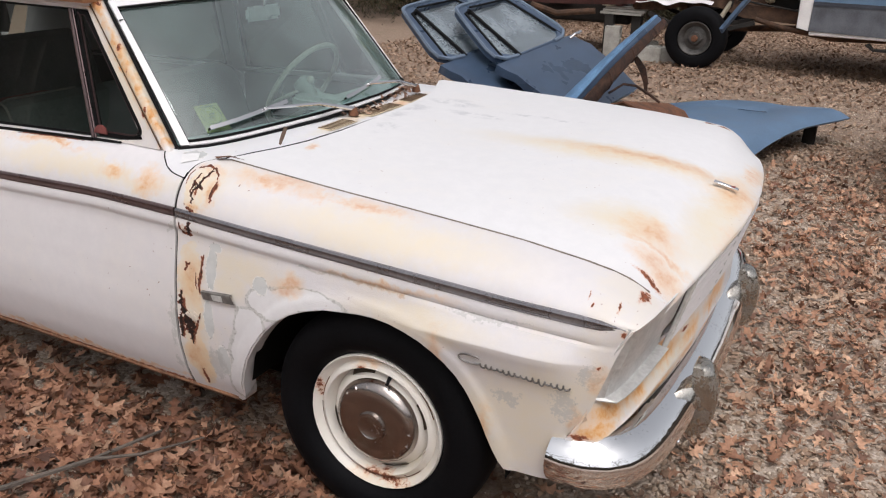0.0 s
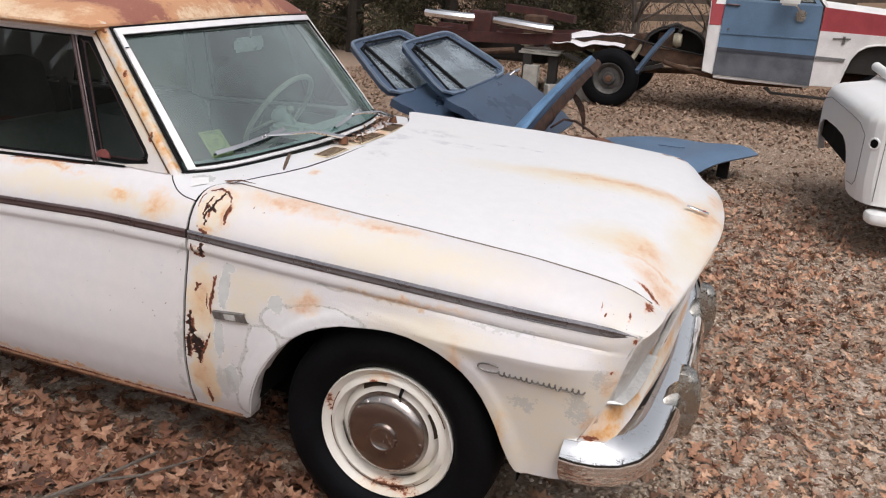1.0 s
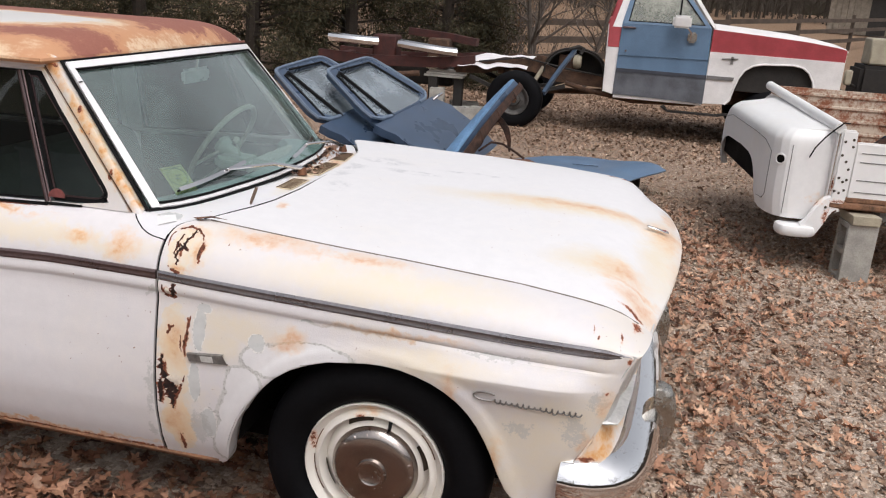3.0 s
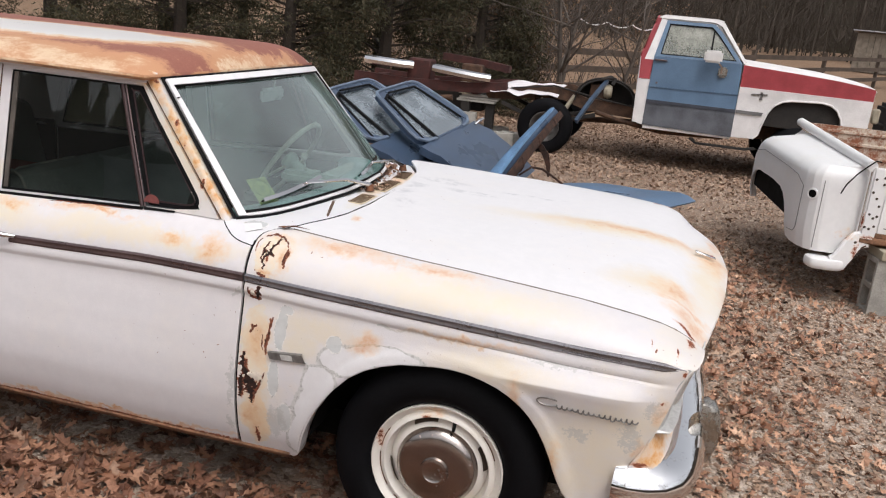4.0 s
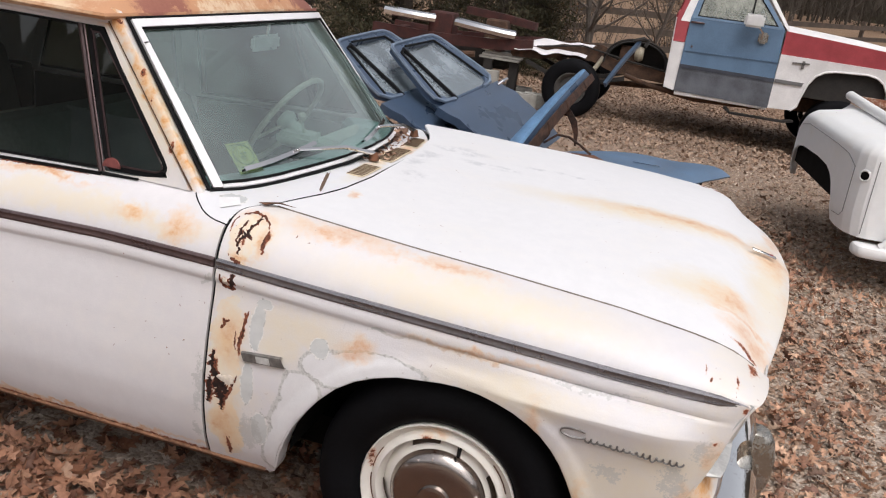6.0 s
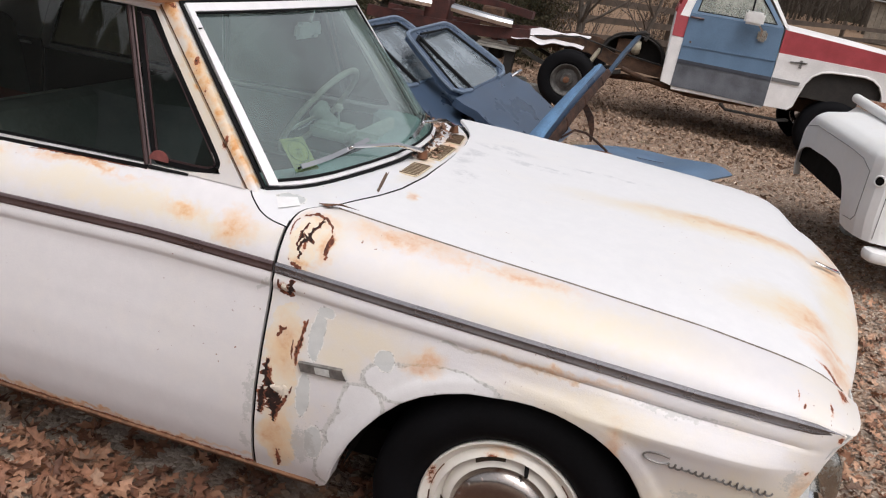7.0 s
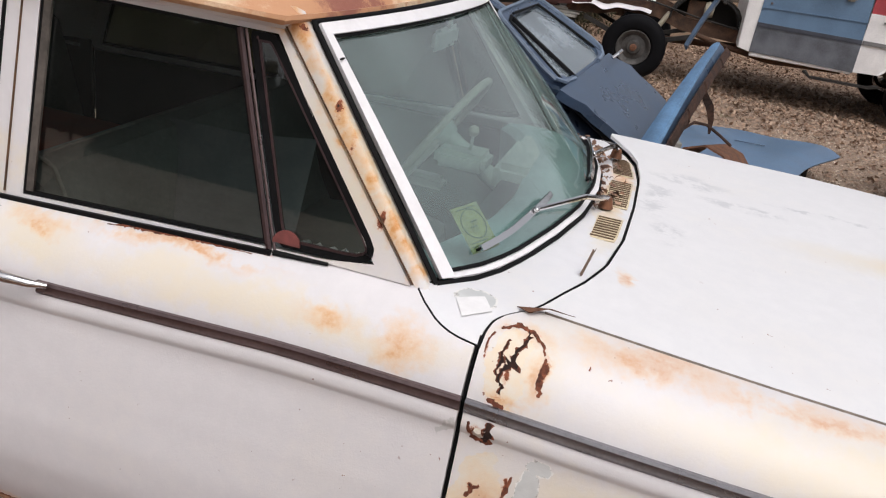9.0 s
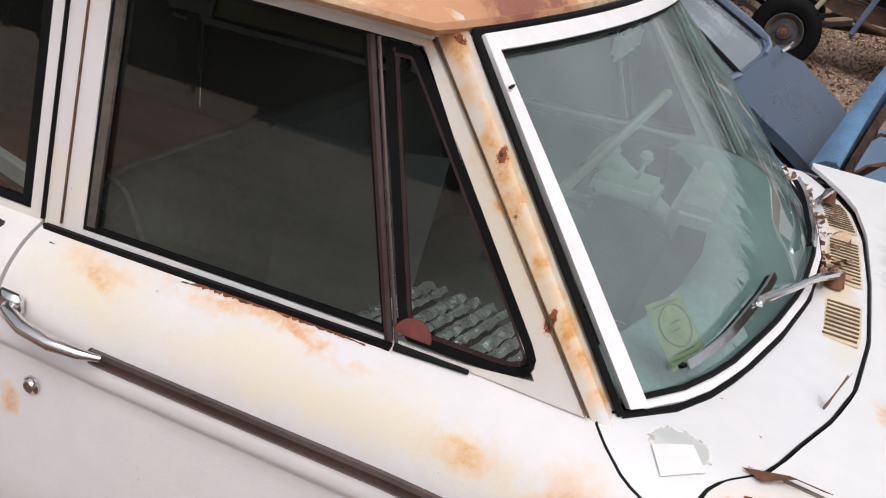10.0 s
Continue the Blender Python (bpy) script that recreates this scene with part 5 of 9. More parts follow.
def build_details():
    # slanted badge on the fender
    y = -0.866
    rows = [[(-0.562, y + 0.003, 0.642), (-0.445, y - 0.002, 0.655)], [(-0.562, y - 0.007, 0.640), (-0.445, y - 0.011, 0.653)], [(-0.552, y - 0.008, 0.618), (-0.430, y - 0.012, 0.629)], [(-0.552, y + 0.003, 0.616), (-0.430, y - 0.002, 0.627)]]
    b = part("side_badge", tidy(grid(rows)), badge_grey, car, "weathered grey slanted fender badge")
    part("badge_centre", sheet_from_polygon([(-0.517, y - 0.0112, 0.642), (-0.478, y - 0.0125, 0.6463), (-0.472, y - 0.0132, 0.6285), (-0.510, y - 0.0118, 0.625)]), bezel_grey, b, "worn silver emblem", thick=0.001)
    # script on the fender: a flowing line of dull metal
    pts = []
    sx, sz, w = 0.300, 0.668, 0.29
    for k in range(15):
        a = radians(40 + 280 * k / 14)
        pts.append((sx + 0.026 + 0.030 * math.cos(a) * 1.1, sz + 0.004 + 0.013 * math.sin(a)))
    for k in range(1, 150):
        q = k / 149
        tall = 0.0068 + 0.011 * math.exp(-((q - 0.70) / 0.022) ** 2)
        pts.append((sx + 0.048 + (w - 0.055) * q + 0.0035 * math.cos(q * 96), sz - 0.007 - 0.005 * q + tall * math.sin(q * 96) * (0.75 + 0.25 * math.sin(q * 23))))
    p3 = [V(x, -side_y(x, z) - 0.004, z) for x, z in pts]
    part("script_emblem", tube(p3, 0.0024, 5), badge_grey, car, "dull metal script emblem")
    # wipers
    for py, px, s0, t0, s1, t1, sm, tm in ((-0.078, -0.534, -0.885, 0.085, -0.46, 0.150, -0.60, 0.130), (0.42, -0.555, -0.06, 0.075, 0.40, 0.140, 0.20, 0.115)):
        p0 = V(px, py, 1.028)
        knob = part("wiper", lathe([(0.0, 0.022), (0.012, 0.020), (0.017, 0.0), (0.019, -0.006)], 14, "z", p0), rust_plain, car, "chrome wiper with rusty pivot")
        mid = ws_point(sm, tm, 0.026)
        part("wiper_arm", tube([p0 + V(0, 0, 0.016), p0.lerp(mid, 0.45) + V(0.01, 0, 0.026), mid], [0.0085, 0.0065, 0.005], 8), clean_chrome, knob)
        path = [ws_point(s0 + (s1 - s0) * k / 6, t0 + (t1 - t0) * k / 6, 0.017) for k in range(7)]
        part("wiper_blade", sweep(path, [(-0.006, -0.003), (0.006, -0.003), (0.0065, 0.003), (-0.0065, 0.003)], up=(0.8, 0, 0.6)), clean_chrome, knob)
        part("wiper_rubber", sweep([q + V(-0.006, 0, -0.005) for q in path], [(-0.0025, -0.006), (0.0025, -0.006), (0.0025, 0.004), (-0.0025, 0.004)], up=(0.8, 0, 0.6)), rubber, knob)
        part("blade_clip", box((0, 0, 0), (0.010, 0.024, 0.010), 0.002, m=Matrix.Translation(ws_point(sm, tm, 0.024))), clean_chrome, knob)
    # inspection sticker, on the inside of the glass
    so = -0.0075
    rows = [[ws_point(-0.885 + 0.105 * i / 2, 0.255 - 0.185 * j / 2, so) for i in range(3)] for j in range(3)]
    st = part("window_sticker", grid(rows), sticker_green, car, "faded yellow-green sticker with dark marks")
    ring = [ws_point(-0.832 + 0.042 * math.cos(a), 0.180 + 0.058 * math.sin(a), so + 0.001) for a in [2 * math.pi * k / 24 for k in range(25)]]
    part("sticker_print", tube(ring, 0.0010, 4, cap=False), sticker_dark, st)
    for q, a, b in ((0.095, -0.875, -0.80), (0.110, -0.872, -0.81), (0.170, -0.85, -0.825), (0.190, -0.845, -0.815), (0.242, -0.87, -0.80)):
        part("sticker_print", tube([ws_point(a, q, so + 0.001), ws_point(b, q, so + 0.001)], 0.0010, 4), sticker_dark, st)
    # door handle and lock
    for side in (-1, 1):
        h = part("door_handle", tube([(-1.515, side * 0.836, 0.852), (-1.545, side * 0.850, 0.856), (-1.59, side * 0.862, 0.862), (-1.64, side * 0.864, 0.870), (-1.685, side * 0.852, 0.876), (-1.70, side * 0.828, 0.876)], [0.005, 0.009, 0.011, 0.012, 0.012, 0.012], 10), clean_chrome, car, "chrome pull handle")
        part("handle_plate", box((-1.700, side * 0.832, 0.878), (0.05, 0.02, 0.036), 0.007), clean_chrome, h)
        part("door_lock", lathe([(0.0, 0.010), (0.010, 0.010), (0.012, 0.006), (0.016, 0.004), (0.017, 0.0)], 16, "y", (-1.657, side * 0.8375, 0.742), side=side), clean_chrome, car, "round chrome door lock")
    # tape on the cowl corner
    q4 = [V(-0.735, -0.718, 0), V(-0.687, -0.694, 0), V(-0.664, -0.728, 0), V(-0.712, -0.752, 0)]
    rows = []
    for a in range(5):
        row = []
        for b in range(5):
            p = q4[0].lerp(q4[1], b / 4).lerp(q4[3].lerp(q4[2], b / 4), a / 4)
            row.append(V(p.x, p.y, shoulder(p.x, shoulder_k(p.x, abs(p.y)))[1] + 0.002))
        rows.append(row)
    part("tape_patch", grid(rows), tape_white, car, "square of white tape on the cowl", thick=0.001)
    # torn flap of metal at the hood's corner, and at the fender's hole
    part("rust_flap", grid([[V(-0.625, -0.70, 1.0), V(-0.57, -0.685, 1.003), V(-0.52, -0.690, 1.004)], [V(-0.60, -0.715, 1.002), V(-0.565, -0.70, 1.012), V(-0.53, -0.694, 1.006)]]), rust_plain, car, thick=0.001)
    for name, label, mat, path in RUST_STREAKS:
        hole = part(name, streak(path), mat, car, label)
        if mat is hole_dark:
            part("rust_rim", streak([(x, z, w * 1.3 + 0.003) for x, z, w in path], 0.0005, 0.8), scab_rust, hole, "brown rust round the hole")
    for path in (((-0.628, 0.553, 0.006), (-0.612, 0.552, 0.018), (-0.598, 0.549, 0.026), (-0.586, 0.553, 0.030), (-0.577, 0.566, 0.010)),
                 ((-0.640, 0.822, 0.010), (-0.630, 0.818, 0.020), (-0.620, 0.822, 0.010))):
        part("paint_flap", streak(path, 0.006, 0.25), flake_cream, car, "curled flake of white paint", thick=0.001)



def build_interior():
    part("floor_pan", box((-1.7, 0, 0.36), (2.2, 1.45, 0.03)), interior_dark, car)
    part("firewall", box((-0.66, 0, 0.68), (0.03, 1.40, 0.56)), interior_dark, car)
    rows = [[V(interp(abs(y), COWL_BACK) - dx, y, z) for y in span(-0.66, 0.66, 0.06)] for dx, z in ((-0.004, 1.0), (0.05, 1.005), (0.12, 1.005), (0.175, 0.997), (0.200, 0.972), (0.185, 0.85), (0.14, 0.74))]
    dash = part("dashboard", tidy(grid(rows)), dash_teal, car, "faded teal dashboard", thick=0.006)
    part("instrument_panel", box((-0.81, 0.36, 0.955), (0.12, 0.40, 0.09), 0.02, seg=2), dash_light, dash)
    # steering wheel
    tilt = Matrix.Translation((-1.08, 0.37, 1.00)) @ Matrix.Rotation(radians(32), 4, "Y")
    ring = [tilt @ V(0, 0.205 * math.cos(a), 0.205 * math.sin(a)) for a in [2 * math.pi * k / 40 for k in range(41)]]
    sw = part("steering_wheel", tube(ring, 0.0115, 8, cap=False), wheel_cream, car, "cream steering wheel")
    part("horn_hub", lathe([(0.0, -0.02), (0.035, -0.018), (0.045, 0.0), (0.035, 0.03)], 18, "x", (0, 0, 0)), dash_light, sw).matrix_local = tilt
    for a in (200, 340):
        th = radians(a)
        part("spoke", tube([tilt @ V(0.01, 0, -0.01), tilt @ V(0, 0.2 * math.cos(th), 0.2 * math.sin(th))], 0.007, 6), wheel_cream, sw)
    horn = [tilt @ V(-0.012, 0.115 * math.cos(a), 0.115 * math.sin(a)) for a in [math.pi + math.pi * k / 16 for k in range(17)]]
    part("horn_ring", tube(horn, 0.004, 6), clean_chrome, sw, "thin chrome horn ring")
    part("column_shroud", box((-0.995, 0.335, 0.945), (0.16, 0.13, 0.055), 0.015, seg=2), dash_light, sw, "pale green steering column shroud")
    part("steering_column", tube([tilt @ V(0.02, 0, 0), tilt @ V(0.42, 0, 0)], 0.028, 10), dash_light, sw)
    lever = part("shift_lever", tube([V(-0.985, 0.345, 0.955), V(-0.970, 0.30, 1.00), V(-0.961, 0.262, 1.040)], 0.005, 8), clean_chrome, sw)
    part("lever_knob", lathe([(0.0, 0.018), (0.013, 0.012), (0.017, 0.0), (0.011, -0.014), (0.0, -0.016)], 12, "z", V(-0.961, 0.262, 1.049)), wheel_cream, lever)
    # mirror
    mir = part("rearview_mirror", box((-1.035, 0.07, 1.325), (0.02, 0.20, 0.055), 0.012, seg=2), mirror_grey, car, "rear-view mirror")
    part("mirror_stem", tube([(-1.03, 0.07, 1.35), (-1.02, 0.07, 1.42)], 0.006, 8), clean_chrome, mir)
    # seats
    for x0, nm in ((-1.55, "front_seat"), (-2.55, "rear_seat")):
        bm = bmesh.new()
        rows = []
        prof = [(0.46, 0.40), (0.50, 0.50), (0.48, 0.60), (0.40, 0.645), (0.15, 0.63), (0.02, 0.615), (-0.03, 0.70), (-0.10, 0.95), (-0.14, 1.06), (-0.18, 1.085), (-0.22, 1.07), (-0.23, 0.95), (-0.17, 0.5), (-0.15, 0.40)]
        if nm == "front_seat":
            prof = [(a, b if b < 0.72 else 0.72 + (b - 0.72) * 0.80) for a, b in prof]
        for y in span(-0.64, 0.64, 0.08):
            e = max(0.0, (abs(y) - 0.56) / 0.08)
            rows.append([V(x0 + px * (1 - 0.05 * e), y, pz - 0.03 * e * e * (1 if pz > 0.6 else 0)) for px, pz in prof])
        grid(rows, bm)
        s = part(nm, tidy(bm), seat_teal, car, "faded grey-green bench seat", thick=0.01)
        for y in (-0.64, 0.64):
            part("seat_side", sheet_from_polygon([V(x0 + px * 0.95, y, pz - 0.03 * (pz > 0.6)) for px, pz in prof]), seat_teal, s, thick=0.004)
        pts = [V(x0 + px + 0.004, -0.60, pz + 0.004) for px, pz in prof[:10]]
        part("piping", tube(pts, 0.005, 5), seat_pipe, s)
        top = prof[9]
        part("piping", tube([V(x0 + top[0] + 0.005, y, top[1] + 0.004 - 0.03 * max(0.0, (abs(y) - 0.56) / 0.08) ** 2) for y in span(-0.62, -0.26, 0.06)], 0.004, 5), seat_pipe, s)
    for side in (-1, 1):
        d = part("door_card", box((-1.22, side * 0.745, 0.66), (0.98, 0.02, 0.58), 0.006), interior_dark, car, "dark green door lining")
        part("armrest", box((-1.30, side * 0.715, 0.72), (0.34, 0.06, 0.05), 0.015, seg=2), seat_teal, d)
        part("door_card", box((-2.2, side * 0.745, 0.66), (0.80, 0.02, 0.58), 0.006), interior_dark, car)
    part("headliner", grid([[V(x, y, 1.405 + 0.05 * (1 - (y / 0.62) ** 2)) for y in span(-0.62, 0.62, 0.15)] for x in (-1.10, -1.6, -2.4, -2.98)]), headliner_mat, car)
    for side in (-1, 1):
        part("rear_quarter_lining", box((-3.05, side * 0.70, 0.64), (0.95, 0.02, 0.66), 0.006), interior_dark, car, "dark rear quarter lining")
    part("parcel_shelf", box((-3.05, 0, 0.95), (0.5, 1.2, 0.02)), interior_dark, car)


def build_car_contents():
    t = thing("storage_box", "red-brown cardboard box on the rear seat", "box", loc=(-2.16, -0.20, 0.645))
    part("carton", box((0, 0, 0.11), (0.50, 0.66, 0.22), 0.006), box_brown, t)
    part("carton_flap", box((0.02, -0.33, 0.200), (0.48, 0.12, 0.006), m=Matrix.Rotation(0.25, 4, "X") @ Matrix()), box_brown, t)
    t = thing("cardboard_sheet", "folded grey cardboard sheet leaning on the front seat", "cardboard", loc=(-1.37, -0.22, 0.648))
    rows = []
    for i in range(9):
        q = i / 8
        rows.append([V(-0.34 + 0.36 * u + 0.05 * q, 0.10 + 0.16 * u - 0.26 * q, 0.345 * (1 - q) + 0.03 * abs(u - 0.5) - 0.02 * u * (1 - q)) for u in (0.0, 0.25, 0.5, 0.75, 1.0)])
    part("sheet", grid(rows), card_grey, t, flat=True, thick=0.003, offset=1)
    t = thing("foil_sunshade", "crinkled silver foil sunshade lying on the front seat", "sunshade", loc=(-1.16, -0.30, 0.735))
    for k in range(10):
        u = -0.19 + 0.038 * k
        w = (0.030, 0.022, 0.033, 0.026)[k % 4]
        rows = []
        for i in range(5):
            x = u + w * i / 4
            rows.append([V(x + 0.12 * y, y, 0.030 + 0.012 * math.sin(math.pi * i / 4) + 0.010 * noise.noise((x * 60, y * 45, 2)) - 0.12 * (y + 0.15)) for y in span(-0.17, 0.24, 0.012)])
        part("foil_fold", grid(rows), foil, t, flat=True)
    # added sheet whose grey stands for dark reflections between the bright folds
    part("streak_sheet", grid([[V(x + 0.12 * y, y, -0.006 - 0.12 * (y + 0.15)) for y in span(-0.17, 0.24, 0.1)] for x in span(-0.19, 0.18, 0.1)]), card_grey, t, "dark sheet showing between the foil folds", thick=0.004)
    part("foot", box((0.0, 0.03, -0.052), (0.30, 0.34, 0.062), 0.01), interior_dark, t)
    t = thing("slatted_board", "white painted slatted board on the rear seat", "board", loc=(-2.03, -0.52, 0.648))
    for z, h, m in ((0.255, 0.045, trim_white), (0.195, 0.06, seat_tan_dark), (0.135, 0.045, trim_white), (0.05, 0.10, seat_tan_dark)):
        part("slat", box((0, 0, z), (0.42, 0.022, h), 0.004, m=Matrix.Rotation(radians(-14), 4, "Z")), m, t)


seat_tan_dark = plain("board_brown", (0.16, 0.10, 0.065), 0.7, 0, 0.3, 12, 0.2)
run_grey = plain("run_grey", (0.085, 0.072, 0.062), 0.6, 0, 0.35, 20, 0.1)
seam_brown = plain("seam_brown", (0.17, 0.135, 0.11), 0.85, 0, 0.4, 25, 0.2)
flake_cream = plain("flake_cream", (0.66, 0.58, 0.49), 0.6, 0, 0.2, 40, 0.2)
plain_rust = plain("sill_rust", (0.20, 0.10, 0.055), 0.8, 0, 0.6, 14, 0.4)
rust_plain = plain("rust_brown", (0.13, 0.055, 0.028), 0.85, 0, 0.5, 18, 0.4)
groove_rust = plain("groove_rust", (0.10, 0.05, 0.025), 0.85, 0, 0.6, 30, 0.3)
plain_red = plain("emblem_red", (0.25, 0.03, 0.03), 0.4)
cream_plain = plain("grille_cream", (0.62, 0.52, 0.36), 0.6, 0, 0.25, 14, 0.2)
slot_brown = plain("slot_brown", (0.13, 0.085, 0.055), 0.9)
slot_dark = plain("slot_dark", (0.06, 0.042, 0.028), 0.9)
bezel_grey = plain("bezel_grey", (0.60, 0.595, 0.58), 0.40, 0.25, 0.2, 12, 0.1)
badge_grey = plain("badge_grey", (0.22, 0.21, 0.20), 0.45, 0.6, 0.35, 40, 0.2)
sticker_green = plain("sticker_green", (0.235, 0.265, 0.085), 0.6, 0, 0.3, 40, 0.0)
sticker_dark = plain("sticker_dark", (0.06, 0.09, 0.04), 0.6)
tape_white = plain("tape_white", (0.76, 0.75, 0.75), 0.35, 0, 0.06, 20, 0.2)
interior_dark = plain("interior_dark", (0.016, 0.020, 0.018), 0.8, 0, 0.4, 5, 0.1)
dash_teal = plain("dash_teal", (0.25, 0.37, 0.36), 0.6, 0, 0.25, 4, 0.1)
dash_light = plain("dash_light", (0.36, 0.42, 0.37), 0.5, 0, 0.2, 6, 0.1)
wheel_cream = plain("wheel_cream", (0.36, 0.37, 0.30), 0.4, 0, 0.2, 10, 0.05)
mirror_grey = plain("mirror_grey", (0.80, 0.84, 0.82), 0.3, 0.3, 0.1)
grille_grey = plain("grille_grey", (0.11, 0.105, 0.10), 0.6, 0.3)
seat_teal = plain("seat_teal", (0.14, 0.158, 0.148), 0.6, 0, 0.3, 3, 0.15)
seat_pipe = plain("seat_pipe", (0.24, 0.24, 0.215), 0.6)
headliner_mat = plain("headliner", (0.28, 0.29, 0.27), 0.9)
box_brown = plain("box_brown", (0.20, 0.035, 0.018), 0.8, 0, 0.3, 6, 0.1)
card_grey = plain("card_grey", (0.20, 0.205, 0.215), 0.8, 0, 0.15, 8, 0.1)
foil = plain("foil", (0.95, 0.96, 0.97), 0.30, 0.75, 0.12, 70, 0.5, 200)
maroon_red = plain("maroon_latch", (0.16, 0.045, 0.040), 0.45, 0.0, 0.3, 30, 0.1)
maroon = plain("maroon_paint", (0.052, 0.028, 0.029), 0.35, 0.3, 0.25, 20, 0.05)

build_car_body()
build_greenhouse()
build_front()
build_under()
for wx, ws in ((0.002, -1), (0.002, 1), (-2.87, -1), (-2.87, 1)):
    build_wheel(wx, ws)
build_details()
build_interior()
build_car_contents()

# ---- pickup truck without its bed ----
truck_blue = plain("truck_blue", (0.112, 0.183, 0.278), 0.4, 0.0, 0.18, 3, 0.05)
truck_blue_dark = plain("truck_lower_grey", (0.105, 0.112, 0.128), 0.4, 0.0, 0.45, 4, 0.25)
band_dark = plain("truck_band_dark", (0.045, 0.05, 0.065), 0.45, 0.0, 0.3, 6, 0.05)
truck_white = plain("truck_white", (0.76, 0.74, 0.73), 0.45, 0.0, 0.12, 4, 0.05)
truck_red = plain("truck_red", (0.36, 0.055, 0.065), 0.45, 0.0, 0.2, 5, 0.05)
truck_grey = plain("truck_band_grey", (0.16, 0.155, 0.155), 0.5, 0.2, 0.2, 6, 0.05)
frame_rust = plain("frame_rust", (0.075, 0.040, 0.024), 0.9, 0, 0.6, 9, 0.5)
frame_black = plain("frame_black", (0.020, 0.017, 0.015), 0.85, 0, 0.5, 9, 0.4)
red_brown = plain("red_brown_steel", (0.055, 0.016, 0.013), 0.8, 0, 0.5, 8, 0.3)
steel_rim = plain("steel_rim", (0.085, 0.080, 0.076), 0.55, 0.4, 0.4, 14, 0.2)
concrete = plain("concrete", (0.33, 0.315, 0.285), 0.9, 0, 0.25, 9, 0.5)
mirror_metal = plain("mirror_metal", (0.78, 0.77, 0.76), 0.3, 0.3, 0.1, 8, 0.05)
cloth_white = plain("cloth_white", (0.72, 0.69, 0.70), 0.9, 0, 0.08, 6, 0.1)
tan_metal = plain("tan_metal", (0.36, 0.32, 0.24), 0.6, 0, 0.2, 6, 0.1)
seat_tan = plain("seat_tan", (0.30, 0.29, 0.24), 0.8)


def poly_plate(pts, inset, material, name, parent, label="", thick=0.02, hole=None):
    """A flat plate on the truck's side from an (x, z) outline; leans in above the belt."""
    def place(p):
        return V(p[0], inset + max(0.0, p[1] - 1.45) * 0.26, p[1])
    bm = bmesh.new()
    a = [bm.verts.new(place(p)) for p in pts]
    if hole:
        b = [bm.verts.new(place(p)) for p in hole]
        n = len(a)
        for i in range(n):
            j = (i + 1) % n
            bm.faces.new((a[i], a[j], b[j], b[i]))
    else:
        bm.faces.new(a)
    bmesh.ops.recalc_face_normals(bm, faces=bm.faces)
    return part(name, bm, material, parent, label, thick=thick, offset=0)


def truck_wheel(parent, x, y, z, r, side=-1, bright=False, name="wheel_rim"):
    f = 0.10
    rim = part(name, lathe([(0.03, f - 0.02), (0.07, f - 0.015), (0.09, f - 0.05), (0.14, f - 0.06), (r * 0.46, f - 0.02), (r * 0.52, f + 0.0), (r * 0.545, f - 0.002), (r * 0.54, f - 0.03)], 32, "y", (x, y, z), side=side), clean_chrome if bright else steel_rim, parent, "dull steel truck wheel")
    part("tyre", lathe([(r * 0.54, f - 0.02), (r * 0.60, f + 0.01), (r * 0.75, f + 0.022), (r * 0.90, f + 0.010), (r * 0.965, f - 0.012), (r, f - 0.04), (r, f - 0.17), (r * 0.95, f - 0.20), (r * 0.6, f - 0.21)], 44, "y", (x, y, z), side=side), tyre_rubber, rim, "worn black tyre")
    part("wheel_hub", lathe([(0.0, f + 0.035), (0.035, f + 0.03), (0.042, f - 0.02)], 16, "y", (x, y, z), side=side), rust_plain if not bright else clean_chrome, rim)
    for k in range(6):
        th = 2 * math.pi * k / 6
        part("lug_nut", lathe([(0.0, f - 0.025), (0.010, f - 0.028), (0.011, f - 0.055)], 6, "y", (x + 0.075 * math.cos(th), y, z + 0.075 * math.sin(th)), side=side), steel_rim, rim, flat=True)
    return rim


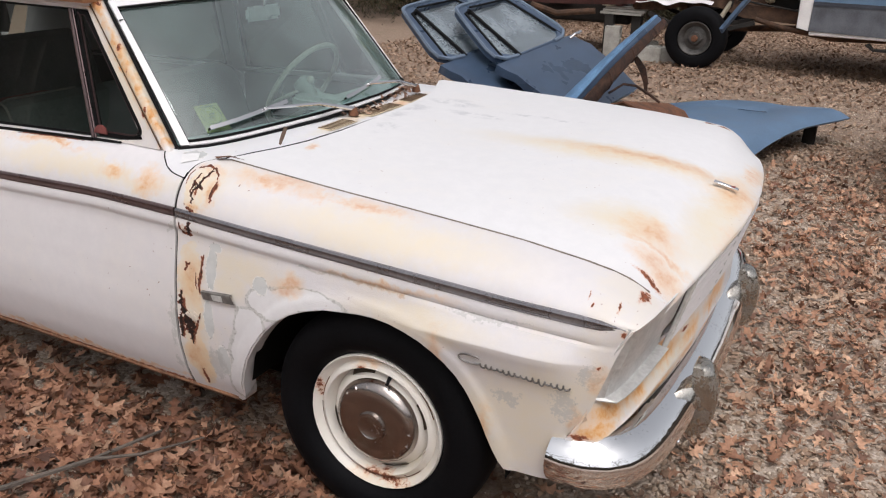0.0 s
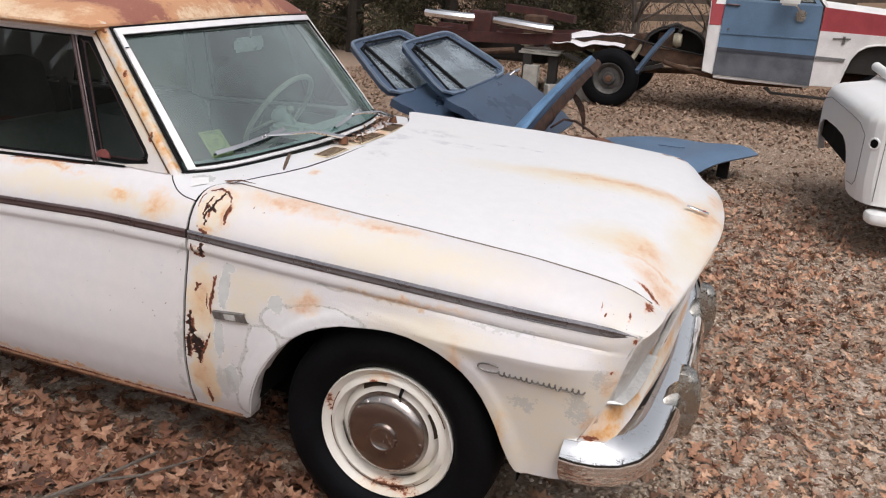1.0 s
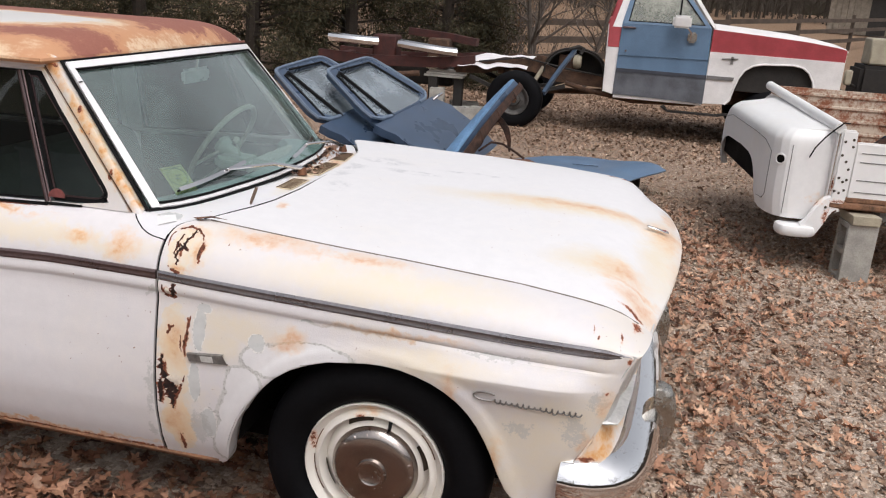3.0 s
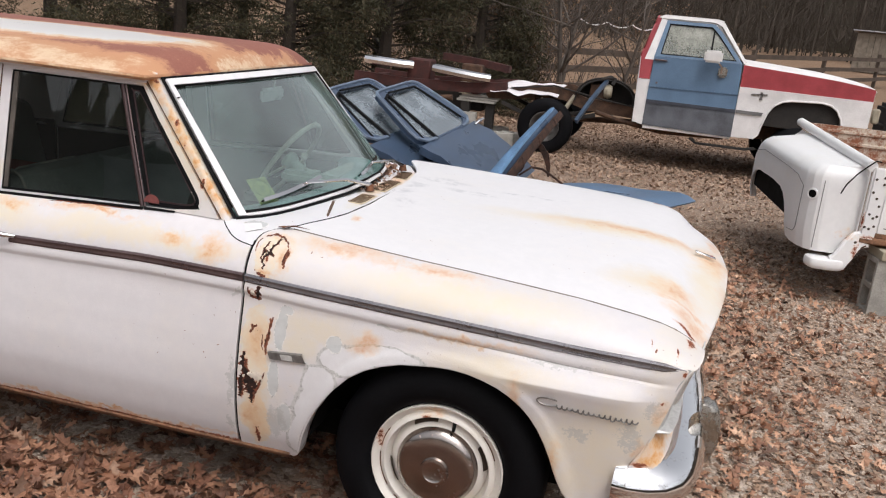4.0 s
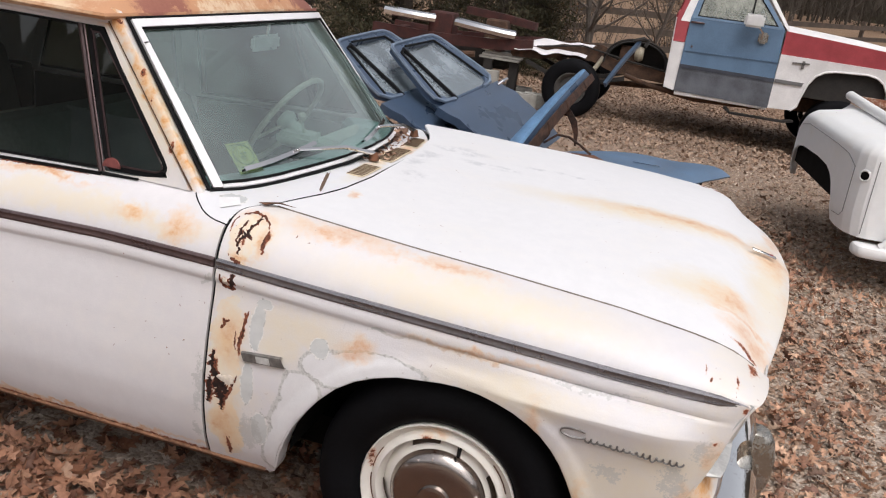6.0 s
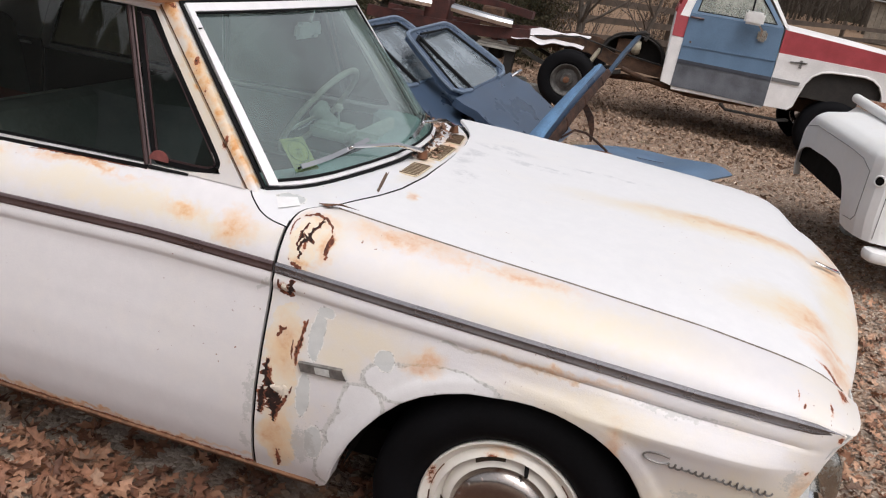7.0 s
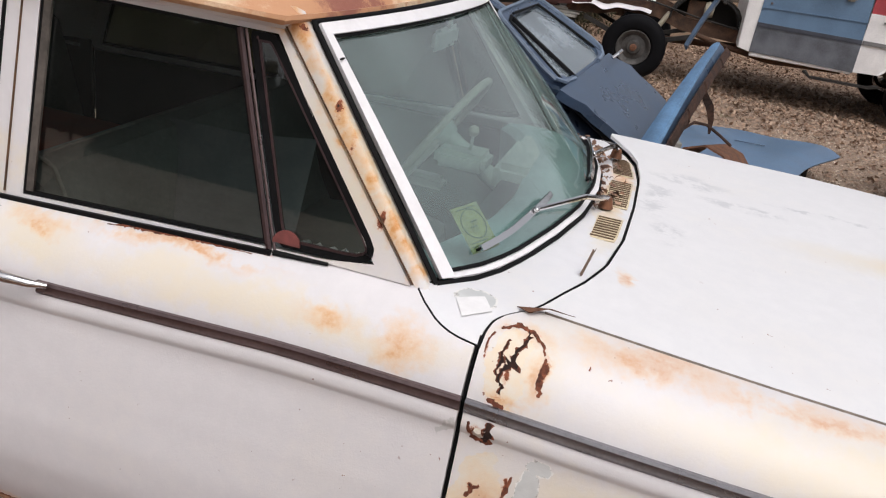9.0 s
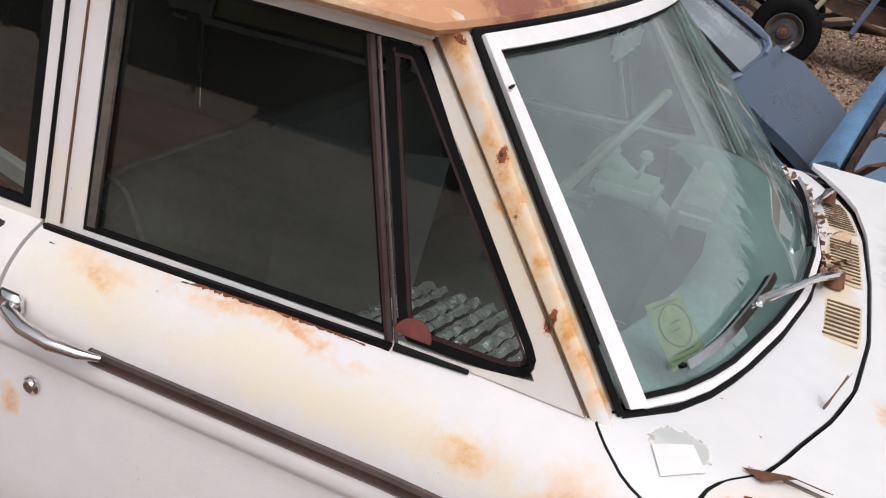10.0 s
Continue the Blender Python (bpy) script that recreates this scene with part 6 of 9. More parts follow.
def build_truck():
    t = thing("pickup_truck", "white, red and blue pickup truck missing its bed", "truck", loc=(0, 8.15, 0))
    W = 1.98
    # cab shell
    side = [(0.215, 0.60), (0.20, 1.43), (0.345, 1.93), (0.42, 1.958), (1.06, 1.962), (1.145, 1.945), (1.50, 1.466), (1.46, 0.56)]
    rows = []
    bm = bmesh.new()
    loops = []
    for y in (0.03, 0.30, 1.0, 1.68, 1.95):
        edge = min(y, W - y)
        loop = []
        for x, z in side:
            lean = max(0.0, z - 1.45) * 0.26
            yy = y + (lean if y < 0.5 else -lean if y > 1.5 else 0)
            top = 0.018 * smooth(0.0, 0.8, edge) * (1 if z > 1.9 else 0)
            loop.append(V(x, yy, z + top))
        loops.append(loop)
    # roof, back wall and floor pieces between the two sides (the windscreen span stays open)
    n = len(side)
    vs = [[bm.verts.new(p) for p in lp] for lp in loops]
    for a, b in zip(vs, vs[1:]):
        for i in range(n):
            if i in (1, 5):
                continue
            j = (i + 1) % n
            bm.faces.new((a[i], a[j], b[j], b[i]))
    bmesh.ops.recalc_face_normals(bm, faces=bm.faces)
    cab = part("cab_shell", bm, truck_white, t, "white cab roof and floor", thick=0.02, offset=0)
    # rear window wall with opening
    for z0, z1, y0, y1 in ((1.43, 1.52, 0.05, 1.93), (1.84, 1.95, 0.14, 1.84), (1.52, 1.84, 0.10, 0.30), (1.52, 1.84, 1.68, 1.88)):
        f = lambda z: 0.20 + (z - 1.43) * 0.29  # noqa: E731
        part("back_wall", grid([[V(f(z0), y0, z0), V(f(z0), y1, z0)], [V(f(z1), y0, z1), V(f(z1), y1, z1)]]), truck_red, cab, thick=0.02)
    for s, yy in ((1, 0.0), (-1, W)):
        def put(pts, inset, m, nm, par, lab="", thick=0.02, hole=None):
            ob = poly_plate(pts, inset, m, nm, par, lab, thick, hole)
            if s < 0:
                for v in ob.data.vertices:
                    v.co.y = W - v.co.y
                ob.data.flip_normals()
            return ob
        put([(0.215, 0.60), (0.212, 1.15), (0.352, 1.15), (0.340, 0.57)], 0.012, truck_white, "cab_corner", t, "white cab corner panel")
        put([(0.248, 1.40), (0.262, 1.45), (0.385, 1.93), (0.45, 1.935), (0.39, 1.45), (0.355, 1.40)], 0.012, truck_white, "cab_corner", t, "white window pillar")
        put([(0.212, 1.155), (0.20, 1.43), (0.335, 1.93), (0.38, 1.932), (0.258, 1.45), (0.244, 1.40), (0.352, 1.40), (0.350, 1.155)], 0.012, truck_red, "cab_corner", t, "red cab corner panel")
        outer = [(0.348, 0.575), (0.36, 1.40), (0.452, 1.90), (1.04, 1.905), (1.155, 1.80), (1.452, 1.43), (1.462, 0.55)]
        d = put([(0.348, 0.90), (0.36, 1.45), (1.44, 1.46), (1.457, 0.90)], 0.0, truck_blue, "door", t, "faded blue door")
        put([(0.343, 0.575), (0.347, 0.86), (1.458, 0.86), (1.46, 0.548)], 0.0, truck_blue_dark, "door_lower", d, "dark grimy lower door")
        put([(0.347, 0.858), (0.348, 0.902), (1.457, 0.902), (1.458, 0.858)], -0.008, band_dark, "door_band", d)
        put([(0.36, 1.45), (0.452, 1.90), (1.04, 1.905), (1.155, 1.80), (1.44, 1.46)], 0.0, truck_blue, "door_frame", d, "blue window frame", hole=[(0.43, 1.475), (0.49, 1.862), (1.015, 1.868), (1.115, 1.775), (1.365, 1.485)])
        put([(0.43, 1.47), (0.49, 1.865), (1.015, 1.87), (1.115, 1.78), (1.37, 1.48)], 0.012, truck_glass, "door_glass", d, "dusty side glass", thick=0.004).visible_shadow = False
        put([(0.425, 1.468), (0.485, 1.872), (1.02, 1.878), (1.122, 1.785), (1.38, 1.478)], 0.004, rubber, "glass_seal", d, thick=0.012, hole=[(0.445, 1.488), (0.503, 1.848), (1.008, 1.852), (1.100, 1.772), (1.345, 1.498)])
        put([(1.035, 1.47), (1.035, 1.86), (1.055, 1.85), (1.055, 1.47)], 0.006, rubber, "vent_divider", d)
        put([(0.345, 1.06), (0.346, 1.07), (1.456, 1.095), (1.456, 1.085)], -0.014, truck_blue, "door_crease", d, thick=0.012)
        # white drip line along the roof
        put([(0.345, 1.925), (0.40, 1.955), (1.06, 1.96), (1.15, 1.93), (1.49, 1.48), (1.455, 1.47), (1.13, 1.885), (1.04, 1.925), (0.44, 1.92)], 0.0, truck_white, "roof_rail", t)
        # fender with its opening
        arch = [(1.46, 0.555), (1.72, 0.565), (1.775, 0.62), (1.80, 0.75), (1.84, 0.90), (1.90, 1.00), (1.99, 1.06), (2.10, 1.085), (2.45, 1.105), (2.56, 1.085), (2.64, 1.03), (2.70, 0.93), (2.74, 0.78), (2.75, 0.66), (3.02, 0.68)]
        xs = sorted(set([p[0] for p in arch] + span(1.47, 3.01, 0.09)))
        top = lambda x: interp(x, [(1.46, 1.455), (2.0, 1.425), (2.6, 1.385), (3.0, 1.335), (3.05, 1.30)])  # noqa: E731
        def fen(z0, z1, m, nm, lab, push, par):
            rows = []
            for q in range(7):
                rows.append([V(x, (0.0 + push + 0.012 * (1 - q / 6)) if s > 0 else W - (push + 0.012 * (1 - q / 6)), z0(x) + (z1(x) - z0(x)) * q / 6) for x in xs])
            return part(nm, tidy(grid(rows)), m, par, lab, thick=0.02, offset=0)
        mid = lambda x: interp(x, [(1.46, 1.19), (3.0, 1.185)])  # noqa: E731
        fe = fen(lambda x: interp(x, arch), mid, truck_white, "front_fender", "white front fender", 0.0, t)
        fen(mid, top, truck_red, "fender_stripe", "faded red stripe", 0.0, fe)
        put([(1.465, 0.86), (1.465, 0.902), (1.79, 0.902), (1.775, 0.86)], -0.012, truck_grey, "fender_band", fe)
        put([(1.61, 1.105), (1.61, 1.122), (1.80, 1.135), (1.80, 1.118)], -0.014, badge_grey, "side_badge", fe, "dark badge bars")
        put([(1.715, 1.06), (1.715, 1.15), (1.745, 1.15), (1.745, 1.06)], -0.014, badge_grey, "side_badge", fe)
        # arch lip
        pts = [V(x, -0.006 if s > 0 else W + 0.006, z) for x, z in arch[1:-1]]
        part("arch_lip", tube(pts, 0.012, 6), truck_white, fe)
        # mirror
        m0 = V(1.20, -0.02 if s > 0 else W + 0.02, 1.42)
        mi = part("door_mirror", box(m0 + V(-0.13, -s * 0.13, 0.10), (0.22, 0.10, 0.15), 0.025, seg=2), mirror_metal, t, "chrome door mirror")
        part("mirror_bracket", tube([m0 + V(0, 0, -0.12), m0 + V(0.0, -s * 0.06, -0.02), m0 + V(-0.08, -s * 0.13, 0.06)], 0.014, 8), clean_chrome, mi)
        part("mirror_foot", box(m0 + V(0.02, -s * 0.01, -0.08), (0.11, 0.03, 0.13), 0.02, seg=2), guard_chrome, mi)
        h = V(0.45, -0.022 if s > 0 else W + 0.022, 1.405)
        part("door_handle", box(h, (0.16, 0.025, 0.022), 0.006), trim_dark, t)
        part("lock", lathe([(0, 0.01), (0.012, 0.008), (0.014, 0.0)], 10, "y", (0.44, -0.012 if s > 0 else W + 0.012, 1.12), side=-s), trim_dark, t)
        part("rocker", box((0.9, 0.03 if s > 0 else W - 0.03, 0.548), (1.10, 0.05, 0.05), 0.01), truck_white, t, "dented white rocker panel")
    # hood, windscreen, nose
    rows = []
    for y in span(0.02, W - 0.02, 0.16):
        e = min(y, W - y)
        rows.append([V(x, y, interp(x, [(1.46, 1.455), (2.0, 1.425), (2.6, 1.385), (3.0, 1.335), (3.05, 1.30)]) + 0.05 * smooth(0.0, 0.22, e) * (1 - 0.4 * smooth(2.6, 3.05, x))) for x in span(1.47, 3.04, 0.12)])
    part("hood", tidy(grid(rows)), truck_white, t, "white hood", thick=0.015)
    part("windscreen", grid([[V(1.495, 0.05, 1.475), V(1.53, 1.0, 1.475), V(1.495, W - 0.05, 1.475)], [V(1.15, 0.17, 1.93), V(1.18, 1.0, 1.935), V(1.15, W - 0.17, 1.93)]]), truck_glass, t).visible_shadow = False
    part("nose", box((3.0, W / 2, 1.02), (0.06, W - 0.04, 0.56), 0.015), truck_white, t)
    part("grille", box((3.036, W / 2, 1.05), (0.02, 1.2, 0.36), 0.01), trim_dark, t)
    part("front_bumper", box((3.14, W / 2, 0.74), (0.10, W, 0.18), 0.03, seg=2), clean_chrome, t)
    part("wheel_house", box((2.25, W / 2, 0.92), (0.9, W - 0.10, 0.36)), frame_black, t)
    part("inner_panel", box((1.62, W / 2, 0.85), (0.28, W - 0.10, 0.5)), frame_black, t)
    # cab inside
    part("bench_seat", box((0.52, W / 2, 1.22), (0.16, 1.7, 0.62), 0.05, seg=2), seat_tan, t)
    part("dashboard", box((1.32, W / 2, 1.36), (0.24, 1.8, 0.16), 0.04, seg=2), frame_black, t)
    ring = [V(1.10, 1.42 + 0.19 * math.cos(a), 1.50 + 0.19 * math.sin(a)) for a in [2 * math.pi * k / 24 for k in range(25)]]
    part("steering_wheel", tube(ring, 0.012, 6, cap=False), rubber, t)
    # frame
    for y in (0.50, 1.46):
        fr = part("frame_rail", sweep([V(3.0, y, 0.62), V(1.6, y, 0.60), V(0.3, y, 0.66), V(-0.45, y, 0.70), V(-0.75, y, 0.80), V(-1.15, y, 0.80), V(-1.45, y, 0.72), V(-1.85, y, 0.70)],
                                      [(-0.035, -0.08), (0.035, -0.08), (0.035, -0.065), (-0.02, -0.065), (-0.02, 0.065), (0.035, 0.065), (0.035, 0.08), (-0.035, 0.08)]), frame_rust, t, "rusty frame rail")
        part("leaf_spring", sweep([V(-0.30, y - 0.12, 0.58), V(-0.65, y - 0.12, 0.47), V(-0.95, y - 0.12, 0.43), V(-1.25, y - 0.12, 0.47), V(-1.60, y - 0.12, 0.60)], [(-0.03, -0.025), (0.03, -0.025), (0.03, 0.025), (-0.03, 0.025)]), frame_black, fr)
    for x in (-1.80, -1.2, -0.4, 0.15):
        part("cross_member", box((x, 0.98, 0.70), (0.09, 0.92, 0.09), 0.01), frame_rust, t)
    ax = part("rear_axle", tube([(-0.93, 0.10, 0.385), (-0.93, 1.88, 0.385)], 0.045, 12), frame_rust, t, "rusty rear axle")
    part("differential", lathe([(0.0, 0.16), (0.10, 0.14), (0.15, 0.05), (0.15, -0.05), (0.10, -0.12), (0.0, -0.14)], 18, "x", (-0.95, 0.98, 0.385)), frame_rust, ax)
    part("drive_shaft", tube([(-0.80, 0.98, 0.42), (1.0, 0.98, 0.55)], 0.04, 10), frame_rust, t)
    part("fuel_line", tube([(-1.5, 0.44, 0.80), (-0.9, 0.43, 0.90), (-0.3, 0.44, 0.80), (0.2, 0.44, 0.74)], 0.012, 6), frame_black, t)
    part("shock", tube([(-0.82, 0.42, 0.40), (-0.62, 0.48, 0.80)], 0.03, 10), tan_metal, t)
    part("exhaust", tube([(1.4, 0.35, 0.50), (0.6, 0.32, 0.47), (0.0, 0.36, 0.55), (-0.3, 0.40, 0.62)], 0.03, 10), frame_rust, t)
    part("step_bar", sweep([V(1.78, 0.08, 0.44), V(1.66, 0.05, 0.415), V(1.05, 0.05, 0.415), V(0.98, 0.08, 0.47)], [(-0.05, -0.012), (0.05, -0.012), (0.05, 0.012), (-0.05, 0.012)]), frame_black, t, "rusty hanging step bar")
    truck_wheel(t, -0.93, 0.14, 0.372, 0.372)
    truck_wheel(t, -0.93, W - 0.14, 0.372, 0.372, 1)
    truck_wheel(t, 2.27, 0.12, 0.385, 0.385, -1, True)
    truck_wheel(t, 2.27, W - 0.12, 0.385, 0.385, 1, True)
    # black wheelhouse standing on the frame behind the cab
    s = thing("inner_wheelhouse", "black pressed-steel wheelhouse sitting on the truck frame", "car part", loc=(-0.20, 8.62, 0.74))
    rows = []
    for y in (0.0, 0.10, 0.30, 0.42):
        e = 1.0 if 0.05 < y < 0.4 else 0.94
        rows.append([V(0.40 * e * math.cos(a), y, 0.33 * e * math.sin(a) ** 0.8) for a in [math.pi * k / 16 for k in range(17)]])
    tub = part("tub", tidy(grid(rows)), frame_black, s, thick=0.01)
    part("tub_flange", tube([V(0.41 * math.cos(a), -0.01, 0.335 * math.sin(a) ** 0.8) for a in [math.pi * k / 16 for k in range(17)]], 0.014, 6), frame_black, tub)
    part("tub_back", sheet_from_polygon([V(0.39 * math.cos(a), 0.22, 0.32 * math.sin(a) ** 0.8) for a in [math.pi * k / 16 for k in range(17)]]), frame_black, s, thick=0.01)
    part("brake_booster", lathe([(0.0, 0.06), (0.08, 0.05), (0.10, 0.0), (0.08, -0.05), (0.0, -0.06)], 16, "x", (0.02, 0.06, 0.16)), tan_metal, s)
    part("bracket", box((-0.12, 0.1, 0.12), (0.22, 0.06, 0.24), 0.01), frame_rust, s)
    # cloth over the frame's end
    rows = []
    for i in range(25):
        x = -1.78 + 0.95 * i / 24
        row = []
        for j in range(15):
            y = 8.52 + 1.0 * j / 14
            z = 0.850 + 0.012 * math.sin(9 * x + 5 * y) + 0.02 * noise.noise((x * 6, y * 6, 1))
            if j < 4:
                z -= (0.012, 0.0, 0.0, 0.0)[j] + (4 - j) * 0.034 * (0.6 + 0.6 * noise.noise((x * 4, 0, 3)))
            row.append(V(x, y - (0.03 if j == 0 else 0), z - 0.05 * smooth(-1.5, -1.78, x)))
        rows.append(row)
    c = tagged(part("cloth", grid(rows), cloth_white, None, thick=0.004), "crumpled white cloth draped over the truck frame", "cloth")


build_truck()


# ---- stepside bed ----
bed_white = old_paint("bed_white", (0.80, 0.795, 0.79), cream=0.12, rusts=[((0.14, -0.02, 0.53), (0.05, 0.03, 0.015)), ((0.2, 0.0, 0.50), (0.3, 0.03, 0.020)), ((0.08, -0.02, 0.42), (0.02, 0.04, 0.06)), ((0.09, -0.03, 0.64), (0.008, 0.02, 0.06))],
                      stains=[((0.05, 0.0, 0.52), (0.2, 0.05, 0.06))])
bed_rust = plain("bed_rust", (0.30, 0.16, 0.10), 0.8, 0, 0.6, 7, 0.4)


def bed_floor_material():
    n = Nodes("bed_inner", 0.75)
    k = n.math("ADD", n.math("MULTIPLY", n.noise(6, 6, 0.7), 0.6), n.math("MULTIPLY", n.noise(45, 5, 0.7), 0.4))
    col = n.mix(n.ramp(k, 0.42, 0.58), (0.55, 0.47, 0.38), (0.24, 0.085, 0.04))
    n.set(Base_Color=col)
    n.bump(k, 0.4, 0.004)
    return n.m


crease_shade = plain("crease_shade", (0.17, 0.165, 0.16), 0.6)


def build_bed():
    t = thing("truck_bed", "white stepside truck bed set on concrete blocks", "truck bed", loc=(1.87, 3.00, 0), turn=5.0)
    L = 2.05
    inner = bed_floor_material()
    for x, s in ((0.10, 1), (1.36, -1)):
        w = part("bed_side", grid([[V(x, y, z) for y in span(0.0, L, 0.2)] for z in (0.50, 0.62, 0.76, 0.90, 0.99)]), inner, t, "rust-streaked inner bed wall", thick=0.03, offset=0)
        for z in (0.60, 0.70, 0.80, 0.90):
            part("wall_rib", box((x + s * 0.022, L / 2, z), (0.012, L - 0.1, 0.022), 0.005), inner, w)
        part("bed_rail", tube([V(x - s * 0.02, -0.01, 1.010), V(x - s * 0.02, 0.6, 1.030), V(x - s * 0.02, L, 1.085)], [0.036, 0.038, 0.038], 12), bed_white, w, "white rolled bed rail")
    part("bed_front", grid([[V(x, L, z) for x in span(0.10, 1.36, 0.18)] for z in (0.50, 0.62, 0.74, 0.88, 1.09)]), inner, t, "rusty bed front wall", thick=0.03, offset=0)
    for z in (0.62, 0.72, 0.83, 0.94, 1.04):
        part("front_rib", box((0.73, L - 0.022, z), (1.22, 0.014, 0.03), 0.006), inner, t)
    fl = part("bed_floor", box((0.73, L / 2, 0.50), (1.26, L, 0.03)), bed_rust, t)
    for x in span(0.2, 1.26, 0.18):
        part("floor_plank", box((x, L / 2, 0.525), (0.15, L - 0.05, 0.02), 0.004), bed_rust, fl)
    # tail posts and sill
    for x in (0.140, 1.320):
        post = part("tail_post", box((x, -0.01, 0.755), (0.10, 0.05, 0.50), 0.012, seg=2), bed_white, t, "white tail post with rusty bolt holes")
        for q, z in ((-0.022, 0.93), (0.028, 0.945), (0.032, 0.90), (-0.025, 0.84), (0.006, 0.80), (0.030, 0.75), (-0.018, 0.69), (0.010, 0.665), (0.032, 0.68), (-0.03, 0.60), (0.0, 0.59), (0.028, 0.61)):
            # closed disc, coloured dark for the shade inside a bolt hole
            part("bolt_hole", lathe([(0.0, 0.002), (0.007, 0.002), (0.009, -0.002)], 10, "y", (x + q, -0.037, z), side=-1), slot_dark, post)
    part("outer_skin", box((0.080, L / 2, 0.745), (0.008, L, 0.49)), bed_white, t, "white outer bed skin")
    gate = part("tailgate", box((0.73, 0.004, 0.73), (1.07, 0.035, 0.40), 0.012, seg=2), bed_white, t, "white tailgate with rust along its foot")
    # dark bars put the tailgate creases' shade into colour
    for z in (0.60, 0.68, 0.80, 0.86):
        part("gate_crease_line", box((0.73, -0.0145, z), (0.98, 0.004, 0.006)), crease_shade, gate)
    part("gate_rust", box((0.73, -0.004, 0.545), (1.06, 0.030, 0.035), 0.006), plain_rust, gate, "rusted tailgate foot")
    part("tail_sill", box((0.73, -0.012, 0.505), (1.28, 0.05, 0.045), 0.01), plain_rust, t, "rusted tail sill")
    # rear fender: wraps from the outer face round to the back
    path = [(-0.22, 1.98), (-0.272, 1.94), (-0.292, 1.86), (-0.300, 1.5), (-0.300, 1.0), (-0.298, 0.5), (-0.291, 0.28), (-0.274, 0.16), (-0.242, 0.085), (-0.200, 0.045), (-0.155, 0.032), (0.095, 0.03)]
    low = [(2.0, 0.38), (1.93, 0.38), (1.915, 0.45), (1.89, 0.53), (1.82, 0.61), (1.70, 0.66), (1.54, 0.685), (1.04, 0.70), (0.75, 0.69), (0.62, 0.66), (0.52, 0.60), (0.45, 0.52), (0.425, 0.42), (0.41, 0.385), (0.3, 0.375), (0.0, 0.375)]
    dense = []
    for (a, b) in zip(path, path[1:]):
        for q in range(14):
            dense.append((a[0] + (b[0] - a[0]) * q / 14, a[1] + (b[1] - a[1]) * q / 14))
    dense.append(path[-1])
    rows = []
    heights = [0.0, 0.12, 0.25, 0.4, 0.55, 0.68, 0.78, 0.86, 0.92, 0.97, 1.0]
    for h in heights:
        row = []
        for x, y in dense:
            zl = interp(y, low[::-1])
            ztop = 0.972 - 0.18 * smooth(1.65, 1.98, y)
            z = zl + (ztop - zl) * h
            k = max(0.0, (z - (ztop - 0.075)) / 0.075) ** 2
            xx = x * (1 - 0.27 * k) + 0.02 * smooth(0.50, 0.375, z)
            yy = y + (0.045 * k + 0.012 * (z - 0.38) / 0.5 if y < 0.3 else 0)
            row.append(V(xx, yy, z))
        rows.append(row)
    last = rows[-1]
    rows.append([p.lerp(V(max(p.x, 0.085), p.y, 0.995 + 0.03 * smooth(0.0, 1.5, p.y)), 0.15) for p in last])
    rows.append([V(max(p.x, 0.085), p.y, 0.995 + 0.03 * smooth(0.0, 1.5, p.y)) for p in last])
    f = part("rear_fender", tidy(grid(rows)), bed_white, t, "smooth white rear fender", thick=0.012)
    # pressed outline, its crease shade drawn as dark lines, and fuel opening
    pts = [V(-0.301, 1.80, 0.82), V(-0.3015, 1.5, 0.868), V(-0.3015, 0.6, 0.868), V(-0.295, 0.32, 0.855), V(-0.280, 0.175, 0.80), V(-0.279, 0.170, 0.50), V(-0.284, 0.21, 0.462), V(-0.294, 0.34, 0.455)]
    part("crease_line", tube(pts, 0.0022, 6), crease_shade, f)
    part("crease_line", tube([V(-0.178, 0.036 + 0.012 * (z - 0.38) / 0.5, z) for z in span(0.40, 0.87, 0.06)], 0.0022, 6), crease_shade, f)
    face = Matrix.Translation((-0.234, 0.083, 0.765)) @ Matrix.Rotation(radians(50), 4, "Z")
    n_ = part("filler_ring", lathe([(0.027, -0.004), (0.029, 0.006), (0.036, 0.006), (0.040, 0.0)], 24, "x", (0, 0, 0), side=-1), bed_white, f)
    n_.matrix_basis = face
    # closed disc: the open filler's shade is its colour
    part("filler_shade", lathe([(0.0, 0.003), (0.024, 0.003), (0.028, 0.0)], 18, "x", (0, 0, -0.002), side=-1), void_black, n_, "near-black disc for the open fuel filler")
    # near-black block added inside the fender as the empty wheel opening's shade
    part("opening_shade", box((-0.135, 1.17, 0.635), (0.23, 1.46, 0.27)), void_black, t)
    # step at the foot of the bed
    step = rounded([(-0.215, 0.0), (-0.19, -0.07), (-0.09, -0.085), (0.01, -0.07), (0.06, -0.02), (0.06, 0.10), (-0.14, 0.12), (-0.21, 0.06)], 0.30, 3)
    bm = bmesh.new()
    m = len(step)
    loops = [[bm.verts.new(V(-0.075 + (x + 0.075) * k, 0.02 + (y - 0.02) * k, z)) for x, y in step] for z, k in ((0.272, 0.86), (0.282, 0.96), (0.300, 1.0), (0.325, 1.0), (0.340, 0.95), (0.346, 0.85))]
    for a, b in zip(loops, loops[1:]):
        for i in range(m):
            bm.faces.new((a[i], a[(i + 1) % m], b[(i + 1) % m], b[i]))
    bm.faces.new(loops[0][::-1])
    bm.faces.new(loops[-1])
    st = part("side_step", bm, bed_white, t, "white bumper step")
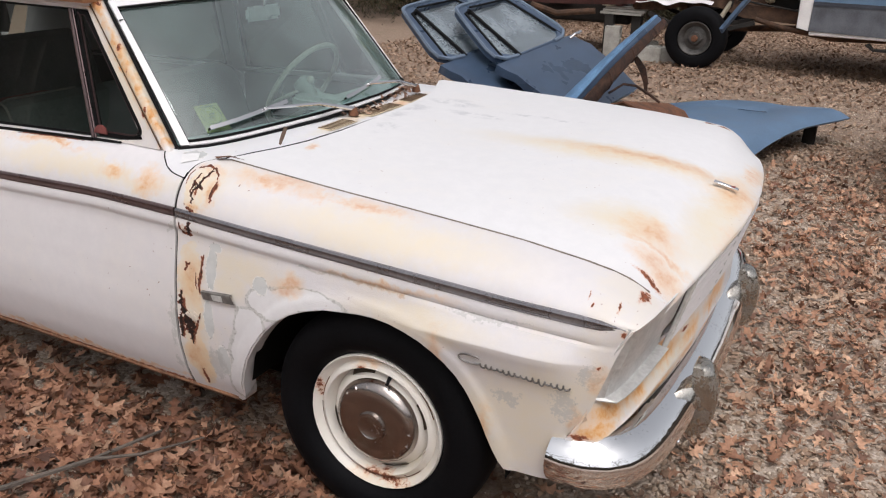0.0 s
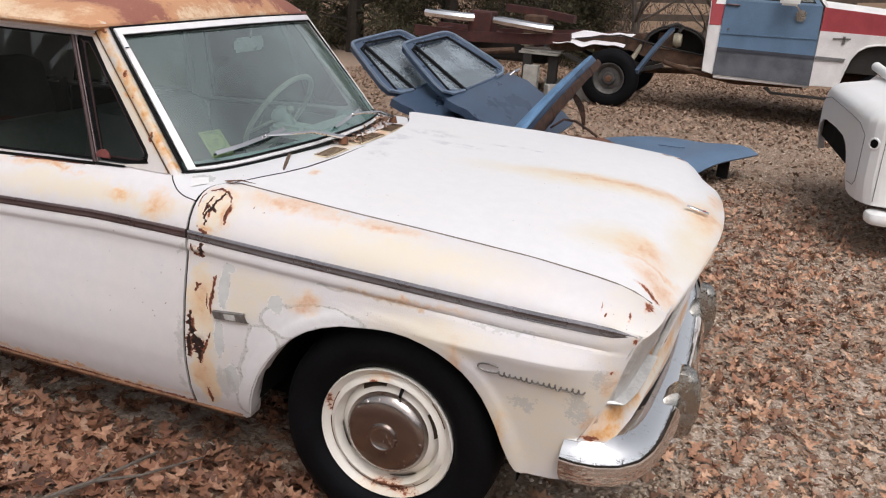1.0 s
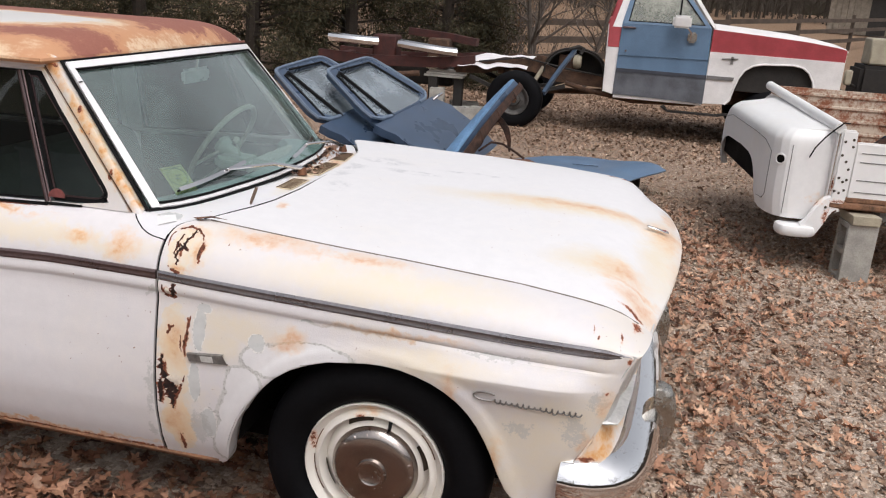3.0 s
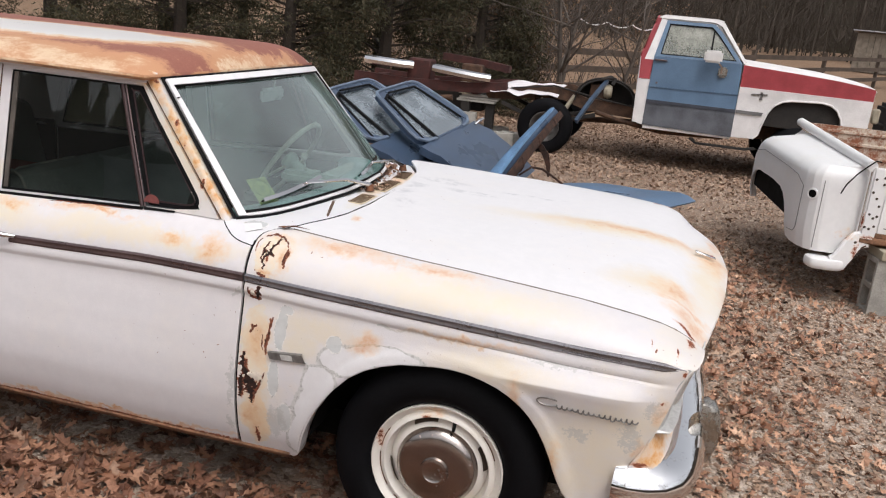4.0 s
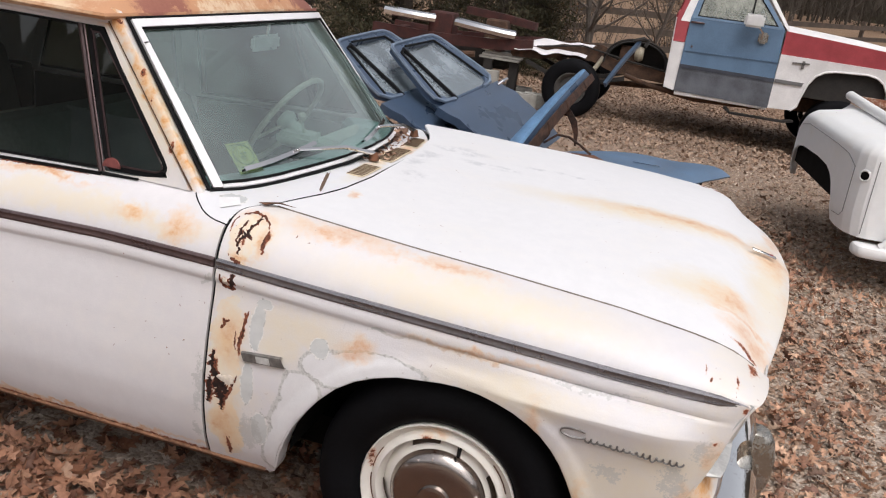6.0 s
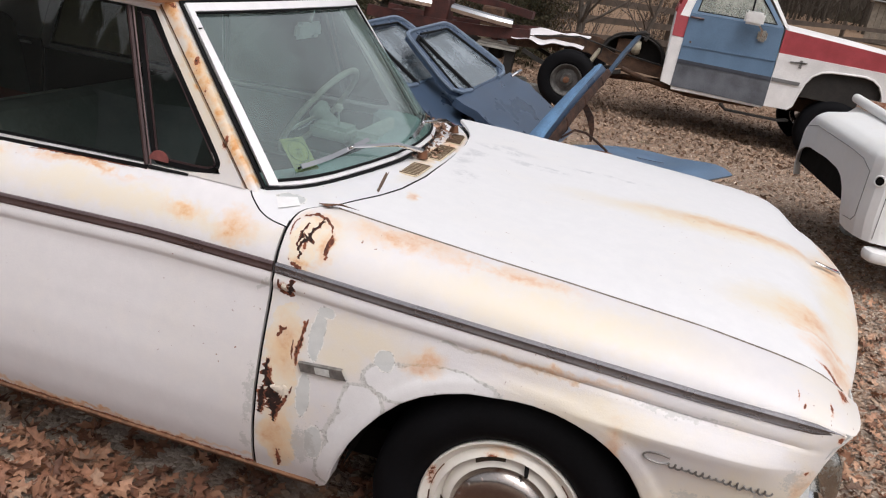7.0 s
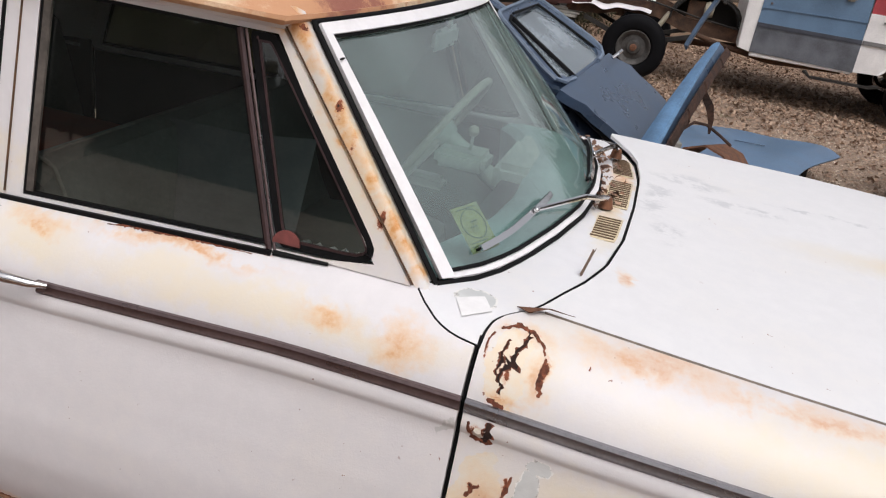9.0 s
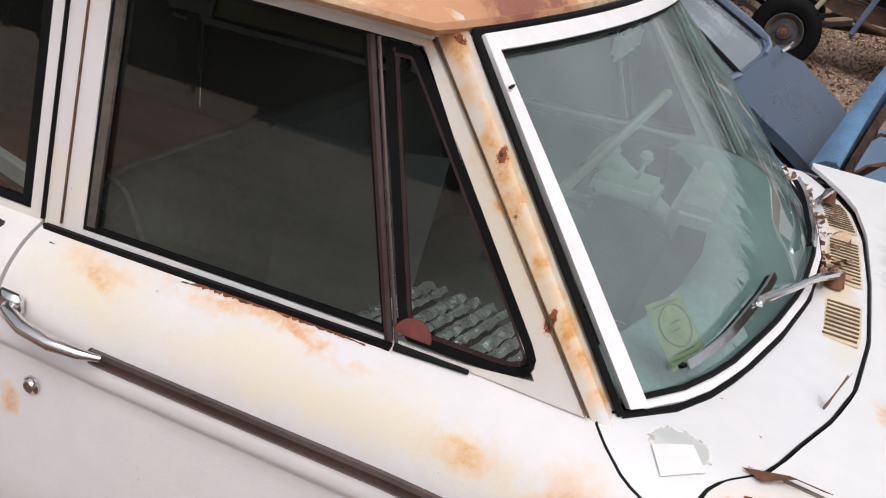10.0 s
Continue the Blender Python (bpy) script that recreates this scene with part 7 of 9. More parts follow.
    part("step_arm", sweep([V(-0.03, -0.02, 0.318), V(0.0, -0.025, 0.345), V(0.03, -0.025, 0.40), V(0.055, -0.02, 0.46), V(0.09, -0.012, 0.50), V(0.15, -0.005, 0.52)],
                           [(-0.06, -0.022), (0.045, -0.024), (0.06, -0.012), (0.06, 0.012), (0.045, 0.022), (-0.06, 0.022)], up=(0, 1, 0), taper=[1.0, 1.0, 0.95, 0.95, 1.0, 1.0]), bed_white, st)
    part("step_edge_rust", tube([V(0.045, -0.035, 0.325), V(0.075, -0.035, 0.38), V(0.105, -0.03, 0.44), V(0.15, -0.03, 0.47)], 0.006, 6), rust_plain, st, "rusty inner edge of the step")
    for x, z in ((-0.10, 0.305), (0.075, 0.487)):
        part("step_bolt", lathe([(0.0, 0.003), (0.008, 0.003), (0.010, 0.0)], 10, "y", (x, -0.072 if x < 0 else -0.042, z), side=-1), slot_dark, st)
    # strap over the rail
    part("strap", tube([V(-0.075, 0.01, 0.80), V(-0.05, 0.005, 0.87), V(0.0, 0.0, 0.945), V(0.05, -0.025, 1.01), V(0.09, -0.03, 1.05), V(0.13, -0.01, 1.045)], 0.0045, 6), rubber, t, "black rubber strap")
    # loose blue panel in the bed
    p = thing("blue_fender_panel", "dark blue curved panel lying in the truck bed", "car part", loc=(2.52, 3.20, 0.54))
    rows = [[V(-0.25 + 0.62 * i / 8, 0.05 * j, 0.36 + 0.14 * math.sin(math.pi * (0.15 + 0.7 * i / 8)) - 0.02 * j) for i in range(9)] for j in range(9)]
    part("panel", grid(rows), blue_dark, p, thick=0.012)
    part("panel_leg", box((0.06, 0.2, 0.17), (0.4, 0.03, 0.36), 0.01), blue_dark, p)


blue_mid = plain("blue_mid", (0.105, 0.175, 0.275), 0.4, 0.1, 0.2, 4, 0.05)
blue_faded = plain("blue_faded", (0.052, 0.080, 0.130), 0.30, 0.1, 0.22, 4, 0.05)
blue_pale = plain("blue_pale", (0.13, 0.17, 0.23), 0.4, 0.0, 0.3, 9, 0.1)
blue_bright = plain("blue_edge", (0.10, 0.20, 0.34), 0.45, 0.0, 0.3, 9, 0.1)
rust_deep = plain("rust_deep", (0.042, 0.020, 0.013), 0.9, 0, 0.85, 22, 0.6)
blue_dark = plain("blue_dark", (0.035, 0.06, 0.10), 0.35, 0.1, 0.3, 5, 0.05)
build_bed()


def block(at, turn=0.0, stand=True):
    """A hollow concrete block."""
    t = thing("concrete_block", "weathered grey hollow concrete block on the ground", "block", "concrete blocks", at, turn)
    bm = bmesh.new()
    w, d, h = 0.195, 0.195, 0.40
    for c, s in (((-w / 2 + 0.016, 0, h / 2), (0.032, d, h)), ((w / 2 - 0.016, 0, h / 2), (0.032, d, h)), ((0, 0, 0.018), (w - 0.064, d, 0.036)), ((0, 0, h / 2), (w - 0.064, d, 0.036)), ((0, 0, h - 0.018), (w - 0.064, d, 0.036))):
        box(c, s, 0.004, bm)
    ob = part("block_body", bm, concrete, t)
    if not stand:
        ob.matrix_basis = pose(0, 0, d / 2, 90, 0, 90)
    else:
        ob.matrix_basis = pose(0, 0, 0, 0, 0, 90)
    return t


for at, turn, st in (((2.19, 3.03, 0), 8, True), ((3.05, 3.12, 0), 5, True), ((2.05, 4.85, 0), 5, True), ((2.9, 4.92, 0), 5, True)):
    block(at, turn, st)
    t = thing("wood_shim", "short weathered plank on a concrete block", "plank", "shims", (at[0], at[1], 0.40), turn)
    part("plank", box((0, 0, 0.032), (0.18, 0.24, 0.062), 0.004), tan_metal, t)


# ---- heap of blue car parts ----
def build_blue_door(m, label, pull=True):
    """A car door with its window frame; x runs along the door, z up it, the skin faces -y."""
    t = thing("loose_car_door", label, "car door", "loose car doors")
    L, hs, ht = 1.02, 0.60, 1.15
    bm = bmesh.new()
    rows = []
    for k in range(9):
        z = hs * k / 8
        bulge = 0.045 * math.sin(math.pi * (0.1 + 0.8 * k / 8))
        rows.append([V(x, -bulge - (0.012 if 0.40 < z < 0.47 else 0), z) for x in span(0.0 + 0.10 * (1 - k / 8) ** 2, L - 0.02 * (k / 8), 0.12)])
    skin = part("door_skin", tidy(grid(rows, bm)), blue_faded, t, "dull dark blue door skin", thick=0.05, offset=-1)
    out = [(0.0, hs), (0.24, ht - 0.03), (0.30, ht), (0.86, ht), (0.93, ht - 0.05), (1.0, hs)]
    inn = [(0.10, hs + 0.015), (0.285, ht - 0.075), (0.325, ht - 0.055), (0.82, ht - 0.055), (0.86, ht - 0.085), (0.93, hs + 0.015)]
    out, inn = rounded(out, 0.26, 3), rounded(inn, 0.26, 3)
    bm = bmesh.new()
    a = [bm.verts.new(V(x, 0.06 * (z - hs), z)) for x, z in out]
    b = [bm.verts.new(V(x, 0.06 * (z - hs), z)) for x, z in inn]
    for i in range(len(a)):
        j = (i + 1) % len(a)
        bm.faces.new((a[i], a[j], b[j], b[i]))
    bmesh.ops.recalc_face_normals(bm, faces=bm.faces)
    fr = part("window_frame", bm, blue_faded, t, "blue window frame", thick=0.035, offset=0)
    part("frame_edge", tube([V(x, 0.06 * (z - hs) - 0.02, z) for x, z in out], 0.013, 6), blue_pale, fr)
    part("glass", sheet_from_polygon([V(x, 0.06 * (z - hs) + 0.004, z) for x, z in inn]), door_glass, fr, "door glass with a pale painted sky haze", thick=0.004).visible_shadow = False
    part("vent_bar", tube([V(0.29, -0.012, hs), V(0.36, 0.015, ht - 0.05)], 0.012, 6), rubber, fr)
    part("vent_frame", tube([V(0.11, -0.012, hs + 0.02), V(0.285, 0.012, ht - 0.08), V(0.355, 0.015, ht - 0.06)], 0.012, 6), rubber, fr)
    part("inner_edge", tube([V(0.36, -0.008, ht - 0.055), V(0.82, 0.012, ht - 0.055), V(0.92, -0.01, hs + 0.02)], 0.008, 6), rubber, fr)
    if pull:
        part("door_handle", tube([V(0.86, -0.05, hs - 0.045), V(0.89, -0.08, hs - 0.05), V(0.985, -0.08, hs - 0.05)], 0.011, 8), clean_chrome, skin, "chrome door handle")
    part("latch", box((1.0, 0.01, hs - 0.1), (0.03, 0.05, 0.09), 0.006), frame_black, skin)
    part("inner_panel", box((0.53, 0.05, 0.30), (0.86, 0.02, 0.50), 0.01), frame_black, skin)
    t.matrix_basis = m
    return t


def frame_from(o, along, up):
    """A pose whose x runs along, whose z runs near up."""
    x = Vector(along).normalized()
    z = (Vector(up) - x * Vector(up).dot(x)).normalized()
    y = z.cross(x)
    return Matrix.Translation(o) @ Matrix((x, y, z)).transposed().to_4x4()


UP = V(-0.86, 0.02, 0.51)
ALONG = V(0.13, 0.985, 0.09)
sill = V(-0.965, 2.27, 0.845)
m1 = frame_from(sill - UP.normalized() * 0.60 - ALONG.normalized() * 0.10, ALONG, UP)
build_blue_door(m1, "dark blue car door with window, leaning back on a heap")
build_blue_door(Matrix.Translation((-0.30, -0.17, -0.01)) @ m1, "dark blue car door leaning behind another door", False)
t = thing("wood_pallet", "weathered wooden pallet under the heap of panels", "pallet", loc=(-0.75, 2.75, 0))
for k in range(6):
    part("slat", box((-0.5 + 0.2 * k, 0, 0.115), (0.13, 1.2, 0.022), 0.003), tan_metal, t)
for y in (-0.5, 0, 0.5):
    part("bearer", box((0, y, 0.052), (1.2, 0.09, 0.10), 0.004), tan_metal, t)
for x, y, z in ((-0.45, 2.35, 0.126), (-0.40, 3.10, 0.126), (-1.15, 2.6, 0.126)):
    b = block((x, y, z), 12 if x > -1 else 80)


def build_blue_hood():
    t = thing("loose_hood", "blue hood standing on edge with a rusty ribbed underside", "car part", loc=(0, 0, 0))
    a, b = V(-0.455, 2.02, 0.70), V(-0.235, 3.06, 1.125)
    along = (b - a)
    down = V(-0.05, 0.06, -0.25)
    rows = []
    for i in range(17):
        q = i / 16
        p = a + along * q + V(-0.006, 0, 0.014) * math.sin(math.pi * q)
        nrm = along.cross(down).normalized()
        rows.append([p + down * k * (1 - 0.72 * q) - nrm * 0.05 * math.sin(math.pi * min(1.0, k * 1.2)) for k in (0, 0.08, 0.2, 0.4, 0.6, 0.8, 1.0)])
    skin = part("hood_skin", tidy(grid(rows)), blue_faded, t, "blue outer skin", thick=0.012, offset=0)
    edge = [r[0] for r in rows]
    part("hood_edge", sweep(edge, [(-0.060, -0.040), (0.012, -0.022), (0.022, -0.004), (0.010, 0.012), (-0.022, 0.006), (-0.062, -0.028)], taper=[1.35 - 0.8 * i / 16 for i in range(17)]), blue_bright, skin, "bright blue folded edge")
    nrm = along.cross(down).normalized()
    if nrm.x < 0:
        nrm = -nrm
    inner = [[p + nrm * 0.035 for p in r[1:]] for r in rows]
    part("inner_rib_panel", tidy(grid(inner)), rust_deep, skin, "rust-brown inner panel", thick=0.006)
    for i in (2, 6, 10, 14):
        part("rib", tube([p + nrm * 0.038 for p in rows[i][1:]], 0.010, 6), rust_deep, skin)
    part("hinge_blade", sweep([V(-0.285, 2.78, 0.91), V(-0.245, 2.76, 0.87), V(-0.205, 2.75, 0.82), V(-0.18, 2.75, 0.75), V(-0.17, 2.75, 0.67)], [(-0.022, -0.004), (0.022, -0.006), (0.022, 0.004), (-0.022, 0.003)], up=(0, 1, 0), taper=[0.5, 0.9, 1.0, 0.7, 0.3]), rust_deep, skin, "bent rusty hinge blade")
    part("hinge_rod", tube([V(-0.34, 2.50, 0.70), V(-0.27, 2.56, 0.755), V(-0.20, 2.60, 0.745), V(-0.12, 2.62, 0.70), V(-0.05, 2.63, 0.655)], 0.008, 6), rust_deep, skin)
    t2 = thing("rusty_fender_well", "rust-brown domed inner fender lying in the heap", "car part", loc=(-0.20, 2.62, 0.10))
    rows = []
    for i in range(9):
        th = math.pi * (0.06 + 0.88 * i / 8)
        rows.append([V(0.30 * math.cos(th) + 0.03 * j, -0.30 + 0.12 * j, 0.60 * math.sin(th) - 0.02 * j) for j in range(6)])
    part("dome", tidy(grid(rows)), rust_plain, t2, thick=0.01)
    # the flat hood lying on the ground
    t3 = thing("loose_hood", "faded blue hood lying flat on the gravel", "car part", loc=(0.1, 4.5, 0))
    rows = []
    for i in range(21):
        u = i / 20
        row = []
        for j in range(15):
            v = j / 14
            near = V(-0.72 + 1.12 * u, 3.35 + 0.10 * u, 0)
            far_ = V(-0.50 + 1.42 * u, 5.02 + 0.30 * math.sin(math.pi * u) + 0.02 * u, 0)
            p = near.lerp(far_, v)
            p.x += 0.30 * smooth(0.55, 1.0, v) * u * 0.25 - 0.05 * math.sin(math.pi * v) * u
            z = 0.13 + 0.10 * math.sin(math.pi * min(1.0, 0.15 + 0.7 * u)) + 0.03 * math.sin(math.pi * v) + 0.10 * smooth(0.6, 1.0, u) * v - 0.04 * smooth(0.92, 1.0, u)
            row.append(p - V(0.1, 4.5, 0) + V(0, 0, z))
        rows.append(row)
    s = part("hood_skin", tidy(grid(rows)), blue_mid, t3, thick=0.014)
    part("hood_lip", sweep([p + V(0, 0, -0.02) for p in edge], [(-0.01, -0.03), (0.006, -0.03), (0.008, 0.012), (-0.03, 0.02)]), blue_dark, s, "dark folded front edge")
    e = edge[-1]
    part("hinge", tube([e + V(-0.08, -0.03, -0.01), e + V(0.03, 0.0, 0.03), e + V(0.09, 0.02, 0.01), e + V(0.06, -0.02, -0.06)], 0.022, 8), frame_black, s, "dark hinge bracket")
    part("scratch", tube([V(0.05, 0.22, 0.262), V(0.16, 0.20, 0.266), V(0.28, 0.22, 0.266)], 0.004, 5), blue_dark, s)
    part("edge_foot", box((-0.55, -1.0, 0.06), (0.10, 0.10, 0.14), 0.01), frame_black, s)
    part("edge_foot", box((0.62, 0.45, 0.10), (0.10, 0.10, 0.20), 0.01), frame_black, s)
    part("edge_foot", box((0.2, -1.0, 0.09), (0.10, 0.10, 0.18), 0.01), frame_black, s)


build_blue_hood()


# ---- heap of bumpers and frames ----
def build_heap():
    t = thing("rusty_chassis", "rusty red-brown chassis frame lying on blocks", "car part", loc=(-2.6, 8.9, 0))
    for y in (-0.35, 0.55):
        part("frame_rail", sweep([V(-1.2, y, 0.72), V(-0.4, y, 0.70), V(0.5, y, 0.74), V(1.05, y, 0.80)], [(-0.04, -0.07), (0.04, -0.07), (0.04, 0.07), (-0.04, 0.07)]), red_brown, t)
    for x in (-1.0, -0.2, 0.6):
        part("cross_member", box((x, 0.1, 0.70), (0.10, 0.95, 0.09), 0.01), red_brown, t)
    part("upper_rail", sweep([V(-0.05, 0.25, 1.10), V(0.5, 0.2, 1.07), V(0.98, 0.1, 1.02)], [(-0.05, -0.05), (0.05, -0.05), (0.05, 0.05), (-0.05, 0.05)]), red_brown, t, "red-brown steel channel")
    part("spring_tower", box((-0.25, -0.2, 0.90), (0.34, 0.3, 0.30), 0.02), red_brown, t)
    part("spring_tower", box((0.45, 0.1, 0.90), (0.30, 0.3, 0.28), 0.02), frame_rust, t)
    part("control_arm", tube([V(-0.6, -0.4, 0.60), V(-0.2, -0.5, 0.52), V(0.3, -0.42, 0.58)], 0.04, 8), frame_rust, t)
    part("dark_mass", box((-0.1, 0.2, 0.55), (1.6, 0.7, 0.30), 0.04), frame_black, t)
    for x0, x1, z0, z1, lab in ((-3.63, -2.92, 0.975, 0.955, "dented chrome bumper bar on a rusty chassis"), (-2.62, -1.80, 0.955, 0.895, "bright chrome bumper bar on a rusty chassis")):
        b = thing("loose_bumper", lab, "bumper", "loose bumpers", ((x0 + x1) / 2, 8.45, (z0 + z1) / 2 - 0.07))
        h = (x1 - x0) / 2
        pts = [V(-h, 0.05, 0.07 + (z0 - z1) / 2), V(-h * 0.6, -0.01, 0.07 + (z0 - z1) / 3), V(0, -0.03, 0.07), V(h * 0.6, -0.01, 0.07 - (z0 - z1) / 3), V(h, 0.05, 0.07 - (z0 - z1) / 2)]
        part("bar", sweep(pts, [(0.0, -0.06), (0.03, -0.045), (0.045, 0.0), (0.03, 0.04), (-0.01, 0.06), (-0.02, 0.05), (0.0, 0.0), (-0.02, -0.05)]), clean_chrome if x0 > -3 else bumper_chrome, b)
        for q in (-0.5, 0.5):
            part("bracket", box((h * q, 0.10, 0.04), (0.05, 0.2, 0.06), 0.006), red_brown, b)
    for at, turn, st in (((-3.3, 8.5, 0), 10, True), ((-2.05, 8.55, 0), 5, True), ((-1.93, 8.9, 0), 15, False), ((-3.45, 9.3, 0), 0, True), ((-1.55, 8.5, 0), 8, False), ((-1.75, 8.25, 0), 30, False), ((-2.9, 8.3, 0), 60, False)):
        block(at, turn, st)
    # planks and small engine pieces at the frame's end
    p = thing("plank_stack", "stack of grey weathered planks and tin on blocks", "planks", loc=(-1.98, 8.62, 0))
    for k in range(3):
        part("plank", box((0.03 * k, 0.02 * k, 0.56 + 0.035 * k), (0.55, 0.14, 0.03), 0.003, m=Matrix.Rotation(0.08 * k, 4, "Z")), concrete, p)
    part("tin_can", lathe([(0.0, 0.0), (0.085, 0.0), (0.085, 0.15), (0.075, 0.155), (0.0, 0.15)], 20, "z", (-0.18, -0.02, 0.65)), tan_metal, p)
    part("plank_leg", box((-0.15, 0, 0.28), (0.12, 0.12, 0.56), 0.005), frame_black, p)
    part("plank_leg", box((0.2, 0.05, 0.28), (0.12, 0.12, 0.56), 0.005), frame_black, p)
    # engine and tan box beyond the truck
    e = thing("scrap_engine", "black scrap engine with a tan metal box on it", "engine", loc=(3.75, 9.6, 0))
    part("engine_block", box((0.1, 0, 0.72), (0.75, 0.7, 0.80), 0.05, seg=2), frame_black, e)
    part("engine_foot", box((0.1, 0, 0.17), (0.5, 0.5, 0.36), 0.02), frame_black, e)
    part("tan_box", box((0.05, -0.1, 1.30), (0.50, 0.42, 0.34), 0.02), tan_metal, e)
    part("air_cleaner", lathe([(0.0, 0.09), (0.14, 0.085), (0.16, 0.05), (0.16, 0.0)], 20, "z", (0.38, -0.2, 1.12)), frame_black, e)
    part("light_pod", box((-0.42, -0.35, 0.95), (0.10, 0.06, 0.20), 0.02), tan_metal, e)
    part("pod_arm", tube([V(-0.42, -0.33, 0.88), V(-0.2, -0.2, 0.8)], 0.02, 8), frame_black, e)


build_heap()

# ---- fence and shed ----
fence_wood = plain("fence_wood", (0.075, 0.055, 0.042), 0.9, 0, 0.4, 3, 0.3)
shed_wood = plain("shed_wood", (0.20, 0.17, 0.135), 0.9, 0, 0.3, 4, 0.3)
tin_roof = plain("tin_roof", (0.36, 0.36, 0.37), 0.5, 0.4, 0.2, 3, 0.1)


def build_fence():
    t = thing("board_fence", "dark weathered three-board fence across the field", "fence")
    a, b = V(-2.6, 14.0, 0), V(22.0, 58.0, 0)
    stops = [a.lerp(b, 0.115 * k) for k in range(10)]
    for p in stops:
        p.z = ground_height(p.x, p.y)
    d = (b - a).normalized()
    turn = math.atan2(d.y, d.x)
    for p in stops:
        part("post", box((0, 0, 0.66), (0.12, 0.12, 1.42), 0.01, m=Matrix.Translation(p) @ Matrix.Rotation(turn, 4, "Z")), fence_wood, t)
    off = V(d.y, -d.x, 0) * 0.08
    for p, q in zip(stops, stops[1:]):
        for z in (0.42, 0.80, 1.18):
            part("rail", sweep([p + off + V(0, 0, z), q + off + V(0, 0, z - 0.02)], [(-0.018, -0.07), (0.018, -0.07), (0.018, 0.07), (-0.018, 0.07)]), fence_wood, t)
    # light string along the near boards
    s = thing("light_string", "pale festoon string hanging along the fence", "string", loc=(0, 0, 0))
    pts = []
    for k in range(41):
        q = k / 40
        x = -1.25 + 1.55 * q
        pts.append(V(x, 14.4 + 2.2 * q, 1.86 - 0.085 * abs(math.sin(math.pi * q * 3.2)) ** 0.8 * -1 * -1))
    part("string", tube(pts, 0.012, 5), cloth_white, s)


build_fence()


def build_shed():
    t = thing("wood_shed", "grey board shed with a flat tin roof at the field's edge", "shed", loc=(12.3, 47.5, 0.85), turn=-12)
    for x in span(-1.8, 1.8, 0.3):
        part("wall_board", box((x, 0, 1.05), (0.28, 0.04, 2.1), 0.008), shed_wood, t)
        part("wall_board", box((x, 2.6, 1.05), (0.28, 0.04, 2.1), 0.008), shed_wood, t)
    for y in span(0.2, 2.4, 0.3):
        part("wall_board", box((-1.93, y, 1.05), (0.04, 0.28, 2.1), 0.008), shed_wood, t)
        part("wall_board", box((1.93, y, 1.05), (0.04, 0.28, 2.1), 0.008), shed_wood, t)
    # black plate over the boards, standing for the shade of an open door
    part("doorway_shade", box((0.5, -0.03, 0.95), (0.9, 0.03, 1.9)), frame_black, t)
    part("roof", box((0, 1.3, 2.16), (4.4, 3.2, 0.07), 0.01), tin_roof, t, "dull tin roof")


build_shed()


# ---- plants ----
def fast_mesh(name, verts, faces, material, sides):
    """A large mesh straight from arrays; faces all have the same number of sides."""
    me = bpy.data.meshes.new(name)
    me.vertices.add(len(verts))
    me.vertices.foreach_set("co", np.asarray(verts, np.float32).ravel())
    f = np.asarray(faces, np.int32)
    me.loops.add(f.size)
    me.loops.foreach_set("vertex_index", f.ravel())
    me.polygons.add(len(f))
    me.polygons.foreach_set("loop_start", np.arange(0, f.size, sides, dtype=np.int32))
    me.materials.append(material)
    me.update(calc_edges=True)
    me.validate()
    return me


def island_material(name, colors, rough=0.8, scale=6.0, sheen=0.0):
    """A colour for each loose piece, with mottling inside it."""
    n = Nodes(name, rough)
    g = n.t.nodes.new("ShaderNodeNewGeometry")
    r = n.t.nodes.new("ShaderNodeValToRGB")
    n.put(r.inputs[0], g.outputs["Random Per Island"])
    el = r.color_ramp.elements
    while len(el) < len(colors):
        el.new(0.5)
    for k, c in enumerate(colors):
        el[k].position, el[k].color = k / (len(colors) - 1), (*c, 1)
    f = n.ramp(n.noise(scale, 4, 0.6), 0.3, 0.7)
    dark = n.vec("MULTIPLY", r.outputs[0], (0.68, 0.66, 0.64))
    n.set(Base_Color=n.mix(f, dark, r.outputs[0]))
    return n.m


rng = np.random.default_rng(4)


def turns(n, tilt):
    """Random turns: any heading, tipped by up to about tilt radians."""
    a, b, c = rng.uniform(0, 2 * np.pi, n), rng.normal(0, tilt, n), rng.normal(0, tilt, n)
    ca, sa, cb, sb, cc, sc = np.cos(a), np.sin(a), np.cos(b), np.sin(b), np.cos(c), np.sin(c)
    z, o = np.zeros(n), np.ones(n)
    ra = np.stack([np.stack([ca, -sa, z], -1), np.stack([sa, ca, z], -1), np.stack([z, z, o], -1)], 1)
    rb = np.stack([np.stack([cb, z, sb], -1), np.stack([z, o, z], -1), np.stack([-sb, z, cb], -1)], 1)
    rc = np.stack([np.stack([o, z, z], -1), np.stack([z, cc, -sc], -1), np.stack([z, sc, cc], -1)], 1)
    return ra @ rb @ rc


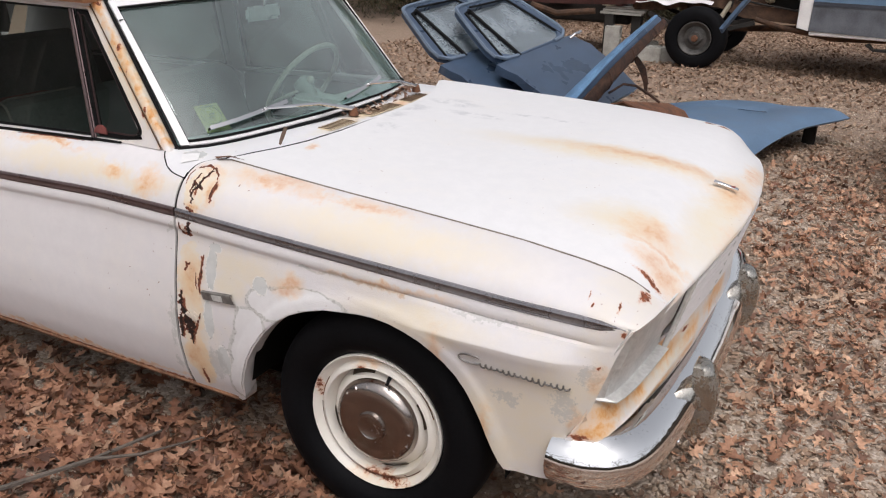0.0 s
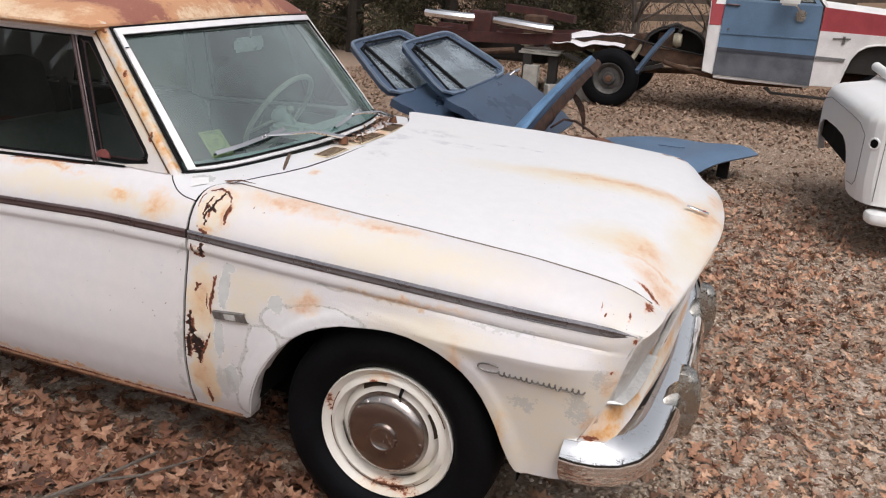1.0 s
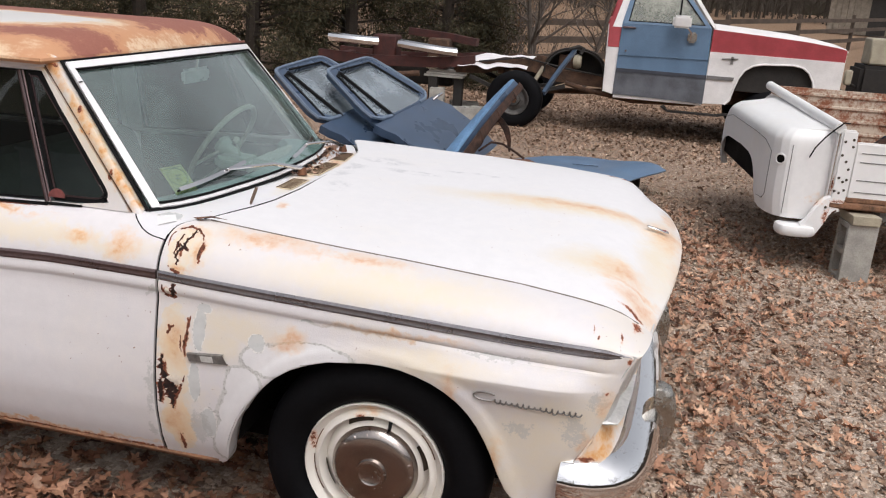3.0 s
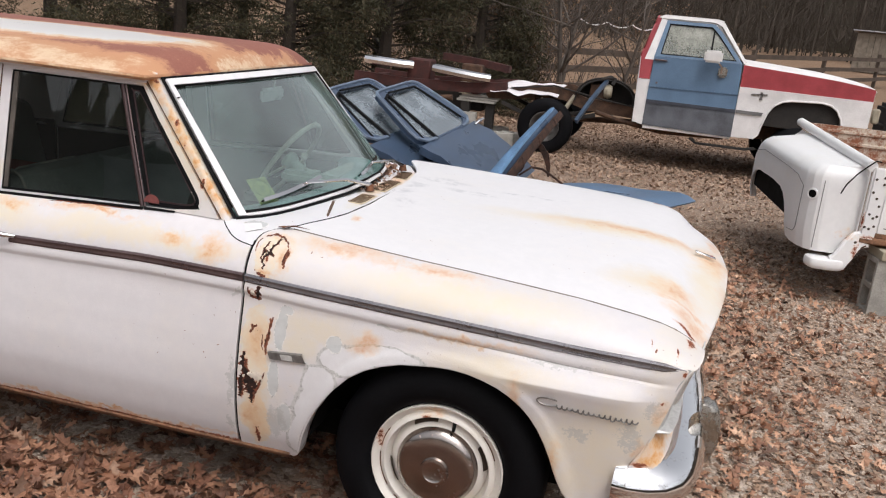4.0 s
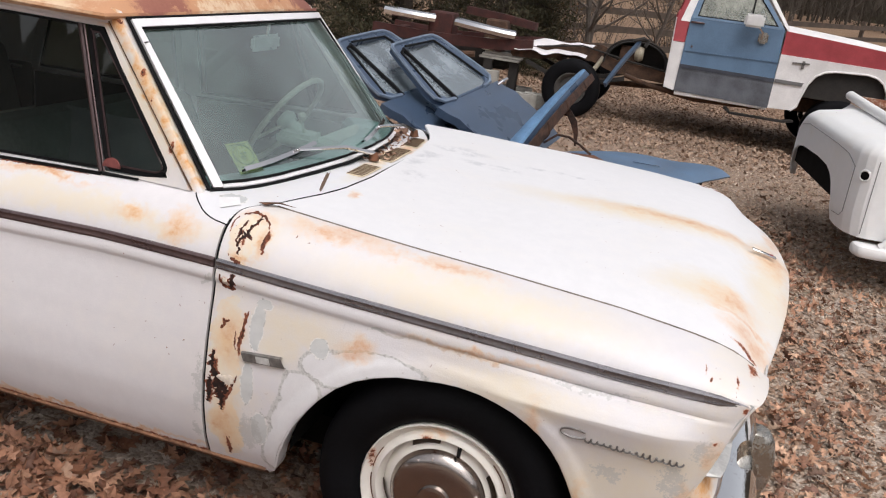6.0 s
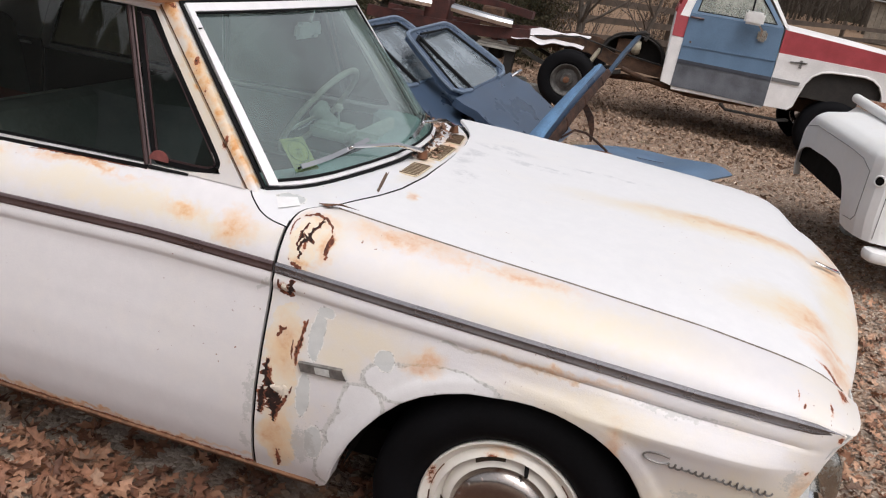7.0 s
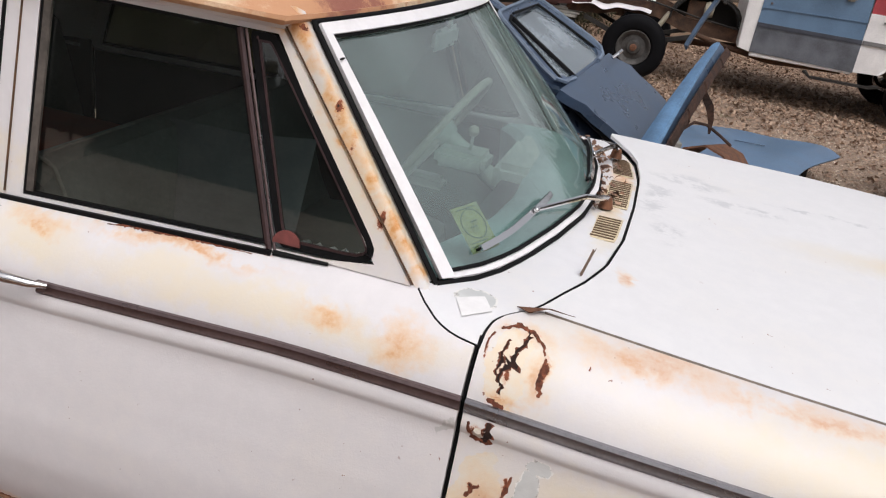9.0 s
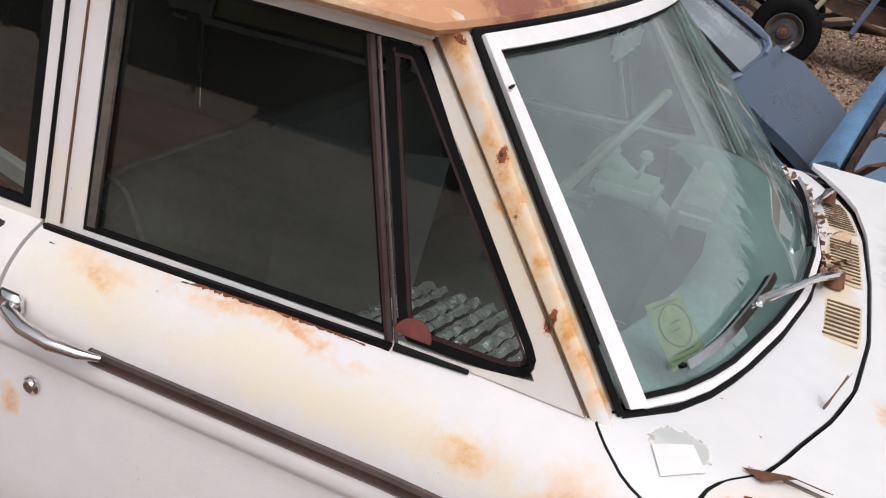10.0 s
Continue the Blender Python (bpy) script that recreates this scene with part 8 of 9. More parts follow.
def scatter(template, faces, pos, size, tilt, curl):
    """Copies of a flat outline, each turned, sized and curled in its own way."""
    n, k = len(pos), len(template)
    t = np.repeat(np.asarray(template, float)[None], n, 0)
    c1, c2 = rng.normal(0, curl, n)[:, None], rng.normal(0.25, curl, n)[:, None] * np.where(rng.random(n) < 0.6, 1, -1)[:, None]
    u, v = t[:, :, 0] - 0.5, t[:, :, 1]
    t[:, :, 2] = c1 * u * u * 1.6 + c2 * v * v * 3.0 + rng.normal(0, 0.025, (n, k))
    t[:, :, 0] = u
    t *= size[:, None, None]
    p = np.einsum("nij,nkj->nki", turns(n, tilt), t) + pos[:, None, :]
    f = (np.asarray(faces)[None] + (np.arange(n) * k)[:, None, None]).reshape(-1, len(faces[0]))
    return p.reshape(-1, 3), f


HALF = [(0.0, 0.012), (0.20, 0.05), (0.29, 0.19), (0.36, 0.08), (0.44, 0.10), (0.56, 0.29), (0.62, 0.11), (0.70, 0.10), (0.82, 0.22), (0.87, 0.07), (1.0, 0.01)]
OAK = [(u, v, 0) for u, v in HALF] + [(u, 0, 0) for u, _ in HALF] + [(u, -v, 0) for u, v in HALF]
NH = len(HALF)
OAK_F = [(i, i + 1, NH + i + 1, NH + i) for i in range(NH - 1)] + [(NH + i, NH + i + 1, 2 * NH + i + 1, 2 * NH + i) for i in range(NH - 1)]
CHIP = [(0, 0.05, 0), (0.35, 0.33, 0), (0.7, 0.16, 0), (1.0, 0.0, 0), (0.6, -0.25, 0), (0.3, -0.14, 0)]
CHIP_F = [(0, 1, 4, 5), (1, 2, 3, 4)]


def heights(xy):
    return np.array([ground_height(x, y) for x, y in xy])


def sample(n, x0, x1, y0, y1, density):
    xy = np.stack([rng.uniform(x0, x1, n), rng.uniform(y0, y1, n)], 1)
    keep = rng.random(n) < density(xy[:, 0], xy[:, 1])
    return xy[keep]


def patchy(x, y, s=0.6):
    return np.array([noise.noise((a * s, b * s, 7.0)) for a, b in zip(x, y)])


def near_density(x, y):
    w = patchy(x, y, 0.9)
    pile = np.clip((0.50 + 0.35 * w - x) / 0.5, 0, 1) * np.clip((0.6 - y) / 0.6, 0, 1) * np.clip((y + 4.3 + 0.8 * w) / 0.9, 0, 1) * np.clip((x + 4.6 + 0.8 * w) / 0.9, 0, 1)
    rest = 0.24 + 0.34 * patchy(x, y, 0.8)
    strip = 0.30 * np.exp(-((x - 1.15) / 0.35) ** 2) * np.clip((4 - y) / 2, 0, 1)
    return np.clip(np.maximum(pile, rest + strip), 0.02, 1)


def far_density(x, y):
    shade = np.clip((y - 6.3) / 1.0, 0, 1) * 0.95
    road = 0.30 + 0.40 * patchy(x, y, 0.45)
    edge = 0.75 * np.clip((-0.2 - x) / 0.8, 0, 1)
    return np.clip(np.maximum(np.maximum(shade, edge), road), 0.02, 1)


LEAF_COLORS = [(0.135, 0.062, 0.040), (0.33, 0.180, 0.112), (0.48, 0.295, 0.200), (0.235, 0.115, 0.072), (0.39, 0.225, 0.145), (0.165, 0.090, 0.066), (0.54, 0.355, 0.250), (0.27, 0.138, 0.086), (0.085, 0.045, 0.032), (0.46, 0.33, 0.24)]
CHIP_COLORS = [(0.175, 0.105, 0.072), (0.445, 0.305, 0.210), (0.285, 0.180, 0.120), (0.545, 0.400, 0.295), (0.225, 0.135, 0.090), (0.380, 0.245, 0.165)]


def build_litter():
    island_material("dry_leaf", LEAF_COLORS, 0.75, 60)
    pale = island_material("pale_leaf", [(min(0.8, a * 1.42), b * 1.38, c * 1.33) for a, b, c in LEAF_COLORS], 0.7, 60)
    darker = island_material("darker_leaf", [(a * 0.86, b * 0.72, c * 0.64) for a, b, c in LEAF_COLORS], 0.7, 60)
    chip = island_material("leaf_chip", CHIP_COLORS, 0.8, 60)
    vs, fs, base = [], [], 0

    def add(v, f):
        nonlocal base
        vs.append(v)
        fs.append(f + base)
        base += len(v)
    # thick carpet beside and below the car in the darker leaf; paler ahead of it
    xy = sample(27000, -5.0, 4.4, -4.6, 3.6, near_density)
    ahead = xy[:, 0] > 0.55 + 0.25 * patchy(xy[:, 0], xy[:, 1], 1.7)
    open_xy, xy = xy[ahead], xy[~ahead]
    z = heights(xy) + rng.uniform(0.004, 0.045, len(xy)) * np.clip((0.7 - xy[:, 0]) / 0.5 + 0.25, 0.25, 1)
    add(*scatter(OAK, OAK_F, np.c_[xy, z], rng.uniform(0.05, 0.115, len(xy)), 0.36, 0.40))
    xy = sample(9000, -3.4, 1.0, -3.2, -0.70, lambda x, y: np.clip((y + 3.1) / 0.8, 0, 1) * np.clip((x + 3.2) / 0.9, 0, 1) * np.clip((0.75 - x) / 0.5, 0, 1))
    add(*scatter(OAK, OAK_F, np.c_[xy, heights(xy) + rng.uniform(0.01, 0.05, len(xy))], rng.uniform(0.065, 0.12, len(xy)), 0.38, 0.40))
    ob = part("leaf_litter", fast_mesh("leaf_litter", np.concatenate(vs), np.concatenate(fs), darker, 4), darker)
    tagged(ob, "brown curled oak leaves covering the ground", "leaves", kind="stuff")
    vs, fs, base = [], [], 0
    xy = sample(88000, -5.0, 7.5, 3.0, 13.0, far_density)
    add(*scatter(CHIP, CHIP_F, np.c_[xy, heights(xy) + rng.uniform(0.004, 0.03, len(xy))], rng.uniform(0.022, 0.072, len(xy)), 0.35, 0.4))
    xy = sample(105000, -0.8, 5.4, -3.6, 5.0, lambda x, y: 0.25 + 0.9 * np.clip((x - 0.2) / 0.8, 0, 1) * (0.5 + 0.5 * patchy(x, y, 1.3)) * np.clip((y + 3.6 + 0.5 * patchy(x, y, 1.1)) / 1.0, 0, 1) * np.clip((5.4 - x + 0.5 * patchy(x, y, 1.1)) / 1.0, 0, 1))
    add(*scatter(CHIP, CHIP_F, np.c_[xy, heights(xy) + rng.uniform(0.002, 0.012, len(xy))], rng.uniform(0.012, 0.05, len(xy)), 0.30, 0.3))
    ob = part("leaf_fragments", fast_mesh("leaf_fragments", np.concatenate(vs), np.concatenate(fs), chip, 4), chip)
    tagged(ob, "broken brown leaf fragments strewn over gravel", "leaves", kind="stuff")
    # whole leaves strewn over the gravel ahead of the car
    kept = rng.bit_generator.state
    xy = sample(13000, 0.55, 4.2, -3.0, 4.5, lambda x, y: np.clip(0.08 + 0.40 * patchy(x, y, 1.2) + 0.50 * np.exp(-((x - 1.05) / 0.45) ** 2) * np.clip((y + 1.6) / 0.8, 0.1, 1), 0.02, 1))
    xy = np.concatenate([xy, open_xy])
    v, f = scatter(OAK, OAK_F, np.c_[xy, heights(xy) + rng.uniform(0.010, 0.032, len(xy))], rng.uniform(0.038, 0.100, len(xy)), 0.42, 0.62)
    ob = part("scattered_leaves", fast_mesh("scattered_leaves", v, f, pale, 4), pale)
    tagged(ob, "curled tan oak leaves lying loose on gravel", "leaves", kind="stuff")
    rng.bit_generator.state = kept
    # gravel
    stone = island_material("gravel_stone", [(0.333, 0.248, 0.184), (0.620, 0.498, 0.395), (0.440, 0.326, 0.236), (0.800, 0.680, 0.565), (0.516, 0.394, 0.300), (0.400, 0.338, 0.300)], 0.85, 50)
    octa = [(1, 0, 0), (0, 1, 0), (-1, 0, 0), (0, -1, 0), (0, 0, 0.7), (0, 0, -0.7)]
    of = [(0, 1, 4), (1, 2, 4), (2, 3, 4), (3, 0, 4), (1, 0, 5), (2, 1, 5), (3, 2, 5), (0, 3, 5)]
    xy = sample(84000, -0.5, 5.2, -2.8, 8.4, lambda x, y: np.clip((x - 0.0) / 0.9, 0.1, 1) * np.clip(1.0 - 0.05 * (y + 2.8), 0.35, 1))
    n = len(xy)
    t = np.repeat(np.array(octa, float)[None], n, 0) * rng.uniform(0.6, 1.3, (n, 6, 1)) * rng.uniform(0.005, 0.015, n)[:, None, None]
    p = np.einsum("nij,nkj->nki", turns(n, 0.5), t) + np.c_[xy, heights(xy) + 0.002][:, None, :]
    f = (np.array(of)[None] + (np.arange(n) * 6)[:, None, None]).reshape(-1, 3)
    ob = part("gravel", fast_mesh("gravel", p.reshape(-1, 3), f, stone, 3), stone)
    tagged(ob, "grey and tan gravel of the yard", "gravel", kind="stuff")


build_litter()
bark_grey = plain("bark_grey", (0.105, 0.086, 0.072), 0.95, 0, 0.35, 10, 0.5)


def limbs(bm, p, d, r, length, depth, rnd, droop=0.0, seg=5):
    """A limb that bends and forks; r its foot's radius."""
    pts, rs = [p.copy()], [r]
    n = 5
    for k in range(n):
        d = (d + Vector((rnd.uniform(-0.22, 0.22), rnd.uniform(-0.22, 0.22), rnd.uniform(-0.10, 0.18) - droop))).normalized()
        p = p + d * length / n
        pts.append(p.copy())
        rs.append(r * (1 - 0.62 * (k + 1) / n))
        if depth > 0 and k > 0:
            for _ in range(1 if k < 4 else 2):
                side = Vector((rnd.uniform(-1, 1), rnd.uniform(-1, 1), rnd.uniform(-0.1, 0.8))).normalized()
                limbs(bm, p.copy(), (d * 0.6 + side * 0.8).normalized(), rs[-1] * 0.62, length * rnd.uniform(0.45, 0.7), depth - 1, rnd, droop, 4 if depth > 1 else 3)
    tube(pts, rs, seg, bm, cap=False)


def bare_tree(at, height, r, seed, lean=(0, 0), label="bare grey tree with thin crooked branches", name="bare_tree", forks=1, depth=3):
    rnd = random.Random(seed)
    t = thing(name, label, "tree", loc=(at[0], at[1], ground_height(*at)))
    for k in range(forks):
        a = rnd.uniform(0, 6.28)
        d = Vector((lean[0] + (0.25 * math.cos(a) if forks > 1 else 0), lean[1] + (0.25 * math.sin(a) if forks > 1 else 0), 1)).normalized()
        pts, rs, p = [Vector((0.05 * k, 0, -0.05))], [r * (1.0 if forks == 1 else 0.7)], Vector((0.05 * k, 0, 0))
        for q in range(6):
            d = (d + Vector((rnd.uniform(-0.10, 0.10), rnd.uniform(-0.10, 0.10), 0.05))).normalized()
            p = p + d * height * 0.55 / 6
            pts.append(p.copy())
            rs.append(rs[0] * (1 - 0.10 * (q + 1)))
        part("trunk", tube(pts, rs, 8), bark_grey, t)
        bm = bmesh.new()
        for q in range(2, 7):
            for _ in range(2):
                a = rnd.uniform(0, 6.28)
                limbs(bm, pts[q].copy(), Vector((math.cos(a), math.sin(a), rnd.uniform(0.25, 0.9))).normalized(), rs[q] * 0.55, height * rnd.uniform(0.22, 0.40), depth - 1, rnd)
        part("crown", bm, bark_grey, t, flat=True)
    return t


cedar_bark = plain("cedar_bark", (0.030, 0.022, 0.016), 0.95, 0, 0.4, 14, 0.6)
cedar_leaf = island_material("cedar_leaf", [(0.024, 0.024, 0.010), (0.052, 0.049, 0.020), (0.038, 0.036, 0.014), (0.086, 0.067, 0.029), (0.031, 0.032, 0.014), (0.102, 0.070, 0.033)], 0.8, 20)


def evergreen(at, height, radius, seed, n=6500):
    """A dark cedar: trunk, sloping limbs, and sprays of small leaves with gaps."""
    rnd = random.Random(seed)
    g = np.random.default_rng(seed)
    t = thing("cedar_tree", "dense dark olive cedar with drooping brownish sprays", "tree", "row of cedars", (at[0], at[1], ground_height(*at)))
    part("trunk", tube([V(0, 0, -0.05), V(0.03, 0, height * 0.4), V(0, 0.05, height * 0.95)], [0.14, 0.09, 0.02], 8), cedar_bark, t)
    bm = bmesh.new()
    anchors = []
    for k in range(54):
        z = height * (0.03 + 0.9 * k / 54)
        a = rnd.uniform(0, 6.28)
        reach = radius * (1.0 - 0.75 * (z / height) ** 1.3) * rnd.uniform(0.6, 1.12)
        p0, p1 = V(0, 0, z), V(math.cos(a) * reach, math.sin(a) * reach, z + rnd.uniform(-0.25, 0.35))
        tube([p0, p0.lerp(p1, 0.5) + V(0, 0, 0.1), p1], [0.03, 0.02, 0.006], 4, bm, cap=False)
        anchors += [p0.lerp(p1, q) for q in (0.45, 0.6, 0.75, 0.88, 1.0)]
    part("limb", bm, cedar_bark, t, flat=True)
    an = np.array([tuple(a) for a in anchors])
    pick = an[g.integers(0, len(an), n)]
    pos = pick + g.normal(0, 0.13, (n, 3))
    pos[:, 2] = np.maximum(pos[:, 2], 0.03)
    s = g.uniform(0.035, 0.095, n)[:, None]
    d1 = g.normal(0, 1, (n, 3))
    d1[:, 2] -= 0.5
    d1 /= np.linalg.norm(d1, axis=1)[:, None]
    d2 = np.cross(d1, g.normal(0, 1, (n, 3)))
    d2 /= np.linalg.norm(d2, axis=1)[:, None]
    quad = np.stack([pos - d2 * s * 0.05, pos + d1 * s * 0.5 + d2 * s * 0.13, pos + d1 * s * 1.25, pos + d1 * s * 0.45 - d2 * s * 0.14], 1)
    part("crown", fast_mesh("crown", quad.reshape(-1, 3), np.arange(n * 4).reshape(-1, 4), cedar_leaf, 4), cedar_leaf, t)
    return t


for k, (x, y, h, r) in enumerate(((-2.9, 12.6, 4.6, 1.5), (-4.4, 11.6, 5.2, 1.7), (-6.0, 11.0, 5.5, 1.8), (-7.8, 10.4, 5.6, 1.9), (-9.8, 9.6, 5.4, 2.0), (-5.2, 13.6, 6.0, 2.0), (-7.0, 13.2, 6.2, 2.1), (-12.0, 8.0, 6.0, 2.2), (-14.2, 5.8, 6.0, 2.3), (-9.4, 12.4, 6.4, 2.2), (-8.7, 14.4, 6.2, 2.3), (-11.6, 12.6, 6.4, 2.3))):
    evergreen((x, y), h, r, 20 + k, 36000 if k < 7 else 18000)

brush_leaf = island_material("brush_leaf", [(0.156, 0.100, 0.058), (0.254, 0.149, 0.087), (0.102, 0.074, 0.041), (0.338, 0.192, 0.114)], 0.85, 20)


def thicket(at, w, h, seed, n=110):
    """A leafless thicket of thin stems with a few dry leaves."""
    rnd = random.Random(seed)
    g = np.random.default_rng(seed)
    t = thing("bare_shrub", "tangled grey-brown leafless shrub with a few dry leaves", "shrub", "thicket shrubs", (at[0], at[1], ground_height(*at)))
    bm = bmesh.new()
    for k in range(n):
        p = V(rnd.uniform(-w, w) * 0.7, rnd.uniform(-0.5, 0.5) * w * 0.6, 0)
        d = Vector((rnd.uniform(-0.5, 0.5), rnd.uniform(-0.4, 0.4), 1)).normalized()
        pts, rs = [p], [rnd.uniform(0.006, 0.014)]
        hh = h * rnd.uniform(0.5, 1.1)
        for q in range(5):
            d = (d + Vector((rnd.uniform(-0.25, 0.25), rnd.uniform(-0.25, 0.25), rnd.uniform(-0.15, 0.1)))).normalized()
            p = p + d * hh / 5
            pts.append(p)
            rs.append(rs[0] * (1 - 0.17 * (q + 1)))
            if rnd.random() < 0.8:
                e = (d + Vector((rnd.uniform(-0.9, 0.9), rnd.uniform(-0.9, 0.9), rnd.uniform(-0.2, 0.6)))).normalized()
                tube([p, p + e * hh * 0.14, p + e * hh * 0.26 + V(0, 0, 0.03)], [0.005, 0.004, 0.002], 3, bm, cap=False)
        tube(pts, rs, 3, bm, cap=False)
    part("stem_tangle", bm, bark_grey, t, flat=True)
    m = 3200
    pos = np.c_[g.normal(0, w * 0.5, m), g.normal(0, w * 0.35, m), np.abs(g.normal(h * 0.5, h * 0.28, m)) + 0.05]
    s = g.uniform(0.03, 0.07, m)[:, None]
    d1, d2 = g.normal(0, 1, (m, 3)), g.normal(0, 1, (m, 3))
    d1 /= np.linalg.norm(d1, axis=1)[:, None]
    d2 /= np.linalg.norm(d2, axis=1)[:, None]
    quad = np.stack([pos, pos + d1 * s * 0.6 + d2 * s * 0.4, pos + d1 * s * 1.2, pos + d1 * s * 0.6 - d2 * s * 0.4], 1)
    part("leaves", fast_mesh("leaves", quad.reshape(-1, 3), np.arange(m * 4).reshape(-1, 4), brush_leaf, 4), brush_leaf, t)


for k, (x, y, w, h) in enumerate(((-2.6, 13.8, 1.1, 3.0), (-3.6, 15.2, 1.6, 3.6), (0.4, 24.0, 1.6, 2.2), (-4.8, 17.0, 2.0, 4.2), (-2.6, 19.5, 1.8, 3.2))):
    thicket((x, y), w, h, 60 + k)
bare_tree((-1.32, 13.1), 4.6, 0.085, 5, (0.10, 0.0), "slim grey bare tree with a forked crooked trunk", forks=2)
bare_tree((-0.4, 14.6), 4.2, 0.05, 9, (0.25, 0.0))
for k, (x, y, h, r) in enumerate(((6.5, -14, 11, 0.20), (13, -7, 12, 0.22), (17, 3, 12, 0.2), (-5, -16, 12, 0.22), (1, -19, 13, 0.24), (20, 11, 12, 0.2), (-14, -10, 12, 0.22))):
    bare_tree((x, y), h, r, 30 + k, label="tall bare deciduous tree behind the yard", depth=3)


# ---- far woods ----
def woods_material():
    n = Nodes("woods_haze", 1.0)
    st = n.vec("MULTIPLY", n.co, (1.0, 1.0, 0.06))
    a, b = n.noise(0.9, 6, 0.7, st), n.noise(3.5, 5, 0.7, st)
    c = n.noise(0.35, 4)
    col = n.mix(n.ramp(a, 0.35, 0.65), (0.045, 0.036, 0.026), (0.093, 0.075, 0.060))
    col = n.mix(n.math("MULTIPLY", n.ramp(b, 0.55, 0.75), 0.6), col, (0.149, 0.128, 0.105))
    col = n.mix(n.math("MULTIPLY", n.ramp(c, 0.5, 0.65), 0.6), col, (0.034, 0.035, 0.019))
    n.set(Base_Color=col)
    return n.m


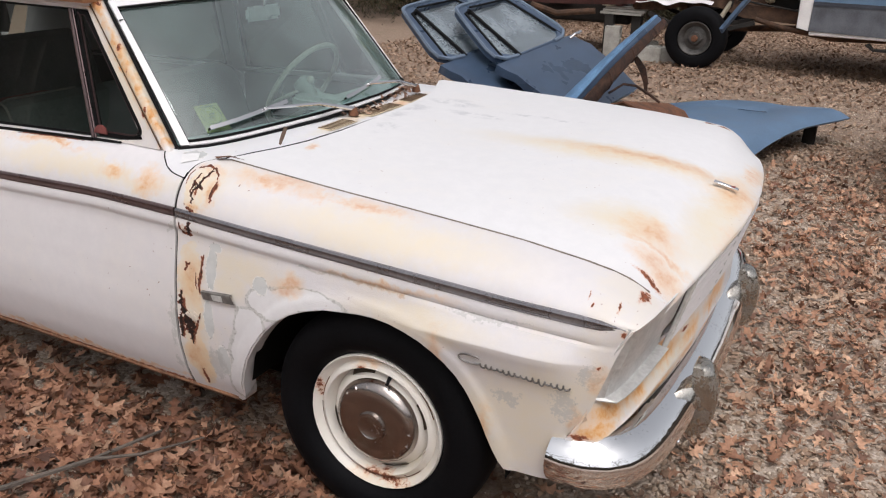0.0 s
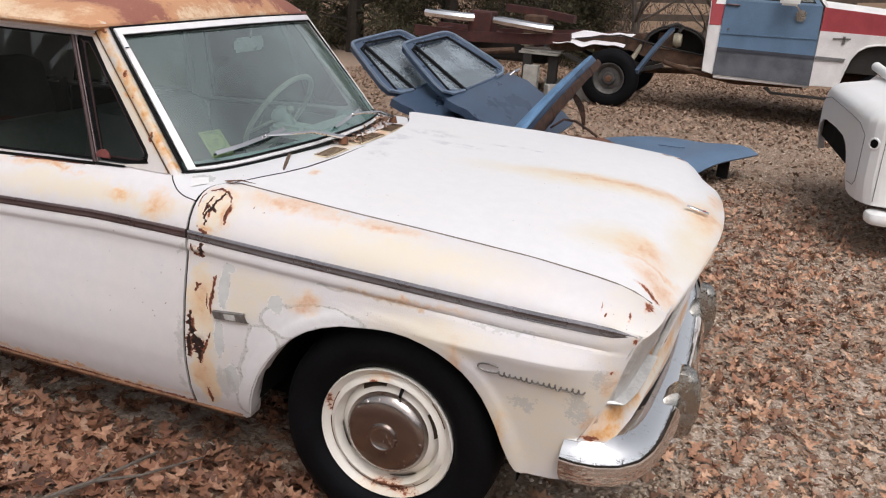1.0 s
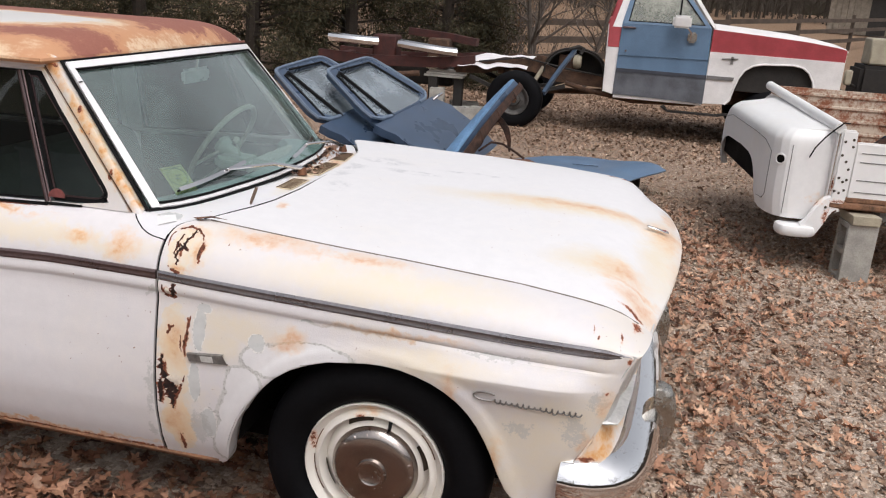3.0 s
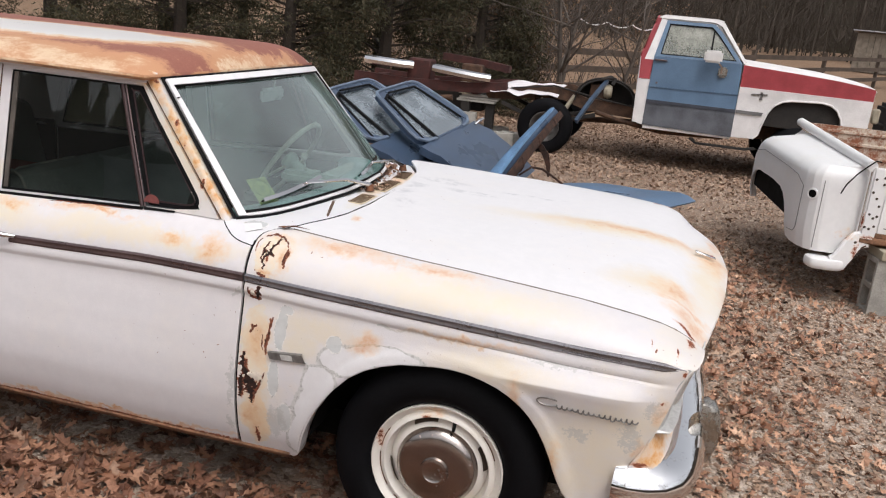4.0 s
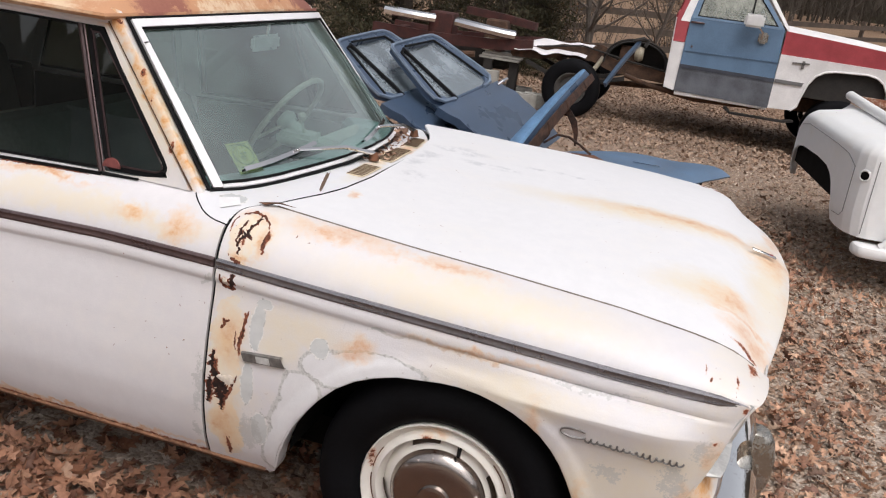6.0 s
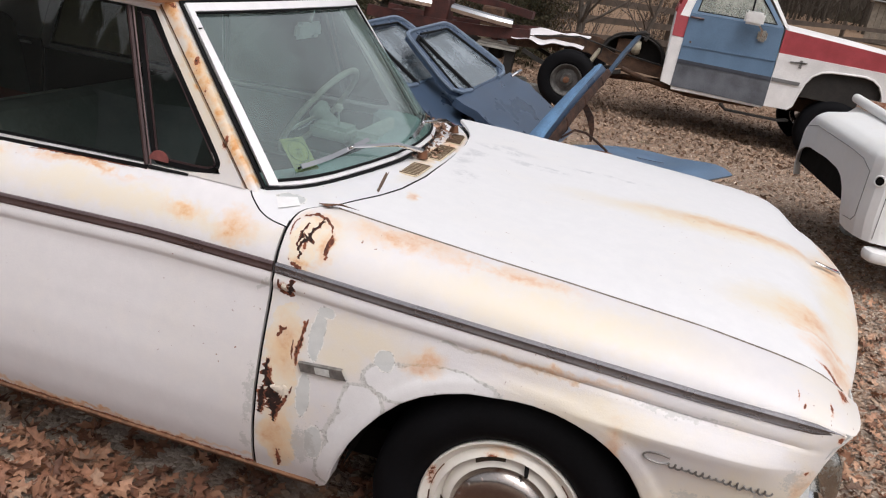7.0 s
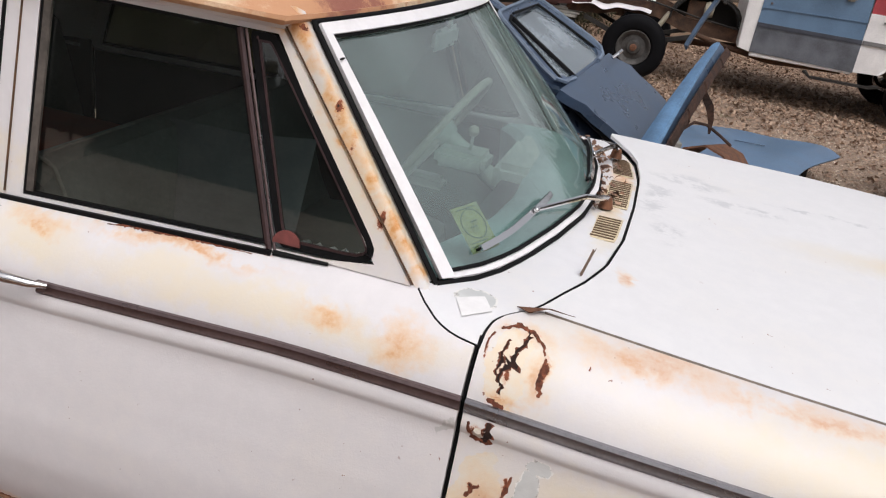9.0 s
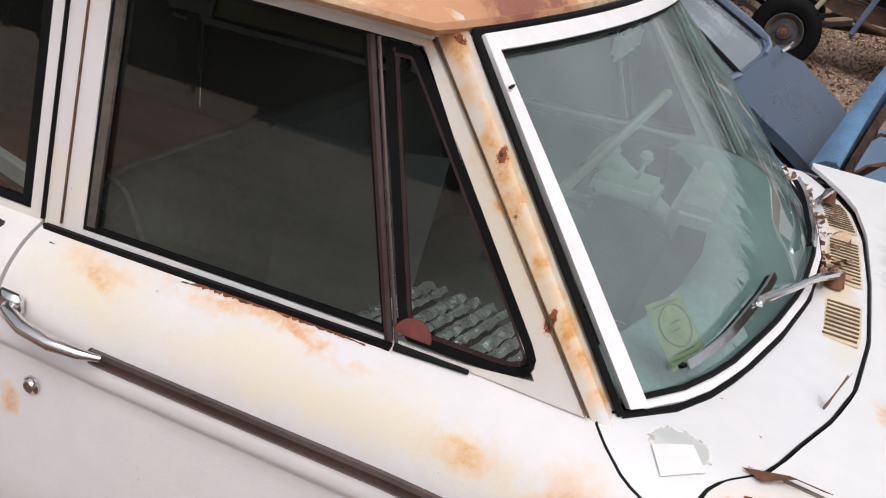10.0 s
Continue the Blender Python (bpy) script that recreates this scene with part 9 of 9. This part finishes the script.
def build_woods():
    m = woods_material()
    rows = []
    n = 700
    for z, out in ((-1.0, 0), (2.0, 0), (8.0, 0.5), (16.0, 1.0)):
        row = []
        for k in range(n + 1):
            a = 2 * math.pi * k / n
            r = 88 + out
            top = 1.0 if z < 16 else 1.0 + 0.35 * noise.noise((6 * math.cos(a * 7), 6 * math.sin(a * 7), 2)) + 0.25 * noise.noise((k * 0.9, 3, 4))
            row.append(V(r * math.cos(a), 4 + r * math.sin(a), z * top + 0.6))
        rows.append(row)
    tagged(part("backdrop_woods", grid(rows), m), "hazy brown winter woods in the distance", "woods", kind="structure")
    trunk = island_material("far_trunk", [(0.052, 0.040, 0.030), (0.066, 0.052, 0.040), (0.059, 0.047, 0.036), (0.076, 0.061, 0.048), (0.046, 0.037, 0.027)], 0.95, 2)
    g = np.random.default_rng(8)
    n = 620
    a = np.where(g.random(n) < 0.62, g.uniform(radians(48), radians(112), n), g.uniform(0, 2 * np.pi, n))
    r = g.uniform(56, 84, n)
    x, y = r * np.cos(a), 4 + r * np.sin(a)
    h = g.uniform(9, 19, n)
    w = g.uniform(0.035, 0.10, n)
    lean = g.normal(0, 0.5, (n, 2))
    vs = np.zeros((n, 8, 3))
    for k, (dx, dy) in enumerate(((-1, -1), (1, -1), (1, 1), (-1, 1))):
        vs[:, k] = np.c_[x + dx * w, y + dy * w, np.full(n, 0.2)]
        vs[:, 4 + k] = np.c_[x + lean[:, 0] + dx * w * 0.25, y + lean[:, 1] + dy * w * 0.25, h]
    fq = np.array([(0, 1, 5, 4), (1, 2, 6, 5), (2, 3, 7, 6), (3, 0, 4, 7)])
    f1 = (fq[None] + (np.arange(n) * 8)[:, None, None]).reshape(-1, 4)
    q = 34000
    idx = g.integers(0, n, q)
    z = g.uniform(0.6, 1.0, q) * g.uniform(0.5, 16, q)
    p = np.c_[x[idx] + g.normal(0, 1.3, q), y[idx] + g.normal(0, 1.3, q), z + 0.8]
    d = g.normal(0, 1, (q, 3))
    d[:, 2] = np.abs(d[:, 2]) + 0.8
    d /= np.linalg.norm(d, axis=1)[:, None]
    s = np.cross(d, (0, 1, 0))
    s /= np.linalg.norm(s, axis=1)[:, None]
    ln, wd = g.uniform(0.8, 2.6, q)[:, None], g.uniform(0.012, 0.035, q)[:, None]
    quad = np.stack([p - s * wd, p + s * wd, p + d * ln + s * wd * 0.3, p + d * ln - s * wd * 0.3], 1)
    vv = np.concatenate([vs.reshape(-1, 3), quad.reshape(-1, 3)])
    ff = np.concatenate([f1, n * 8 + np.arange(q * 4).reshape(-1, 4)])
    tagged(part("far_woods", fast_mesh("far_woods", vv, ff, trunk, 4), trunk), "leafless winter woods beyond the field", "woods", kind="stuff")


build_woods()

# ---- small loose things ----
t = thing("fallen_twig", "forked grey dead twig lying on leaves", "twig", loc=(-0.95, -1.30, 0.03))
part("stick", tube([V(-0.25, -0.2, 0.02), V(-0.05, 0.0, 0.03), V(0.08, 0.22, 0.04), V(0.14, 0.45, 0.03)], [0.006, 0.009, 0.008, 0.005], 6), bark_grey, t)
part("branchlet", tube([V(0.08, 0.22, 0.04), V(0.2, 0.30, 0.05), V(0.30, 0.48, 0.04)], [0.006, 0.005, 0.003], 6), bark_grey, t)


def build_debris():
    """Dry leaves and grit caught along the windscreen's foot."""
    g = np.random.default_rng(3)
    n = 160
    y = np.concatenate([g.uniform(-0.10, 0.62, 100), g.uniform(-0.12, 0.05, 20), g.uniform(0.35, 0.68, 40)])
    x = np.array([interp(abs(b), COWL_BACK) for b in y]) + np.abs(g.normal(0.02, 0.022, n))
    z = np.array([interp(a, SEAM) + 0.026 * (1 - min(1.0, abs(b) / 0.69) ** 2.4) for a, b in zip(x, y)]) + g.uniform(0.003, 0.014, n)
    leaf = bpy.data.materials["dry_leaf"]
    global rng
    v, f = scatter(CHIP, CHIP_F, np.c_[x, y, z], g.uniform(0.010, 0.036, n), 0.4, 0.5)
    tagged(part("leaf_debris", fast_mesh("leaf_debris", v, f, leaf, 4), leaf), "dry leaf scraps caught at the windscreen's foot", "leaves", kind="stuff")
    t = thing("oak_leaf", "curled dry leaf stuck in the hood seam", "leaf", loc=(-0.53, -0.50, 1.0))
    rows = [[V(0.012 * u - 0.008 + 0.003 * v, 0.008 * (v - 1) * math.sin(0.4 + 2.2 * u / 1.2) + 0.012 * u, 0.004 + 0.006 * abs(v - 1) + 0.045 * u) for v in range(3)] for u in (0, 0.4, 0.8, 1.2)]
    part("blade", grid(rows), leaf, t, thick=0.0006)


build_debris()
